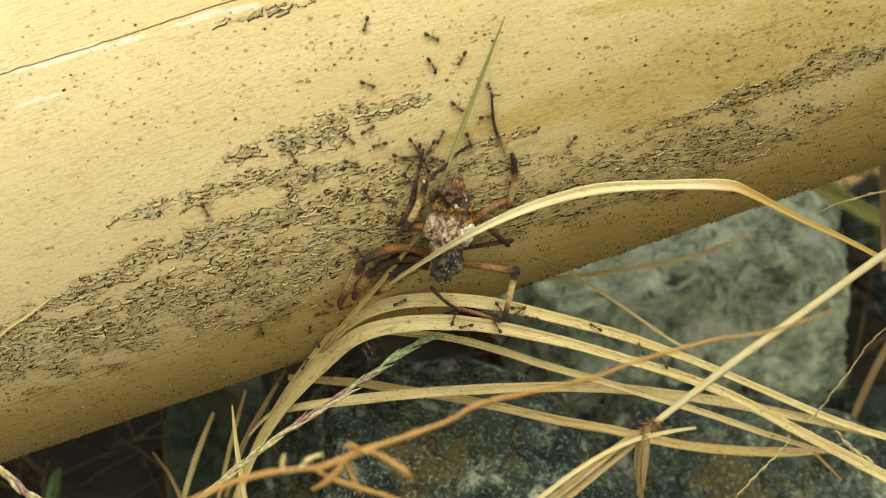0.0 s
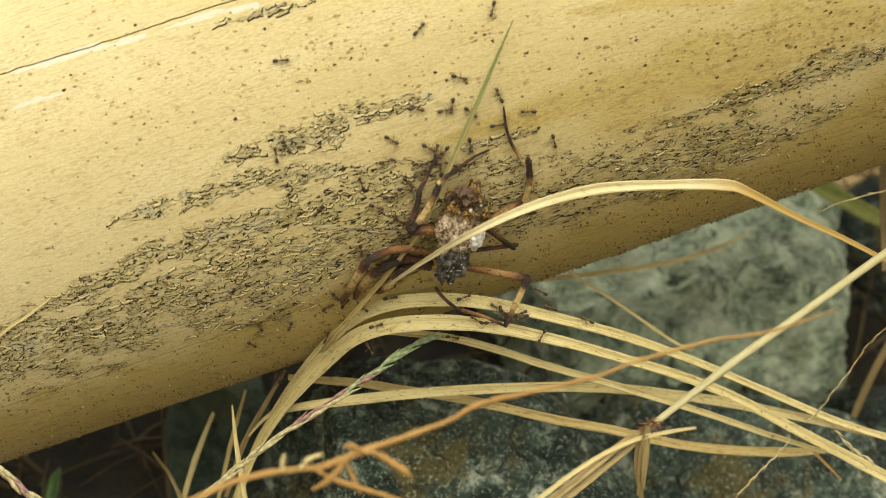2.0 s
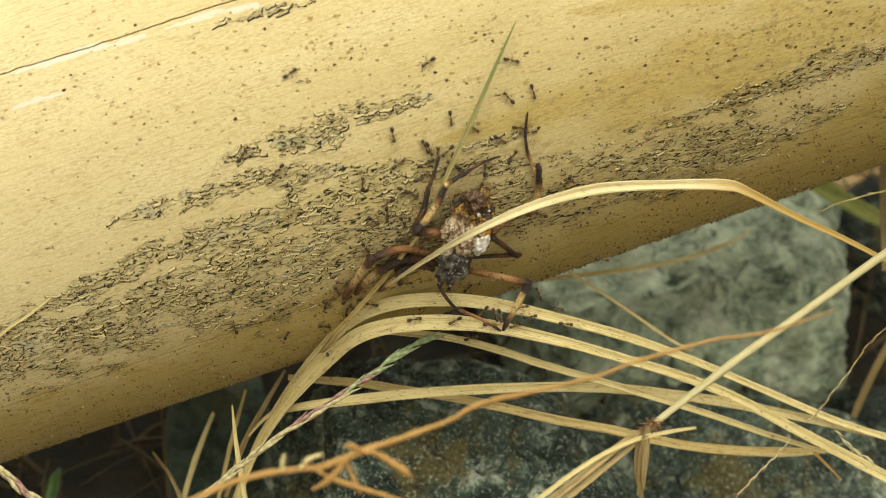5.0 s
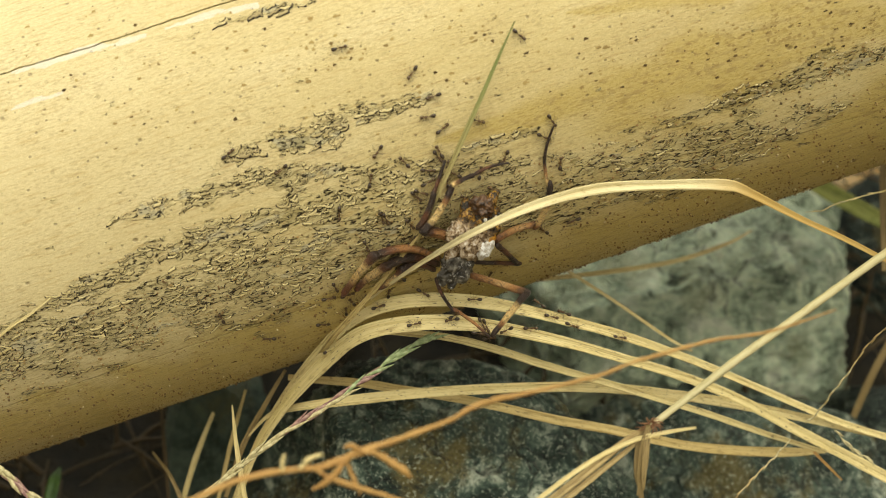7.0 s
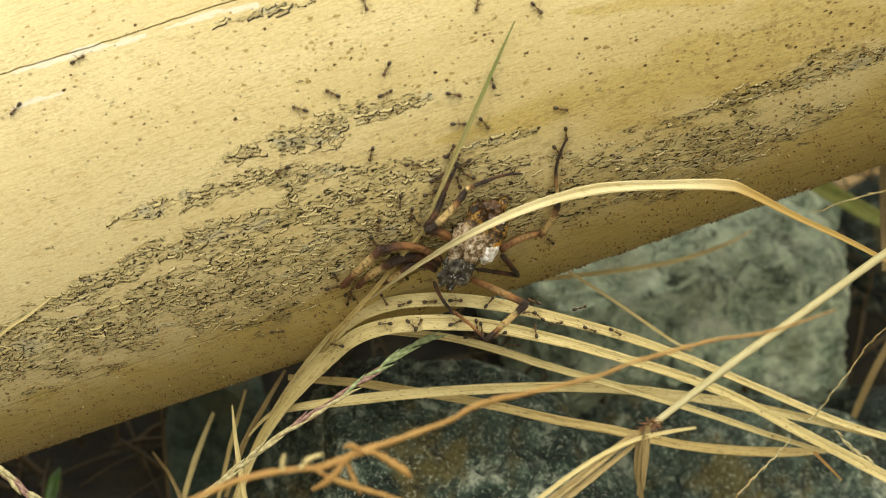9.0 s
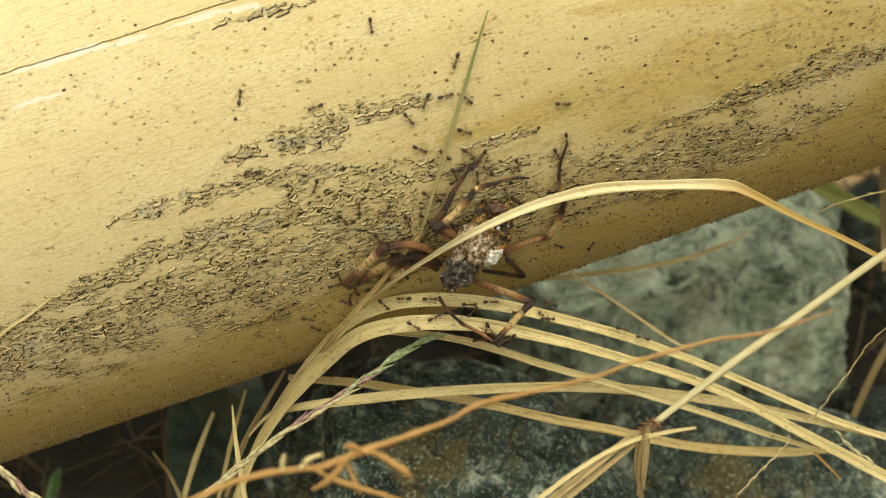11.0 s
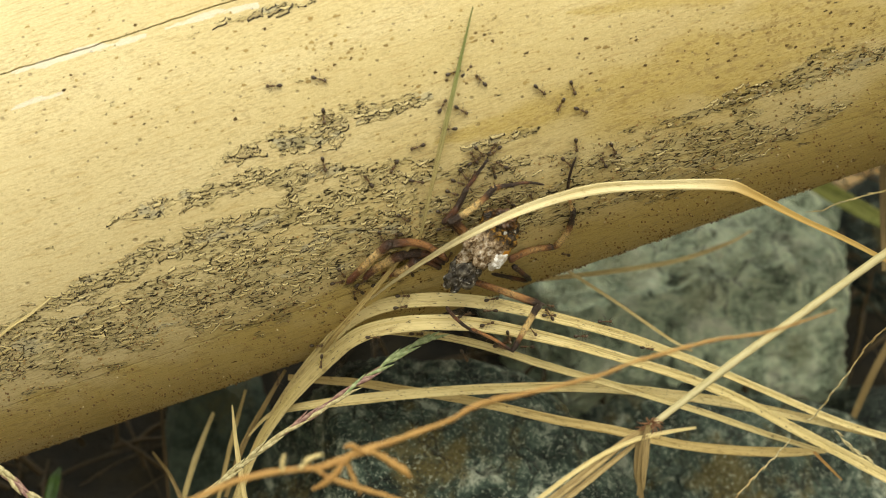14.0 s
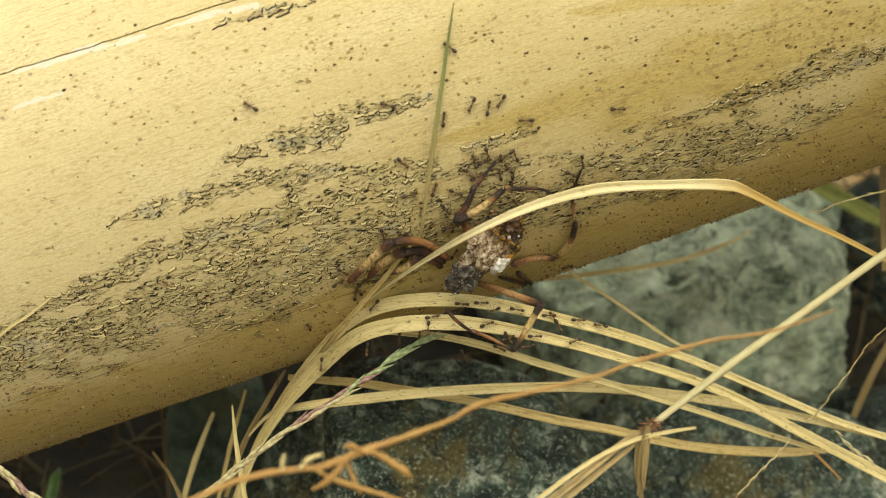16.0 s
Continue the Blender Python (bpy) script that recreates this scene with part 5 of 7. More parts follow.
# ---- the spider's legs: joints by time (t, u, v); each leg has its joints from the body outwards ----
LEGS = {
    "long": ([[(0, 848, 388), (1, 856, 400), (4.2, 868, 408), (6.5, 882, 420), (9, 896, 440), (12.5, 900, 455), (16, 904, 470)],
              [(0, 900, 358), (0.5, 908, 358), (1, 921, 366), (1.5, 924, 362), (2.5, 924, 360), (3.5, 932, 358), (4.2, 934, 360), (6.5, 948, 388), (7, 948, 400), (8, 956, 412), (9, 957, 416), (11.5, 970, 424), (12.5, 972, 432), (14, 982, 438), (16, 985, 458)],
              [(0, 906, 283), (0.5, 912, 283), (1, 927, 281), (1.5, 933, 291), (2.5, 933, 295), (3.5, 938, 299), (4.2, 942, 296), (6.5, 966, 318), (7, 972, 328), (8, 986, 338), (9, 990, 342), (11.5, 1000, 352), (12.5, 1005, 362), (14, 1015, 372), (16, 1020, 392)],
              [(0, 870, 165), (0.5, 875, 172), (1, 886, 188), (1.5, 891, 190), (2.5, 894, 192), (3.5, 911, 193), (4.2, 918, 195), (6.5, 967, 222), (7, 980, 227), (8, 996, 243), (9, 1003, 251), (11.5, 1005, 263), (12.5, 1007, 275), (14, 1019, 283), (16, 1030, 299)]],
             (("femur", PALE_FEMUR, 1.6, 1.3), ("tibia", LONG_TIBIA, 1.35, 1.25), ("tarsus", TARSUS, 0.8, 0.45)), (1.5, 1.2, 1.2, 0.9), None),
    "upper": ([[(0, 770, 410), (3.5, 790, 418), (7, 800, 425), (9, 805, 428), (12.5, 818, 425), (16, 835, 420)],
               [(0, 716, 404), (1, 721, 409), (2.5, 728, 412), (3.5, 728, 413), (6.5, 740, 410), (7, 748, 411), (8, 756, 406), (9, 757, 408), (11.5, 772, 405), (12.5, 777, 398), (14, 801, 390), (16, 813, 388)],
               [(0, 753, 322), (1, 776, 324), (2.5, 780, 324), (3.5, 783, 328), (6.5, 794, 331), (7, 801, 329), (8, 821, 335), (9, 826, 336), (11.5, 846, 336), (12.5, 857, 336), (14, 873, 334), (16, 890, 336)],
               [(0, 785, 298), (1, 805, 300), (2.5, 812, 302), (3.5, 816, 304), (6.5, 838, 308), (7, 842, 309), (8, 862, 318), (9, 866, 320), (11.5, 884, 326), (12.5, 897, 326), (14, 912, 328), (16, 928, 336)],
               [(0, 834, 257), (1, 864, 263), (2.5, 868, 268), (3.5, 873, 271), (6.5, 896, 285), (7, 898, 290), (8, 918, 305), (9, 922, 309), (11.5, 938, 318), (12.5, 952, 321), (14, 958, 328), (16, 971, 341)]],
              (("femur", FEMUR, 1.9, 1.7), ("tibia", TIBIA, 1.6, 1.2), ("metatarsus", TARSUS, 1.0, 0.8), ("tarsus", GLOOM, 0.8, 0.4)), (3.0, 4.2, 3.6, 2.4, 1.4), None),
    "upper_dark": ([[(0, 768, 405), (3.5, 788, 412), (9, 800, 424), (16, 830, 415)],
                    [(0, 711, 398), (2.5, 724, 408), (6.5, 738, 404), (9, 754, 402), (12.5, 774, 394), (16, 810, 384)],
                    [(0, 736, 325), (1, 740, 338), (2.5, 744, 338), (6.5, 764, 340), (8, 776, 342), (9, 786, 340), (11.5, 802, 346), (12.5, 813, 340), (16, 834, 340)],
                    [(0, 748, 270), (1, 768, 276), (2.5, 774, 279), (4.2, 774, 277), (6.5, 781, 290), (8, 793, 298), (9, 806, 298), (11.5, 848, 284), (12.5, 858, 284), (14, 865, 280), (16, 879, 284)]],
                   (("femur", GLOOM, 1.8, 1.5), ("tibia", GLOOM, 1.4, 1.1), ("tarsus", GLOOM, 0.9, 0.5)), (2.0, 2.6, 2.0, 1.2), None),
    "folded": ([[(0, 765, 452), (3.5, 775, 456), (9, 780, 462), (16, 790, 458)],
                [(0, 643, 463), (3.5, 656, 463), (7, 660, 456), (9, 671, 446), (12.5, 680, 441), (16, 688, 433)],
                [(0, 598, 545), (3.5, 611, 531), (7, 611, 518), (9, 612, 503), (12.5, 622, 495), (16, 623, 495)]],
               (("femur", FEMUR, 1.4, 1.8), ("tibia", FOLDED, 1.9, 1.3)), (2.0, 3.4, 1.4), None),
    "folded_under": ([[(0, 760, 466), (3.5, 770, 468), (9, 775, 470), (16, 785, 464)],
                      [(0, 664, 478), (3.5, 676, 480), (7, 690, 470), (9, 692, 468), (12.5, 701, 464), (16, 705, 452)],
                      [(0, 625, 532), (3.5, 630, 525), (7, 630, 514), (9, 634, 508), (12.5, 648, 490), (16, 660, 486)]],
                     (("femur", GLOOM, 1.6, 2.0), ("tibia", FOLDED, 1.9, 1.3)), (1.5, 2.4, 1.2), None),
    "folded_last": ([[(0, 752, 474), (3.5, 762, 476), (9, 770, 478), (16, 780, 472)],
                     [(0, 698, 483), (3.5, 706, 484), (7, 712, 476), (9, 716, 474), (12.5, 722, 470), (16, 728, 462)],
                     [(0, 660, 524), (3.5, 668, 516), (7, 664, 512), (9, 672, 500), (12.5, 684, 486), (16, 690, 480)]],
                    (("femur", GLOOM, 1.7, 1.9), ("tibia", FOLDED, 1.8, 1.3)), (1.2, 2.0, 1.0), None),
    "right": ([[(0, 803, 464), (0.5, 810, 464), (1, 814, 470), (4.2, 818, 474), (6.5, 822, 482), (9, 822, 488), (12.5, 832, 496), (16, 838, 498)],
               [(0, 912, 481), (0.5, 918, 482), (1, 932, 493), (4.2, 936, 495), (6.5, 934, 514), (7, 932, 518), (8, 931, 533), (9, 931, 538), (11.5, 943, 534), (12.5, 953, 535), (14, 954, 538), (16, 957, 539)],
               [(0, 893, 563), (0.5, 898, 566), (1, 894, 575), (4.2, 899, 576), (6.5, 878, 594), (7, 869, 597), (8, 860, 604), (9, 859, 604), (11.5, 878, 608), (12.5, 890, 612), (14, 907, 622), (16, 910, 621)]],
              (("femur", PALE_FEMUR, 1.35, 1.6), ("tibia", TIBIA, 1.6, 1.0)), None, (-2.0, 1.0, -0.5)),
    "front": ([[(0, 768, 512), (1.5, 776, 515), (4.2, 784, 516), (6.5, 776, 498), (9, 772, 505), (11.5, 777, 530), (12.5, 790, 545), (14, 797, 550), (16, 797, 553)],
               [(0, 811, 547), (1.5, 816, 549), (4.2, 819, 552), (6.5, 801, 545), (9, 802, 552), (11.5, 831, 585), (12.5, 836, 585), (14, 836, 584), (16, 836, 586)],
               [(0, 884, 570), (1.5, 892, 576), (4.2, 895, 580), (6.5, 870, 597), (9, 859, 603), (11.5, 876, 608), (12.5, 889, 612), (14, 903, 620), (16, 907, 622)]],
              (("tibia", GLOOM, 0.8, 0.7), ("tarsus", FEMUR, 0.8, 0.6)), None, (-1.0, -1.2, -0.6)),
    "bent": ([[(0, 862, 402), (3.5, 872, 416), (7, 882, 436), (9, 888, 452), (12.5, 900, 460), (16, 906, 476)],
              [(0, 893, 429), (3.5, 911, 441), (7, 916, 467), (9, 918, 488), (12.5, 940, 493), (16, 950, 509)],
              [(0, 822, 440), (3.5, 834, 449), (7, 838, 465), (9, 842, 477), (12.5, 857, 481), (16, 862, 485)]],
             (("femur", GLOOM, 1.2, 1.0), ("tibia", GLOOM, 1.0, 0.8)), (2.6, 1.6, 1.6), None),
}
BODY = [(0, 797, 390, 83), (0.5, 803, 391, 80), (1, 815, 394, 76), (1.5, 818, 395, 75), (2.5, 818, 396, 74), (3.5, 824, 398, 71), (4.2, 825, 399, 70), (6.5, 835, 407, 65), (7, 838, 409, 64), (8, 843, 413, 60), (9, 848, 416, 57), (11.5, 858, 421, 54), (12.5, 864, 424, 52.5), (14.5, 867, 428, 50), (16, 872, 433, 48)]
TICKS = [0, 0.5, 1, 1.5, 2, 2.5, 3, 3.5, 4, 5, 6, 6.5, 7, 7.5, 8, 8.5, 9, 10, 11, 11.5, 12, 12.5, 13, 13.5, 14, 14.5, 15, 15.5, 16]


def between(rows, t):
    rows = np.array(rows, dtype=float)
    return [float(np.interp(t, rows[:, 0], rows[:, k])) for k in range(1, rows.shape[1])]


def body_pose(t):
    u, v, a = between(BODY, t)
    place, normal = on_pole(u, v, 4.2)
    return frame_on(u, v, a, place, (normal * 0.62 + TOWARDS * 0.38).normalized())


def joint_place(leg, k, t):
    joints, _, lifts, depths = LEGS[leg]
    u, v = between(joints[k], t)
    return on_pole(u, v, lifts[k])[0] if lifts else at(u, v, depths[k])


def segment(name, material, length, wide0, wide1, seed, arch=None):
    """A hairy leg segment from the origin along x; widths in mm; arch: how far it bends up, as a share of its length."""
    rng = random.Random(seed)
    n, sides = 18, 12
    bow = length * (rng.uniform(-0.10, 0.10) if arch is None else -arch)
    verts, uvs, faces = [], [], []
    for i in range(n):
        f = i / (n - 1)
        swell = 1 + 0.10 * math.sin(f * math.pi) + 0.16 * math.exp(-((f - 0.08) / 0.07) ** 2) + 0.10 * math.exp(-((f - 0.9) / 0.08) ** 2) - 0.30 * max(0, 0.06 - f) / 0.06 - 0.35 * max(0, f - 0.94) / 0.06
        r = (wide0 + (wide1 - wide0) * f) * 0.00040 * swell
        for k in range(sides):
            a = math.tau * k / sides
            rr = r * (1 + 0.22 * noise.noise(Vector((f * 8, k * 1.1, seed))) + 0.08 * noise.noise(Vector((f * 25, k * 2.1, seed))))
            verts.append((f * length, rr * math.cos(a) + bow * math.sin(f * math.pi), rr * math.sin(a)))
            uvs.append((k / sides, f))
    for i in range(n - 1):
        for k in range(sides):
            k2 = (k + 1) % sides
            faces.append((i * sides + k, i * sides + k2, (i + 1) * sides + k2, (i + 1) * sides + k))
    faces.append(tuple(range(sides))[::-1])
    faces.append(tuple((n - 1) * sides + k for k in range(sides)))
    for _ in range(46):
        f, a = rng.uniform(0.05, 0.98), rng.uniform(0, math.tau)
        r = (wide0 + (wide1 - wide0) * f) * 0.0005
        out = Vector((0, math.cos(a), math.sin(a)))
        p = Vector((f * length, 0, 0)) + out * r * 0.9
        tip = p + out * rng.uniform(0.0003, 0.0006) + Vector((rng.uniform(0.0001, 0.0006), 0, 0))
        side = Vector((1, 0, 0)).cross(out) * 0.00003
        b = len(verts)
        verts += [tuple(p - side), tuple(p + side), tuple(p + Vector((0.00005, 0, 0))), tuple(tip)]
        uvs += [(0, f)] * 4
        faces += [(b, b + 1, b + 3), (b + 1, b + 2, b + 3), (b + 2, b, b + 3)]
    return raw(name, verts, faces, material, uvs, spider)


leg_parts = []
for leg, (joints, kinds, _, _) in LEGS.items():
    for k, (name, mat, wide0, wide1) in enumerate(kinds):
        spans = [(joint_place(leg, k + 1, t) - joint_place(leg, k, t)).length for t in TICKS]
        arch = 0.13 if leg.startswith("folded") and k == 0 else 0.0 if leg in ("bent", "right") else None
        leg_parts.append((segment(name, mat, (sum(spans) / len(spans) * 0.98 if leg == "bent" else (sum(spans) / len(spans) + max(spans)) * 0.52), wide0, wide1, len(leg_parts), arch), leg, k))


def crawl(ant, rows):
    """An ant's way: rows of t, u, v and heading. Its legs step two by two in turn."""
    walk(ant, [(t, ant_pose(u, v, heading)) for t, u, v, heading in rows])
    beats = []
    for (t0, u0, v0, _), (t1, u1, v1, _) in zip(rows, rows[1:]):
        if math.hypot(u1 - u0, v1 - v0) > 14:
            n = max(2, round((t1 - t0) / 0.17))
            beats += [(t0 + (t1 - t0) * k / n, 1 if k % 2 else -1) for k in range(n)]
        else:
            beats.append((t0, 0.2))
    beats.append((16, 0))
    legs = [c for c in ant.children if c.name.startswith("leg")]
    for k, leg in enumerate(legs):
        sign = 1 if k in (0, 2, 4) else -1
        place = leg.location.copy()
        walk(leg, [(t, Matrix.LocRotScale(place, Euler((0, 0, radians(17 * b * sign))), None)) for t, b in beats])


def leaf_pose(t):
    u, v = between([(0, 885, 52), (0.8, 888, 49), (1.5, 898, 46), (2.5, 912, 40), (4.2, 914, 38), (7, 910, 40), (9, 910, 40), (10.2, 880, 30), (11.5, 849, 25), (12.5, 847, 26), (13.2, 839, 24), (14, 834, 24), (14.5, 824, 21), (15, 813, 17), (16, 802, 11)], t)
    now = math.atan2(415 - v, u - 745)
    rest = math.atan2(415 - 37, 912 - 745)
    return Matrix.Translation(LEAF_FOOT) @ Matrix.Rotation(now - rest, 4, TOWARDS)


TUGGING = [("upper_dark", 3, -26, 8), ("upper_dark", 3, -14, -16), ("upper_dark", 3, 15, -13), ("upper_dark", 3, 24, 12), ("upper_dark", 3, -32, 30), ("upper_dark", 3, 8, 26), ("upper_dark", 2, -26, 0), ("upper", 2, 26, 24), ("upper", 3, 30, 26),
           ("right", 2, -24, -6), ("right", 2, 26, -10), ("right", 2, -8, -22), ("right", 1, 22, 22), ("folded", 2, -16, -14), ("folded", 2, 12, 18), ("folded", 1, -10, -22),
           ("folded", 1, 20, -16), ("folded", 1, 34, 14), ("folded_under", 1, 22, 20), ("folded_under", 2, -16, 10), ("folded_last", 1, 12, -20), ("folded_last", 2, -20, 14), ("upper", 1, -20, 12), ("upper", 1, -22, -18), ("upper", 0, -34, 32),
           ("folded", 2, -28, 6), ("folded", 2, 4, 28), ("long", 1, 18, 10)]


def motions():
    walk(spider, [(t, body_pose(t)) for t in TICKS])
    for ob, leg, k in leg_parts:
        rows = []
        for t in TICKS:
            a, b = joint_place(leg, k, t), joint_place(leg, k + 1, t)
            x = (b - a).normalized()
            y = TOWARDS.cross(x).normalized()
            a = (a + b) / 2 - x * (max(v.co.x for v in ob.data.vertices) / 2)      # the joints share what the reach lacks
            m = Matrix.Identity(4)
            m.col[0], m.col[1], m.col[2], m.col[3] = (*x, 0), (*y, 0), (*x.cross(y), 0), (*a, 1)
            rows.append((t, body_pose(t).inverted() @ m))
        walk(ob, rows)
    walk(leaf, [(t, leaf_pose(t)) for t in TICKS])
    crawl(ants[0], [(0, 648, 42, 255), (0.25, 630, 78, 210), (0.5, 613, 115, 165), (1.5, 480, 45, 145), (1.75, 488, 76, 75), (2, 497, 108, 5), (2.5, 594, 91, 5), (2.83, 641, 158, -47), (3.17, 689, 224, -98), (3.5, 736, 291, -150), (7, 600, 376, -90), (7.25, 598, 378, -45), (7.5, 597, 379, 0), (8, 631, 348, 10), (8.25, 594, 388, 48), (8.5, 556, 429, 85), (8.75, 592, 392, 48), (9, 629, 354, 10), (10.25, 634, 362, 58), (11.5, 639, 371, 105), (12, 643, 269, 60), (12.25, 641, 265, 122), (12.5, 639, 261, 185), (13, 578, 265, 190), (13.5, 572, 267, 185), (13.75, 572, 278, 235), (14, 573, 289, 285), (14.5, 590, 332, 260), (15, 675, 358, 275), (15.25, 700, 356, 330), (15.5, 724, 354, 385), (16, 724, 344, 380)])
    crawl(ants[1], [(0, 763, 65, -25), (0.5, 773, 177, -80), (1, 797, 203, -70), (1.5, 805, 205, -75), (2, 800, 186, -100), (2.5, 801, 172, -105), (3, 802, 194, -85), (3.5, 799, 210, -85), (4, 798, 212, -80), (6.5, 789, 200, -115), (7, 758, 206, -170), (7.5, 755, 247, -120), (8, 728, 193, -185), (8.5, 679, 119, -120), (11.5, 760, 209, -115), (12, 759, 243, -180), (12.5, 751, 261, -240), (13, 767, 275, -190), (13.5, 772, 279, -190), (14, 698, 293, -120), (14.17, 705, 289, -70), (14.33, 713, 286, -20), (14.5, 720, 282, 30), (15, 793, 252, 30), (15.17, 773, 266, 83), (15.33, 752, 281, 137), (15.5, 732, 295, 190), (15.75, 720, 446, 228), (16, 707, 598, 265)])
    crawl(ants[2], [(0, 764, 113, -55), (0.5, 769, 122, -60), (1, 812, 139, -20), (1.5, 812, 137, -15), (2, 812, 137, -15), (2.5, 844, 158, -35), (3, 827, 172, -85), (3.5, 831, 210, -55), (4, 836, 231, -70), (5.25, 836, 222, -20), (6.5, 837, 212, 30), (7, 844, 213, -15), (7.5, 863, 218, 40), (8, 882, 222, 95), (8.5, 880, 142, 100), (11.5, 823, 182, 140), (12, 823, 186, 135), (12.5, 823, 182, 130), (12.75, 819, 186, 70), (13, 815, 190, 10), (13.5, 813, 193, 30), (14, 815, 194, -30), (14.25, 823, 207, -78), (14.5, 831, 220, -125), (15, 810, 214, -60), (15.5, 823, 217, -20), (15.75, 844, 204, 30), (16, 864, 192, 80)])
    crawl(ants[3], [(0, 818, 102, 240), (0.25, 832, 114, 278), (0.5, 846, 127, 315), (1, 860, 120, 315), (1.5, 920, 143, 325), (2, 980, 248, 285), (4.5, 998, 318, 242), (7, 1015, 388, 200), (8, 991, 554, 170), (8.5, 979, 550, 175), (9, 946, 534, 160), (11.5, 979, 538, 160), (12, 954, 554, 170), (12.17, 957, 554, 110), (12.33, 960, 554, 50), (12.5, 963, 554, -10), (13, 1007, 550, -20), (13.5, 1003, 542, -10), (14, 1069, 569, 0), (14.5, 1157, 603, 0), (14.67, 1152, 602, 53), (14.83, 1146, 600, 107), (15, 1141, 599, 160), (15.5, 1080, 578, 180), (16, 1064, 576, 170)])
    crawl(ants[4], [(0, 650, 149, -20), (0.25, 652, 154, -70), (0.5, 655, 160, -120), (0.75, 651, 174, -80), (1, 647, 187, -40), (1.5, 695, 136, 20), (2, 741, 53, 50), (2.25, 789, 30, 12), (2.5, 837, 8, -25), (2.75, 813, 46, -65), (3, 789, 83, -105), (3.5, 791, 95, -60), (4, 786, 93, -130), (6.5, 728, 139, -150), (7, 730, 128, -125), (7.5, 740, 133, -85), (8, 770, 144, -50), (8.5, 772, 159, -60), (9, 802, 167, -10), (11.5, 786, 172, 15), (12, 789, 180, -35), (12.5, 780, 170, 0), (13, 782, 167, 60), (13.5, 779, 176, 35), (14, 801, 129, 20), (14.25, 806, 132, -22), (14.5, 811, 136, -65), (15, 817, 176, -100), (15.5, 840, 192, -75), (16, 835, 184, -115)])
    crawl(ants[5], [(0, 808, 188, -40), (0.5, 824, 188, -30), (1, 818, 190, -30), (1.5, 818, 191, -40), (2, 832, 198, -40), (2.5, 841, 201, -15), (3, 857, 192, 15), (3.5, 865, 204, -5), (4, 874, 232, -30), (6.5, 890, 259, -30), (6.83, 893, 271, -87), (7.17, 895, 282, -143), (7.5, 898, 294, -200), (8, 860, 296, -160), (8.5, 823, 299, -120), (9, 785, 307, -160), (10.25, 797, 307, -105), (11.5, 809, 307, -50), (12, 813, 307, -50), (12.5, 813, 307, -50), (13, 819, 307, -50), (13.5, 819, 307, -50), (14, 819, 307, -50), (14.5, 819, 307, -50), (15, 821, 303, -50), (15.5, 825, 307, -50), (16, 829, 306, -40)])
    crawl(ants[6], [(0, 860, 206, 10), (0.5, 866, 209, 5), (1, 876, 217, 10), (1.5, 880, 216, 5), (2, 880, 221, 10), (2.5, 882, 220, 5), (3, 886, 220, 5), (3.5, 898, 223, 0), (4, 902, 225, 0), (6.5, 954, 232, -20), (7, 961, 241, -25), (7.5, 968, 251, -40), (8, 979, 261, -30), (8.5, 987, 267, -40), (9, 985, 265, -50), (11.5, 985, 273, -60), (12, 985, 275, -50), (12.5, 987, 278, -50), (13, 999, 282, -40), (13.5, 1001, 282, -50), (14, 1001, 285, -40), (14.5, 1001, 287, -50), (15, 1011, 291, -30), (15.5, 1015, 299, -30), (16, 1011, 307, -20)])
    crawl(ants[7], [(0, 868, 160, 110), (0.5, 870, 165, 110), (1, 878, 165, 110), (1.5, 882, 165, 110), (2, 884, 170, 115), (2.5, 886, 174, 120), (3, 891, 174, 120), (3.5, 902, 176, 130), (4, 904, 180, 130), (6.5, 853, 162, 165), (7, 768, 170, 200), (7.5, 706, 206, 180), (8, 662, 240, 195), (8.5, 643, 278, 240), (9, 657, 271, 255), (11.5, 547, 334, 255), (12, 584, 316, 260), (12.5, 623, 352, 240), (13, 594, 368, 250), (14.1, 569, 644, 265), (16, 569, 644, 265)])
    crawl(ants[8], [(0, 1012, 249, 230), (0.5, 990, 243, 190), (1, 958, 230, 160), (1.5, 940, 214, 180), (2, 936, 197, 180), (2.5, 934, 194, 180), (3, 934, 184, 245), (3.5, 932, 172, 240), (4, 937, 156, 275), (6.5, 960, 194, 295), (7, 976, 212, 305), (7.5, 981, 222, 300), (8, 995, 227, 275), (8.5, 1001, 235, 280), (9, 1001, 235, 275), (11.5, 1003, 247, 275), (12, 1005, 247, 275), (12.5, 1005, 251, 275), (13, 1011, 251, 275), (13.5, 1017, 255, 275), (14, 1019, 255, 275), (14.5, 1019, 255, 275), (15, 1023, 267, 275), (15.5, 1031, 275, 275), (16, 1030, 283, 275)])
    crawl(ants[9], [(0, 519, 277, 120), (3.5, 461, 275, 80), (7, 403, 273, 40), (7.5, 458, 202, 45), (8, 548, 146, 0), (8.5, 577, 166, -65), (8.75, 584, 166, -135), (9, 590, 166, -205), (10.75, 562, 185, -168), (12.5, 534, 204, -130), (13, 489, 154, -185), (13.5, 489, 150, -175), (16, 445, 189, -210)])
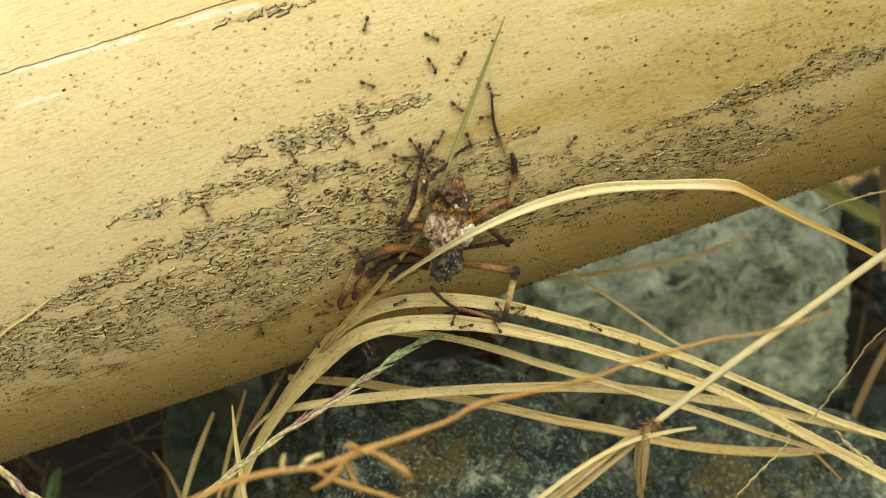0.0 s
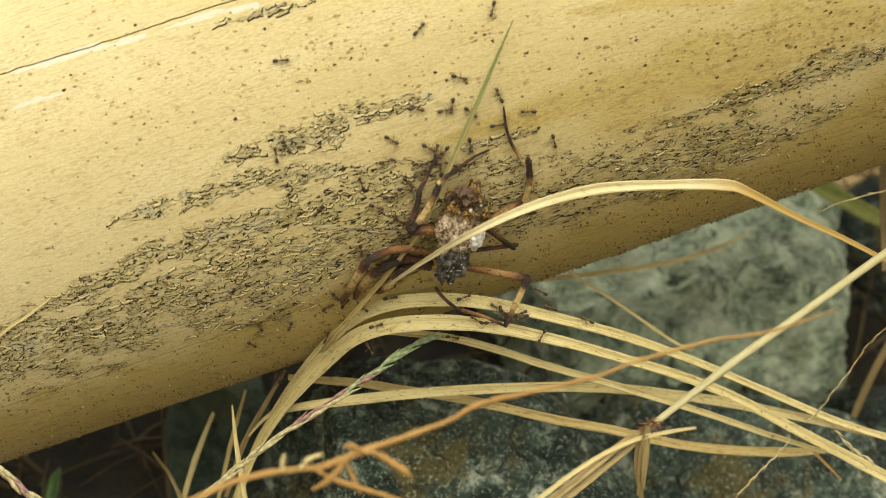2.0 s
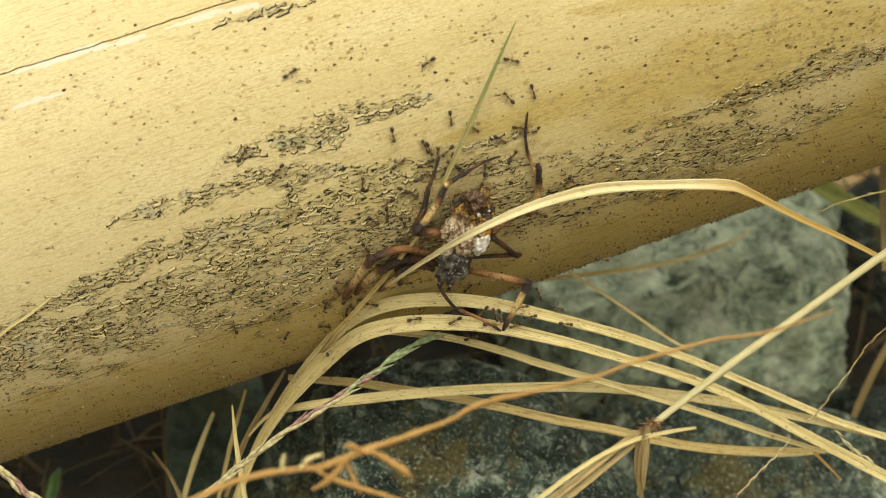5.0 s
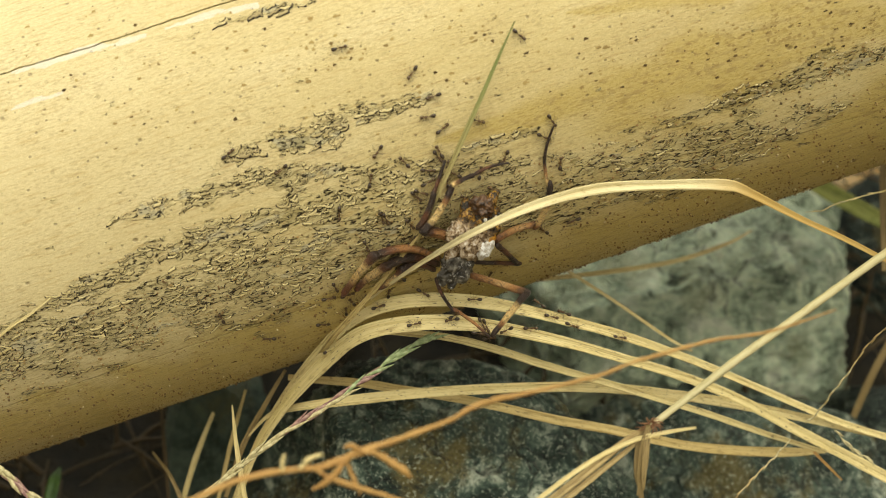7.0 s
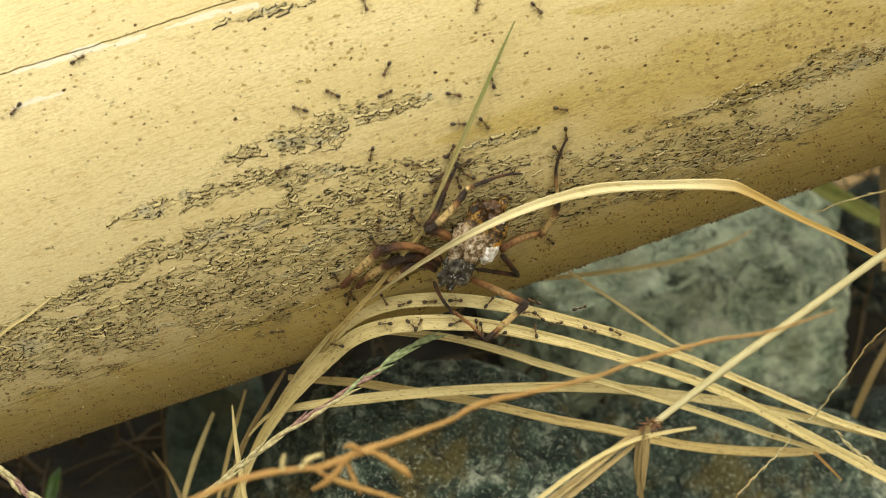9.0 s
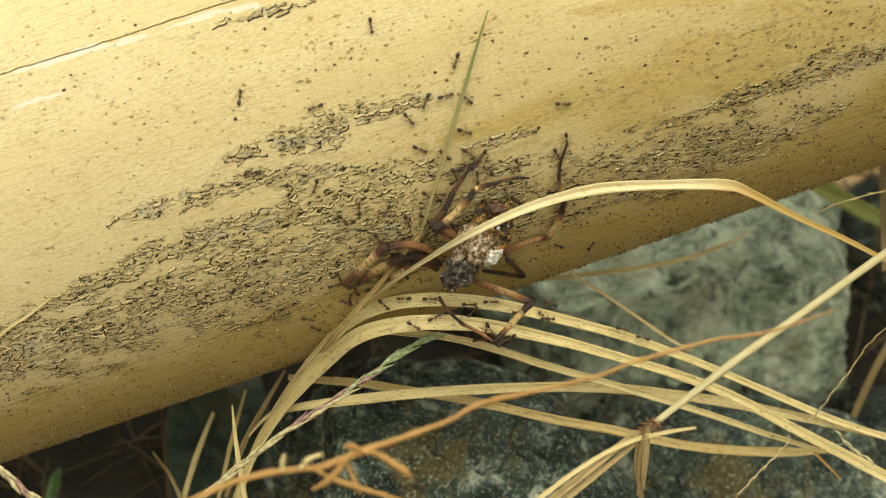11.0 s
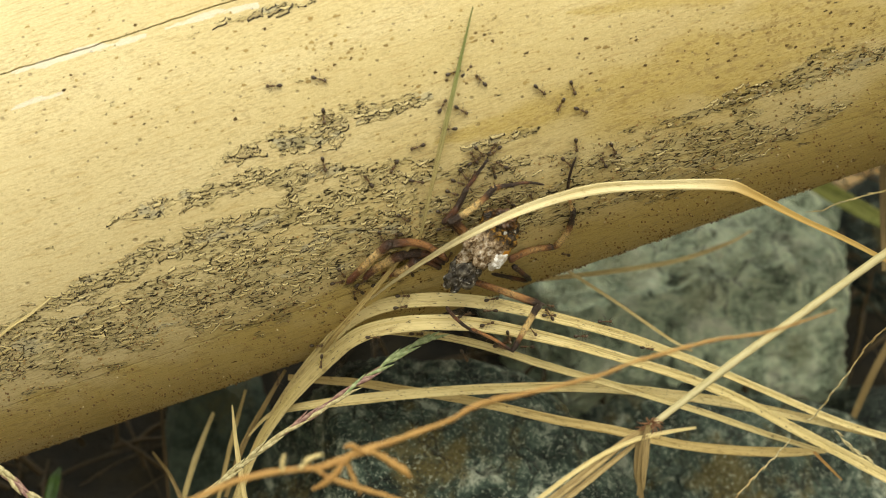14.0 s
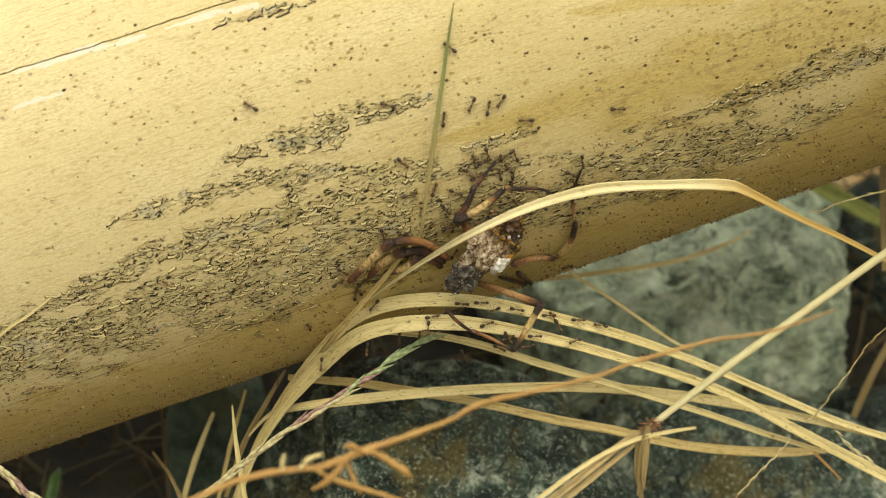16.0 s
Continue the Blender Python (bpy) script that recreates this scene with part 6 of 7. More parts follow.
    crawl(ants[10], [(0, 673, 255, 195), (0.5, 655, 268, 265), (1, 662, 238, 295), (1.5, 648, 245, 270), (1.75, 666, 265, 322), (2, 683, 285, 375), (2.5, 708, 268, 415), (3, 732, 251, 455), (3.5, 736, 255, 480), (4, 752, 271, 490), (6.5, 754, 232, 420), (7, 782, 228, 400), (7.5, 795, 221, 420), (8.5, 722, 230, 360), (9, 810, 219, 360), (11.5, 821, 233, 335), (12, 815, 220, 325), (12.5, 815, 218, 290), (12.75, 812, 223, 250), (13, 810, 228, 210), (15, 785, 228, 180), (15.5, 791, 232, 200), (15.75, 788, 222, 142), (16, 785, 212, 85)])
    crawl(ants[11], [(0, 779, 243, 60), (0.25, 768, 228, 110), (0.5, 758, 213, 160), (1, 760, 212, 190), (1.5, 735, 235, 240), (1.75, 714, 241, 285), (2, 692, 247, 330), (2.5, 696, 267, 290), (3, 700, 295, 285), (3.25, 694, 298, 322), (3.5, 687, 301, 360), (4, 700, 301, 365), (5.25, 704, 286, 405), (6.5, 709, 271, 445), (7, 716, 287, 495), (7.5, 716, 299, 500), (8, 681, 285, 560), (8.5, 694, 303, 625), (8.75, 711, 297, 672), (9, 728, 291, 720), (11.5, 750, 261, 695), (12, 760, 324, 720), (12.5, 760, 320, 720), (13, 746, 317, 720), (13.5, 746, 317, 720), (14, 736, 320, 710), (14.5, 768, 332, 760), (15, 775, 282, 780), (15.17, 773, 283, 833), (15.33, 770, 284, 887), (15.5, 768, 285, 940), (16, 743, 585, 985)])
    crawl(ants[12], [(0, 706, 277, -20), (0.5, 723, 260, 0), (1, 770, 237, 0), (1.5, 795, 213, 25), (2, 787, 195, 15), (2.5, 794, 218, -55), (3, 798, 247, -80), (3.5, 798, 259, -90), (4, 801, 271, -90), (6.5, 797, 285, -120), (7, 797, 285, -120), (7.25, 801, 282, -185), (7.5, 805, 279, -250), (8, 809, 271, -280), (8.5, 809, 275, -310), (9, 809, 283, -290), (11.5, 849, 290, -310), (12, 853, 285, -310), (12.5, 856, 283, -310), (13, 856, 295, -310), (13.5, 856, 295, -310), (14.5, 883, 232, -255), (14.67, 883, 237, -197), (14.83, 883, 242, -138), (15, 883, 247, -80), (15.5, 910, 287, -105), (16, 906, 320, -95)])
    crawl(ants[13], [(0, 557, 307, 265), (0.5, 526, 370, 280), (0.83, 527, 405, 330), (1.17, 529, 440, 380), (1.5, 530, 475, 430), (2, 563, 372, 410), (2.25, 566, 320, 470), (2.5, 570, 269, 530), (3, 491, 299, 590), (3.5, 491, 299, 590), (9, 501, 299, 570), (11.5, 441, 306, 525), (11.67, 453, 306, 470), (11.83, 465, 305, 415), (12, 477, 305, 360), (12.25, 491, 342, 312), (12.5, 505, 378, 265), (13, 518, 441, 310), (13.9, 493, 670, 264), (16, 493, 670, 264)])
    crawl(ants[14], [(0, 620, 287, -15), (0.5, 634, 295, 5), (1, 690, 280, -45), (1.5, 705, 312, -60), (2, 722, 322, -45), (2.5, 720, 326, -40), (3, 720, 326, -40), (3.5, 726, 330, -30), (4, 712, 330, -20), (6.5, 730, 345, -30), (7, 736, 346, -40), (7.5, 734, 344, -30), (8, 744, 352, 40), (8.5, 772, 311, 0), (9, 772, 320, 0), (11.5, 747, 352, -60), (12, 740, 358, -80), (12.5, 791, 321, -40), (13, 797, 329, -40), (13.5, 802, 325, -25), (14, 809, 321, -20), (14.5, 809, 324, -20), (15, 809, 320, -20), (15.25, 796, 320, -58), (15.5, 783, 320, -95), (16, 758, 580, -95)])
    crawl(ants[15], [(0, 617, 245, -40), (0.5, 618, 243, -30), (1, 620, 247, -25), (1.5, 598, 283, -95), (1.75, 632, 324, -58), (2, 665, 365, -20), (2.5, 663, 380, 10), (3, 675, 371, 10), (3.5, 675, 384, 20), (4, 659, 388, 0), (7.5, 696, 384, -60), (8, 716, 368, -50), (8.5, 730, 330, -120), (9, 728, 376, -95), (11.5, 720, 396, -50), (11.75, 728, 404, 5), (12, 736, 413, 60), (12.5, 730, 379, 85), (13, 728, 392, 80), (13.5, 720, 388, 25), (14, 712, 384, -30), (14.5, 744, 344, -20), (15, 760, 348, 0), (15.5, 770, 346, -20), (15.75, 769, 341, 25), (16, 768, 336, 70)])
    crawl(ants[16], [(0, 650, 345, -60), (0.5, 655, 367, -60), (1, 666, 358, -22), (1.5, 677, 350, 15), (2, 690, 347, 10), (2.5, 700, 360, -15), (3.5, 724, 368, -20), (3.75, 712, 374, -60), (4, 700, 380, -100), (6.5, 679, 367, -60), (7, 675, 384, -70), (7.25, 663, 388, -110), (7.5, 651, 392, -150), (8, 679, 405, -100), (9, 670, 396, -100), (11.5, 602, 388, -40), (12, 671, 414, -50), (12.5, 696, 428, 5), (13, 720, 443, 60), (14, 702, 422, 100), (15, 683, 402, 140), (15.25, 679, 382, 210), (15.5, 675, 362, 280), (16, 650, 617, 264)])
    crawl(ants[17], [(0, 612, 343, 240), (0.5, 614, 348, 200), (1, 590, 300, 210), (1.5, 575, 307, 200), (1.75, 542, 284, 160), (2, 508, 260, 120), (2.5, 467, 186, 95), (3, 483, 164, 50), (3.5, 487, 150, 60), (4, 488, 150, 40), (6.5, 582, 89, 30), (7, 600, 86, 15), (7.5, 609, 80, 10), (8, 625, 71, 50), (8.25, 631, 38, -5), (8.5, 637, 6, -60), (11.5, 657, 73, -90), (12.5, 645, 136, -120), (13, 653, 144, -100), (13.5, 631, 190, -85), (14, 573, 205, -85), (14.25, 558, 224, -122), (14.5, 542, 243, -160), (15.1, 557, 92, -218), (15.7, 572, -60, -276), (16, 572, -60, -276)])
    crawl(ants[18], [(0, 690, 355, 160), (0.5, 664, 315, 105), (1, 655, 315, 150), (1.5, 628, 300, 130), (2, 640, 325, 110), (2.5, 649, 348, 115), (3, 655, 348, 120), (3.5, 655, 350, 140), (4, 641, 336, 105), (7.5, 663, 320, 70), (7.75, 674, 332, 15), (8, 686, 345, -40), (8.5, 693, 354, -20), (8.75, 700, 354, -58), (9, 708, 354, -95), (11.5, 682, 380, -120), (11.67, 687, 383, -70), (11.83, 691, 385, -20), (12, 696, 388, 30), (13.5, 914, 121, -5), (14, 954, 158, -40), (14.25, 980, 145, 2), (14.5, 1005, 132, 45), (15, 1069, 172, -25), (15.25, 1068, 196, -68), (15.5, 1068, 220, -110), (15.75, 1080, 206, -55), (16, 1092, 192, 0)])
    crawl(ants[19], [(0, 650, 230, 30), (0.5, 718, 213, 30), (1, 725, 202, 25), (1.5, 725, 198, 15), (2, 736, 193, -5), (2.17, 736, 195, 45), (2.33, 736, 196, 95), (2.5, 736, 198, 145), (3, 687, 159, 180), (3.5, 694, 139, 195), (3.75, 695, 174, 240), (4, 696, 210, 285), (7, 669, 267, 235), (7.5, 627, 293, 215), (8, 574, 210, 200), (8.5, 538, 194, 160), (9, 532, 193, 165), (10.25, 472, 178, 105), (11.5, 411, 162, 45), (11.75, 466, 147, 0), (12, 520, 132, -45), (12.5, 568, 63, -95), (12.75, 560, 91, -142), (13, 552, 119, -190), (13.25, 546, 128, -150), (13.5, 539, 138, -110), (13.75, 552, 139, -62), (14, 564, 140, -15), (14.4, 579, 40, 33), (14.8, 594, -60, 81), (16, 594, -60, 81)])
    crawl(ants[20], [(0, 363, 370, -60), (0.5, 385, 440, -75), (0.75, 410, 498, -112), (1, 435, 555, -150), (1.25, 434, 579, -100), (1.5, 432, 603, -50), (2, 445, 607, -30), (3, 538, 558, 40), (3.5, 578, 564, 10), (4, 615, 562, 20), (7.5, 619, 552, 20), (8.5, 667, 576, -15), (8.67, 672, 575, -70), (8.83, 678, 574, -125), (9, 683, 573, -180), (11.5, 605, 530, -220), (11.67, 608, 532, -277), (11.83, 612, 534, -333), (12, 615, 536, -390), (12.5, 663, 550, -355), (13, 691, 570, -355), (13.25, 687, 570, -302), (13.5, 683, 570, -250), (13.75, 696, 557, -300), (14, 708, 544, -350), (14.5, 817, 536, -355), (15.5, 825, 538, -370), (16, 851, 536, -360)])
    crawl(ants[21], [(0, 829, 245, -70), (0.5, 826, 245, -80), (1, 826, 245, -80), (1.5, 828, 250, -85), (2, 832, 255, -80), (2.5, 831, 251, -80), (3, 888, 293, -70), (3.5, 884, 286, -30), (4, 880, 278, 10), (6.5, 979, 285, 80), (7, 991, 289, 85), (7.5, 992, 291, 85), (8, 954, 278, 60), (8.5, 953, 229, 65), (8.75, 972, 210, 28), (9, 991, 192, -10), (11.5, 995, 183, 0), (12, 995, 184, 0), (12.5, 997, 184, 20), (13, 999, 184, 20), (13.5, 999, 190, -35), (13.75, 996, 187, -78), (14, 992, 184, -120), (14.5, 977, 235, -50), (15, 975, 273, -70), (15.5, 975, 320, -95), (15.67, 954, 305, -145), (15.83, 933, 290, -195), (16, 912, 275, -245)])
    crawl(ants[22], [(0, 742, 265, 265), (0.5, 780, 280, 320), (0.75, 774, 282, 370), (1, 768, 285, 420), (1.5, 770, 275, 420), (2, 775, 280, 420), (2.5, 782, 283, 420), (3, 856, 301, 430), (3.5, 856, 307, 430), (4, 865, 316, 445), (6.5, 845, 271, 445), (7, 849, 306, 440), (7.5, 845, 293, 400), (8, 848, 240, 380), (8.5, 849, 231, 360), (9, 856, 217, 310), (11.5, 920, 301, 265), (11.75, 894, 297, 212), (12, 869, 293, 160), (12.5, 819, 269, 115), (13, 836, 279, 120), (13.5, 836, 279, 120), (14, 839, 279, 120), (14.5, 839, 279, 120), (15, 839, 279, 120), (15.5, 841, 287, 120), (16, 843, 283, 130)])
    crawl(ants[23], [(0, 707, 536, 25), (0.5, 710, 535, 15), (1, 735, 538, 10), (2, 820, 527, 20), (2.5, 821, 526, 10), (3, 821, 526, 80), (4, 841, 506, 60), (6.5, 801, 538, 30), (7, 805, 558, 30), (8, 865, 536, 80), (8.5, 868, 546, 85), (9, 865, 536, 50), (11.5, 869, 534, 0), (11.75, 872, 533, 40), (12, 875, 532, 80), (12.25, 876, 532, 30), (12.5, 878, 532, -20), (13, 963, 552, -10), (13.5, 967, 556, 0), (14, 971, 558, 0), (14.5, 975, 554, -20), (15, 971, 558, 0), (15.5, 971, 564, 0), (16, 971, 558, 0)])
    crawl(ants[24], [(0, 826, 577, 190), (0.5, 820, 576, 200), (1, 820, 583, 190), (1.5, 800, 585, 200), (1.67, 800, 589, 250), (1.83, 800, 593, 300), (2, 800, 597, 350), (2.5, 801, 595, 340), (3, 797, 595, 340), (3.5, 801, 596, 350), (6.5, 856, 601, 380), (7, 865, 599, 370), (7.5, 946, 600, 360), (8, 975, 584, 390), (8.5, 956, 596, 400), (9, 948, 587, 460), (12, 882, 233, 465), (12.5, 916, 218, 405), (13, 980, 214, 355), (13.5, 992, 210, 375), (14, 1027, 194, 340), (14.5, 1136, 224, 310), (15.4, 1111, 461, 264), (16, 1111, 461, 264)])
    crawl(ants[25], [(0, 915, 545, 0), (0.5, 915, 547, 10), (1, 960, 548, -25), (1.5, 920, 545, 20), (2, 920, 555, 20), (2.5, 924, 553, 10), (3, 930, 554, 10), (3.5, 930, 558, 10), (4, 930, 558, 10), (6.5, 967, 565, -5), (7, 975, 560, -15), (7.5, 967, 568, 0), (8, 956, 576, 30), (8.5, 938, 578, 30), (9, 983, 572, 5), (11.5, 967, 564, 0), (12, 971, 574, 0), (12.5, 1013, 566, -40), (13, 1019, 581, 0), (13.5, 1003, 581, -10), (14, 1027, 595, 0), (14.25, 1032, 603, 42), (14.5, 1037, 611, 85), (14.75, 1024, 607, 122), (15, 1011, 603, 160), (15.5, 1011, 599, 160), (16, 1019, 603, 200)])
    crawl(ants[26], [(0, 605, 570, 60), (0.5, 675, 535, 20), (1, 695, 530, 40), (1.5, 700, 527, 10), (2, 690, 528, 10), (2.5, 687, 528, 20), (3, 708, 534, -25), (3.5, 716, 524, 0), (6.5, 716, 495, 10), (7, 748, 518, -30), (7.5, 748, 522, 0), (8, 752, 526, 0), (8.5, 759, 534, 0), (9, 760, 534, 5), (11.5, 760, 528, 0), (12, 837, 528, 0), (12.5, 837, 534, 70), (13, 849, 534, 40), (13.5, 845, 530, 0), (14, 869, 530, 10), (14.5, 869, 530, 0), (16, 914, 548, -10)])
    crawl(ants[27], [(0, 560, 605, 120), (0.5, 570, 603, 50), (1, 565, 625, 70), (1.5, 565, 628, 70), (2, 578, 598, 70), (2.5, 564, 560, 85), (3, 578, 542, 140), (3.5, 577, 526, 80), (4, 574, 526, 80), (6.5, 584, 558, 70), (7, 687, 518, 80), (7.5, 710, 526, 80), (8, 724, 530, 120), (8.25, 721, 534, 160), (8.5, 718, 538, 200), (11.5, 716, 528, 180), (12, 718, 534, 210), (12.5, 704, 522, 150), (13, 684, 529, 80), (13.5, 663, 536, 10), (14, 712, 524, 0), (14.5, 744, 526, 10), (15.5, 780, 530, -20), (16, 817, 538, -5)])
    crawl(ants[28], [(0, 548, 580, 270), (1, 530, 587, 230), (1.5, 508, 605, 240), (2, 513, 575, 250), (2.25, 526, 586, 310), (2.5, 538, 596, 370), (3, 546, 599, 340), (3.5, 580, 605, 390), (3.75, 580, 608, 435), (4, 580, 612, 480), (6.5, 577, 623, 410), (7, 582, 619, 400), (7.5, 615, 603, 375), (8, 659, 576, 380), (8.5, 704, 570, 380), (9, 728, 574, 320), (11.5, 734, 577, 340), (12, 801, 593, 360), (12.5, 801, 593, 360), (12.9, 821, 628, 300), (16, 821, 628, 300)])
    crawl(ants[29], [(0, 462, 583, 120), (0.5, 460, 583, 120), (1, 460, 590, 90), (1.5, 463, 590, 90), (2, 460, 577, 120), (2.5, 467, 581, 130), (3, 469, 578, 140), (3.5, 477, 562, 110), (4, 461, 588, 100), (6.5, 390, 558, 130), (7, 392, 562, 120), (8, 414, 583, 80), (8.5, 451, 599, 105), (11.5, 493, 392, 60), (11.75, 524, 405, 10), (12, 556, 418, -40), (12.25, 567, 400, 10), (12.5, 578, 382, 60), (13, 594, 332, 60), (14, 653, 321, 125), (14.25, 667, 284, 65), (14.5, 681, 246, 5), (14.75, 688, 252, -45), (15, 696, 259, -95), (15.5, 708, 297, -50), (16, 712, 287, -40)])
    crawl(ants[30], [(0, 940, 562, -10), (0.5, 955, 563, -10), (1, 955, 565, 10), (1.5, 960, 570, -5), (1.75, 960, 582, -62), (2, 960, 593, -120), (2.5, 963, 599, -180), (3, 914, 592, -180), (3.5, 898, 592, -180), (3.75, 911, 579, -240), (4, 924, 566, -300), (6.5, 918, 530, -360), (7, 938, 581, -360), (7.5, 999, 583, -360), (8, 1023, 552, -380), (8.5, 1023, 554, -365), (11.25, 1046, 420, -302), (14, 1068, 287, -240), (14.25, 1060, 265, -185), (14.5, 1052, 243, -130), (15, 1035, 224, -145), (15.5, 950, 231, -160), (16, 887, 178, -125)])
    crawl(ants[31], [(0, 985, 577, -20), (0.5, 1045, 550, -20), (0.67, 1057, 558, -77), (0.83, 1068, 565, -133), (1, 1080, 573, -190), (2.5, 865, 457, -240), (3, 865, 460, -240), (3.5, 856, 465, -280), (4, 958, 407, -350), (6.5, 1088, 581, -370), (7.5, 1100, 600, -365), (8, 1076, 574, -360), (8.5, 1080, 593, -370), (9, 1088, 587, -390), (11.5, 1141, 601, -375), (16, 1145, 629, -370)])
    crawl(ants[32], [(0, 1055, 580, 150), (0.5, 1050, 573, 165), (1, 1020, 585, 185), (1.5, 1003, 562, 160), (2, 975, 545, 160), (2.5, 956, 538, 165), (2.67, 956, 538, 223), (2.83, 956, 538, 282), (3, 956, 538, 340), (3.5, 979, 552, 330), (4, 967, 538, 340), (6.5, 1018, 558, 350), (6.67, 1012, 557, 407), (6.83, 1005, 555, 463), (7, 999, 554, 520), (7.5, 950, 552, 560), (8, 950, 558, 540), (8.5, 938, 552, 520), (9, 938, 553, 535), (11.5, 906, 550, 550), (12, 894, 546, 560), (12.5, 894, 550, 550), (13, 894, 546, 610), (13.5, 894, 550, 620), (13.75, 882, 550, 580), (14, 869, 550, 540), (14.5, 865, 548, 540), (15, 874, 546, 560), (15.5, 869, 546, 560), (16, 874, 549, 560)])
    crawl(ants[33], [(0, 540, 645, 60), (0.5, 590, 592, 70), (1, 595, 590, 60), (1.25, 608, 591, 5), (1.5, 620, 592, -50), (2, 665, 577, 15), (2.5, 691, 566, 10), (3, 687, 568, 20), (3.5, 708, 566, 5), (4, 740, 566, 5), (6.5, 720, 566, 15), (7, 732, 574, 15), (7.5, 740, 576, 5), (8, 770, 566, 0), (8.25, 761, 571, 55), (8.5, 752, 576, 110), (9, 740, 576, 60), (11.5, 772, 561, 20), (12, 772, 566, 0), (12.5, 768, 570, -30), (13, 793, 570, 0), (13.5, 801, 570, -20), (14, 861, 574, 15), (14.5, 869, 578, 20), (15, 865, 580, 0), (15.5, 849, 568, 5), (16, 861, 574, 20)])
    crawl(ants[34], [(0, 755, 275, 60), (0.5, 762, 260, 90), (1, 770, 265, 80), (1.5, 772, 265, 80), (2, 772, 268, 80), (2.5, 774, 271, 80), (3, 774, 271, 85), (3.5, 774, 263, 85), (4, 774, 267, 70), (6.5, 776, 275, 120), (7, 778, 269, 120), (7.5, 782, 271, 130), (8, 789, 267, 140), (8.5, 795, 267, 110), (9, 797, 267, 60), (10.25, 792, 271, 105), (11.5, 787, 275, 150), (12, 790, 259, 130), (12.25, 782, 230, 78), (12.5, 775, 200, 25), (13, 772, 197, 20), (13.5, 768, 209, 40), (14, 782, 189, 60), (14.5, 778, 176, 75), (15, 794, 150, 55), (15.5, 805, 147, 25), (15.75, 801, 116, 85), (16, 797, 85, 145)])
    crawl(ants[35], [(0, 648, 627, 120), (0.1, 648, 627, 120), (0.5, 628, 592, 80), (1, 625, 560, 60), (1.25, 632, 552, 0), (1.5, 640, 545, -60), (2, 640, 545, -30), (2.5, 643, 540, -30), (3, 649, 538, -30), (3.5, 647, 540, -20), (4, 649, 538, -20), (7.5, 670, 544, 20), (8, 670, 544, 20), (8.25, 674, 536, -20), (8.5, 679, 528, -60), (11.5, 679, 540, -30), (12, 675, 526, -20), (12.5, 712, 581, -20), (13, 732, 587, -5), (13.5, 736, 595, -10), (14, 736, 591, 0), (14.5, 821, 578, -30), (15, 720, 591, 0), (15.5, 748, 572, 20), (16, 764, 561, 10)])
    crawl(ants[36], [(0, 881, 579, 120), (0.1, 881, 579, 120), (0.5, 861, 544, 120), (1, 860, 542, 160), (1.5, 873, 540, 130), (2, 880, 545, 150), (2.5, 882, 546, 110), (3, 879, 549, 110), (3.5, 879, 550, 120), (4, 878, 558, 110), (6.5, 869, 558, 110), (7, 841, 530, 180), (7.25, 839, 529, 120), (7.5, 837, 528, 60), (8, 829, 526, 0), (8.5, 829, 526, 0), (9, 805, 532, 0), (11.5, 853, 544, 0), (12, 916, 587, 0), (12.5, 922, 599, 0), (13, 934, 589, 0), (13.5, 938, 595, 0), (14, 941, 584, -50), (14.5, 954, 589, 5), (15, 975, 595, 5), (15.5, 997, 574, 40), (16, 1023, 566, 0)])
    crawl(ants[37], [(0, 875, 600, 120), (0.1, 875, 600, 120), (0.5, 855, 565, 190), (1, 845, 565, 155), (1.5, 845, 565, 160), (2, 845, 567, 150), (2.5, 840, 570, 130), (3, 840, 570, 130), (3.5, 840, 570, 140), (4, 825, 570, 200), (6.5, 801, 566, 210), (7, 801, 566, 190), (7.17, 798, 569, 140), (7.33, 796, 571, 90), (7.5, 793, 574, 40), (8.5, 797, 574, 40), (9, 805, 572, 20), (12.5, 845, 544, 60), (13, 821, 564, 0), (14, 821, 558, 20), (14.5, 837, 564, 0), (15, 833, 574, 0), (15.5, 785, 576, 10), (16, 898, 599, 20)])
    crawl(ants[38], [(0, 1175, 643, 120), (0.1, 1175, 643, 120), (0.5, 1155, 608, 165), (1, 1155, 605, 200), (3, 744, 510, 240), (3.17, 745, 511, 183), (3.33, 747, 513, 127), (3.5, 748, 514, 70), (6.5, 857, 489, 60), (7, 865, 485, 60), (7.17, 866, 485, 0), (7.33, 868, 485, -60), (7.5, 869, 485, -120), (8, 890, 558, -80), (8.5, 910, 631, -40), (8.75, 910, 621, -110), (9, 910, 611, -180), (10.5, 796, 404, -225), (12, 681, 198, -270), (12.17, 655, 205, -213), (12.33, 628, 211, -157), (12.5, 602, 218, -100), (12.67, 575, 238, -150), (12.83, 549, 257, -200), (13, 522, 277, -250), (14.3, 552, -60, -275), (16, 552, -60, -275)])
    crawl(ants[39], [(0, 803, 565, 70), (0.1, 803, 565, 70), (0.5, 828, 497, 70), (2.5, 848, 534, 0), (2.75, 852, 539, -60), (3, 857, 544, -120), (3.5, 857, 544, -120), (4, 857, 544, -120), (6.5, 853, 569, -160), (6.75, 853, 571, -110), (7, 853, 573, -60), (7.5, 845, 573, -70), (8, 845, 573, -80), (8.5, 841, 573, -95), (9, 844, 576, -80), (11.5, 865, 583, -110), (12, 869, 583, -120), (12.5, 875, 584, -110), (13, 890, 584, -100), (13.5, 890, 587, -100), (13.75, 890, 598, -40), (14, 890, 608, 20), (14.5, 902, 603, 20), (15.5, 942, 595, 0), (16, 946, 595, 0)])
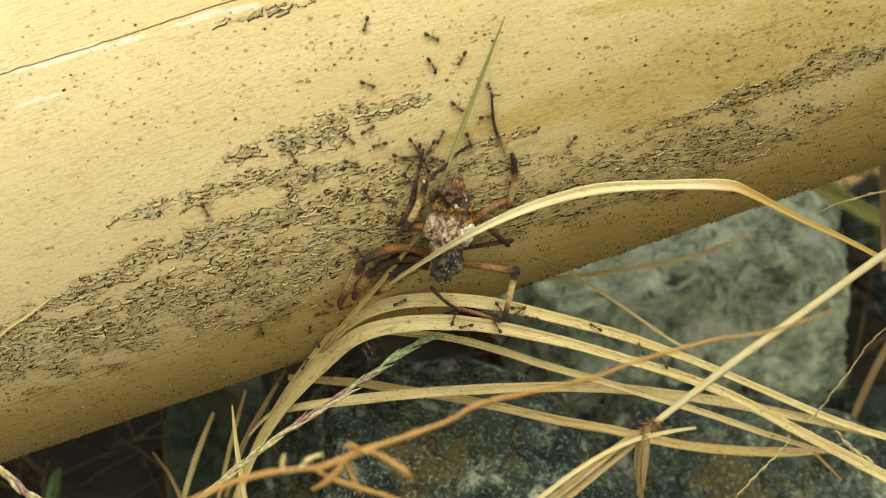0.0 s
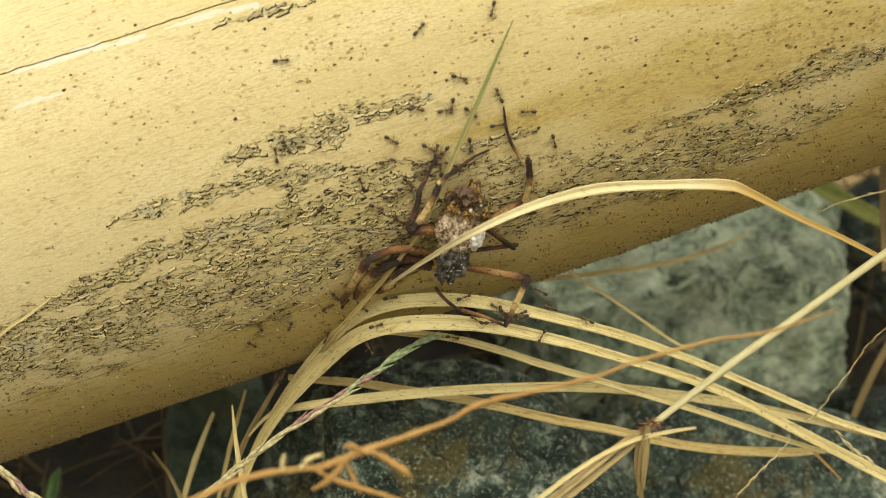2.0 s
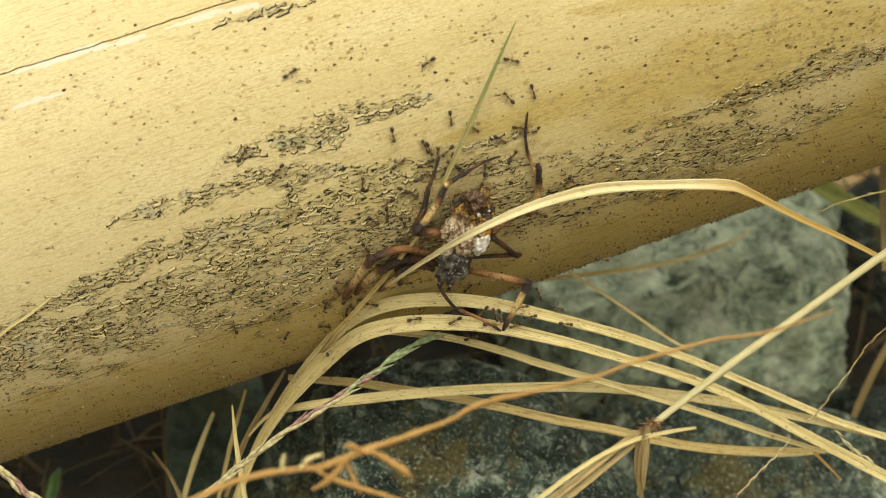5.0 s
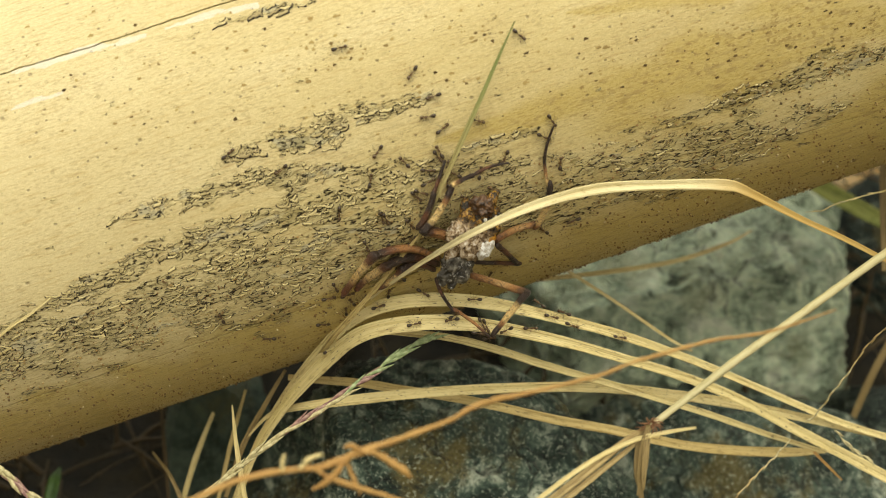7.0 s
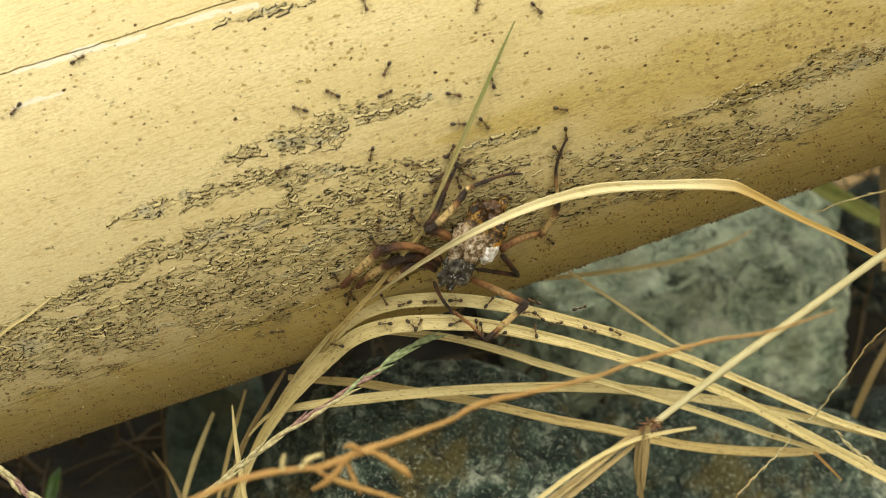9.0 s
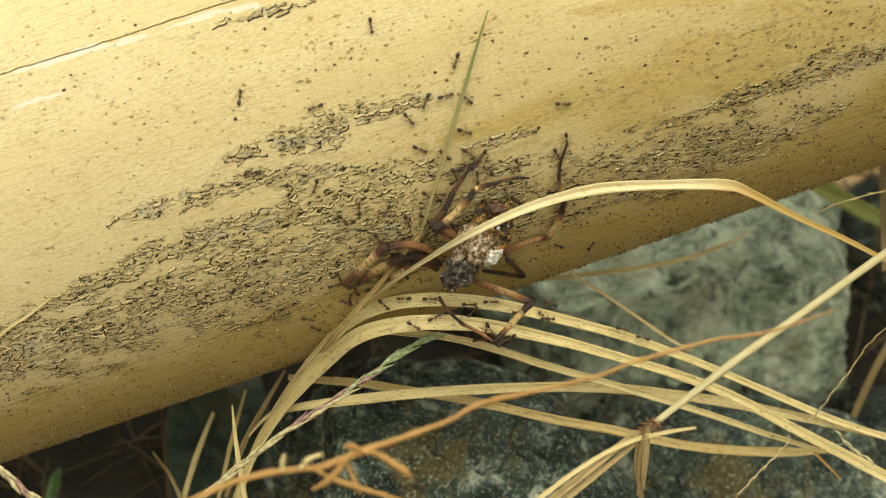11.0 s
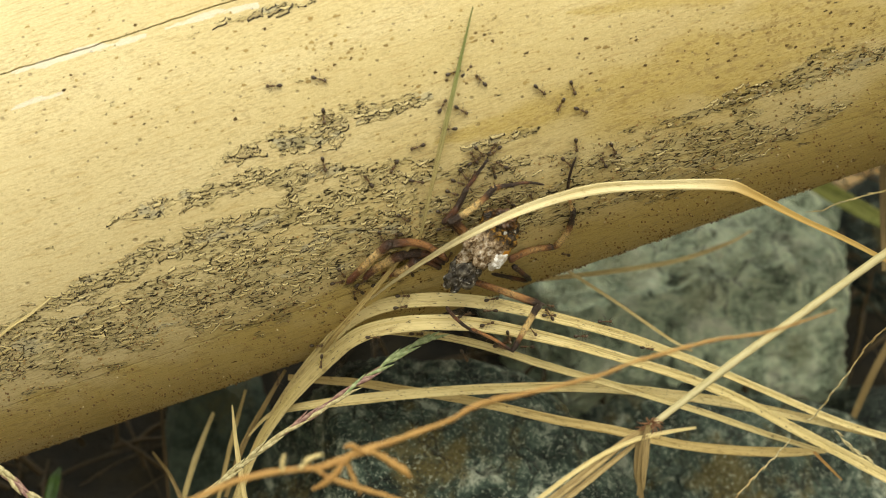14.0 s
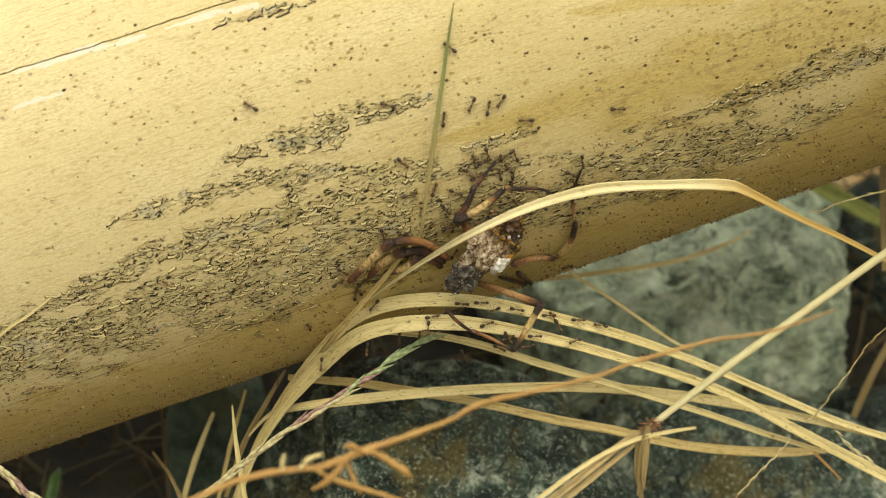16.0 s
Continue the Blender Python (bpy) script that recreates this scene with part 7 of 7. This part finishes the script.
    crawl(ants[40], [(0, 1135, 618, 120), (0.6, 1135, 618, 120), (1, 1115, 583, 170), (1.5, 1080, 600, 165), (2, 1040, 567, 155), (2.5, 1003, 564, 180), (2.75, 1001, 568, 108), (3, 999, 573, 35), (8.5, 1031, 580, -20), (11.5, 1104, 576, -5), (12.5, 938, 494, 10), (13, 999, 540, -20), (13.5, 938, 498, 0), (14, 967, 540, -10), (14.4, 987, 575, -60), (16, 987, 575, -60)])
    crawl(ants[41], [(0, 902, -60, -112), (1.6, 902, -60, -112), (2, 872, 15, -105), (2.5, 875, 65, -85), (3, 857, 113, -85), (3.5, 869, 109, -60), (4, 878, 119, -40), (6.5, 934, 69, 10), (7, 918, 61, -40), (7.5, 920, 57, -35), (8, 922, 49, 0), (8.5, 922, 36, 55), (8.75, 936, 25, 5), (9, 949, 14, -45), (9.4, 960, -60, -60), (11.9, 1050, -60, -80), (12.5, 1062, 85, -95), (13, 1013, 123, -135), (13.5, 1027, 151, -70), (14, 1013, 154, -70), (14.5, 1025, 176, -100), (15, 993, 190, -130), (15.25, 980, 198, -175), (15.5, 967, 205, -220), (16, 932, 212, -180)])
    crawl(ants[42], [(0, 655, 618, 120), (2.6, 655, 618, 120), (2.8, 645, 600, 170), (3, 635, 583, 220), (3.5, 639, 583, 210), (4, 611, 605, 180), (8, 629, 152, 180), (8.17, 627, 163, 123), (8.33, 625, 175, 67), (8.5, 623, 186, 10), (9, 681, 166, 25), (10.25, 706, 196, -25), (11.5, 730, 225, -75), (12, 730, 243, -105), (12.5, 736, 230, -40), (13, 764, 233, -110), (13.5, 776, 239, -180), (14, 740, 259, -160), (14.25, 718, 228, -100), (14.5, 696, 197, -40), (15, 758, 229, 0), (15.17, 758, 231, 50), (15.33, 758, 233, 100), (15.5, 758, 235, 150), (16, 687, 186, 165)])
    crawl(ants[43], [(0, 497, 669, 72), (3.1, 497, 669, 72), (3.5, 522, 591, 120), (4, 493, 593, 60), (6.5, 531, 589, 120), (7, 477, 597, 180), (7.5, 479, 594, 123), (8, 482, 591, 67), (8.5, 484, 588, 10), (11.5, 566, 554, -10), (12.5, 619, 558, 10), (13, 639, 548, 10), (13.5, 653, 584, 0), (14, 659, 597, 0), (14.5, 639, 550, -10), (15, 687, 534, 20), (15.25, 688, 525, -40), (15.5, 690, 516, -100), (16, 663, 540, -130)])
    crawl(ants[44], [(0, 487, 672, 78), (3, 487, 672, 78), (3.5, 512, 552, 80), (3.75, 539, 560, 15), (4, 566, 569, -50), (5.25, 574, 576, 5), (6.5, 582, 583, 60), (7, 570, 572, 5), (7.5, 566, 572, -30), (7.75, 578, 578, -75), (8, 589, 583, -120), (8.5, 601, 613, -180), (11.5, 556, 577, -200), (12, 578, 623, -150), (12.67, 572, 619, -100), (13.33, 566, 616, -50), (14, 560, 612, 0), (14.5, 627, 584, 20), (14.67, 631, 582, -37), (14.83, 635, 580, -93), (15, 639, 578, -150), (15.5, 592, 578, -195), (16, 546, 577, -240)])
    crawl(ants[45], [(0, 180, -60, -77), (3, 180, -60, -77), (3.5, 210, 74, -140), (4, 252, 66, -190), (4.6, 300, -60, -260), (8.1, 200, -60, -290), (8.5, 156, 132, -270), (9, 138, 108, -330), (9.6, 170, -60, -360), (12.2, 330, -60, -400), (12.5, 343, 14, -340), (12.7, 328, -23, -294), (12.9, 313, -60, -248), (16, 313, -60, -248)])
    crawl(ants[46], [(0, 875, -60, -114), (8.6, 875, -60, -114), (9, 845, 6, -100), (13, 802, 121, -140), (13.5, 835, 126, -180), (14, 852, 143, -225), (14.5, 864, 75, -255), (15, 894, -60, -283), (16, 894, -60, -283)])
    crawl(ants[47], [(0, 0, -60, -83), (8.1, 110, -60, -100), (8.5, 90, 116, -130), (9, 30, 193, -130), (9.6, -60, 260, -140), (10.6, -70, -70, -170), (11.9, 375, -70, -200), (12.5, 375, 68, -215), (13, 345, -60, -257), (16, 345, -60, -257)])
    crawl(ants[48], [(0, 962, -60, -98), (11.7, 962, -60, -98), (12.1, 947, 48, -34), (12.5, 932, 156, 30), (13, 992, 161, -5), (13.5, 1058, 232, -60), (14, 1084, 261, -65), (14.25, 1089, 254, -2), (14.5, 1094, 247, 60), (15, 1122, 164, 45), (15.9, 1152, -60, 82), (16, 1152, -60, 82)])
    crawl(ants[49], [(0, 671, -60, -100), (12.4, 671, -60, -100), (13, 641, 103, -45), (13.25, 696, 87, -2), (13.5, 752, 71, 40), (15, 865, 283, 50), (15.5, 874, 283, 60), (16, 878, 283, 50)])
    rng = random.Random(77)
    # the ants that tug at the load go where it goes
    for ant, (leg, joint, du, dv) in zip(ants[-len(TUGGING):], TUGGING):
        rows, heading = [], math.degrees(math.atan2(dv, -du))
        for t in TICKS:
            u, v = between(LEGS[leg][0][joint], t)
            rows.append((t, u + du + rng.uniform(-3.5, 3.5), v + dv + rng.uniform(-3.5, 3.5), heading + rng.uniform(-22, 22)))
        crawl(ant, rows)


motions()
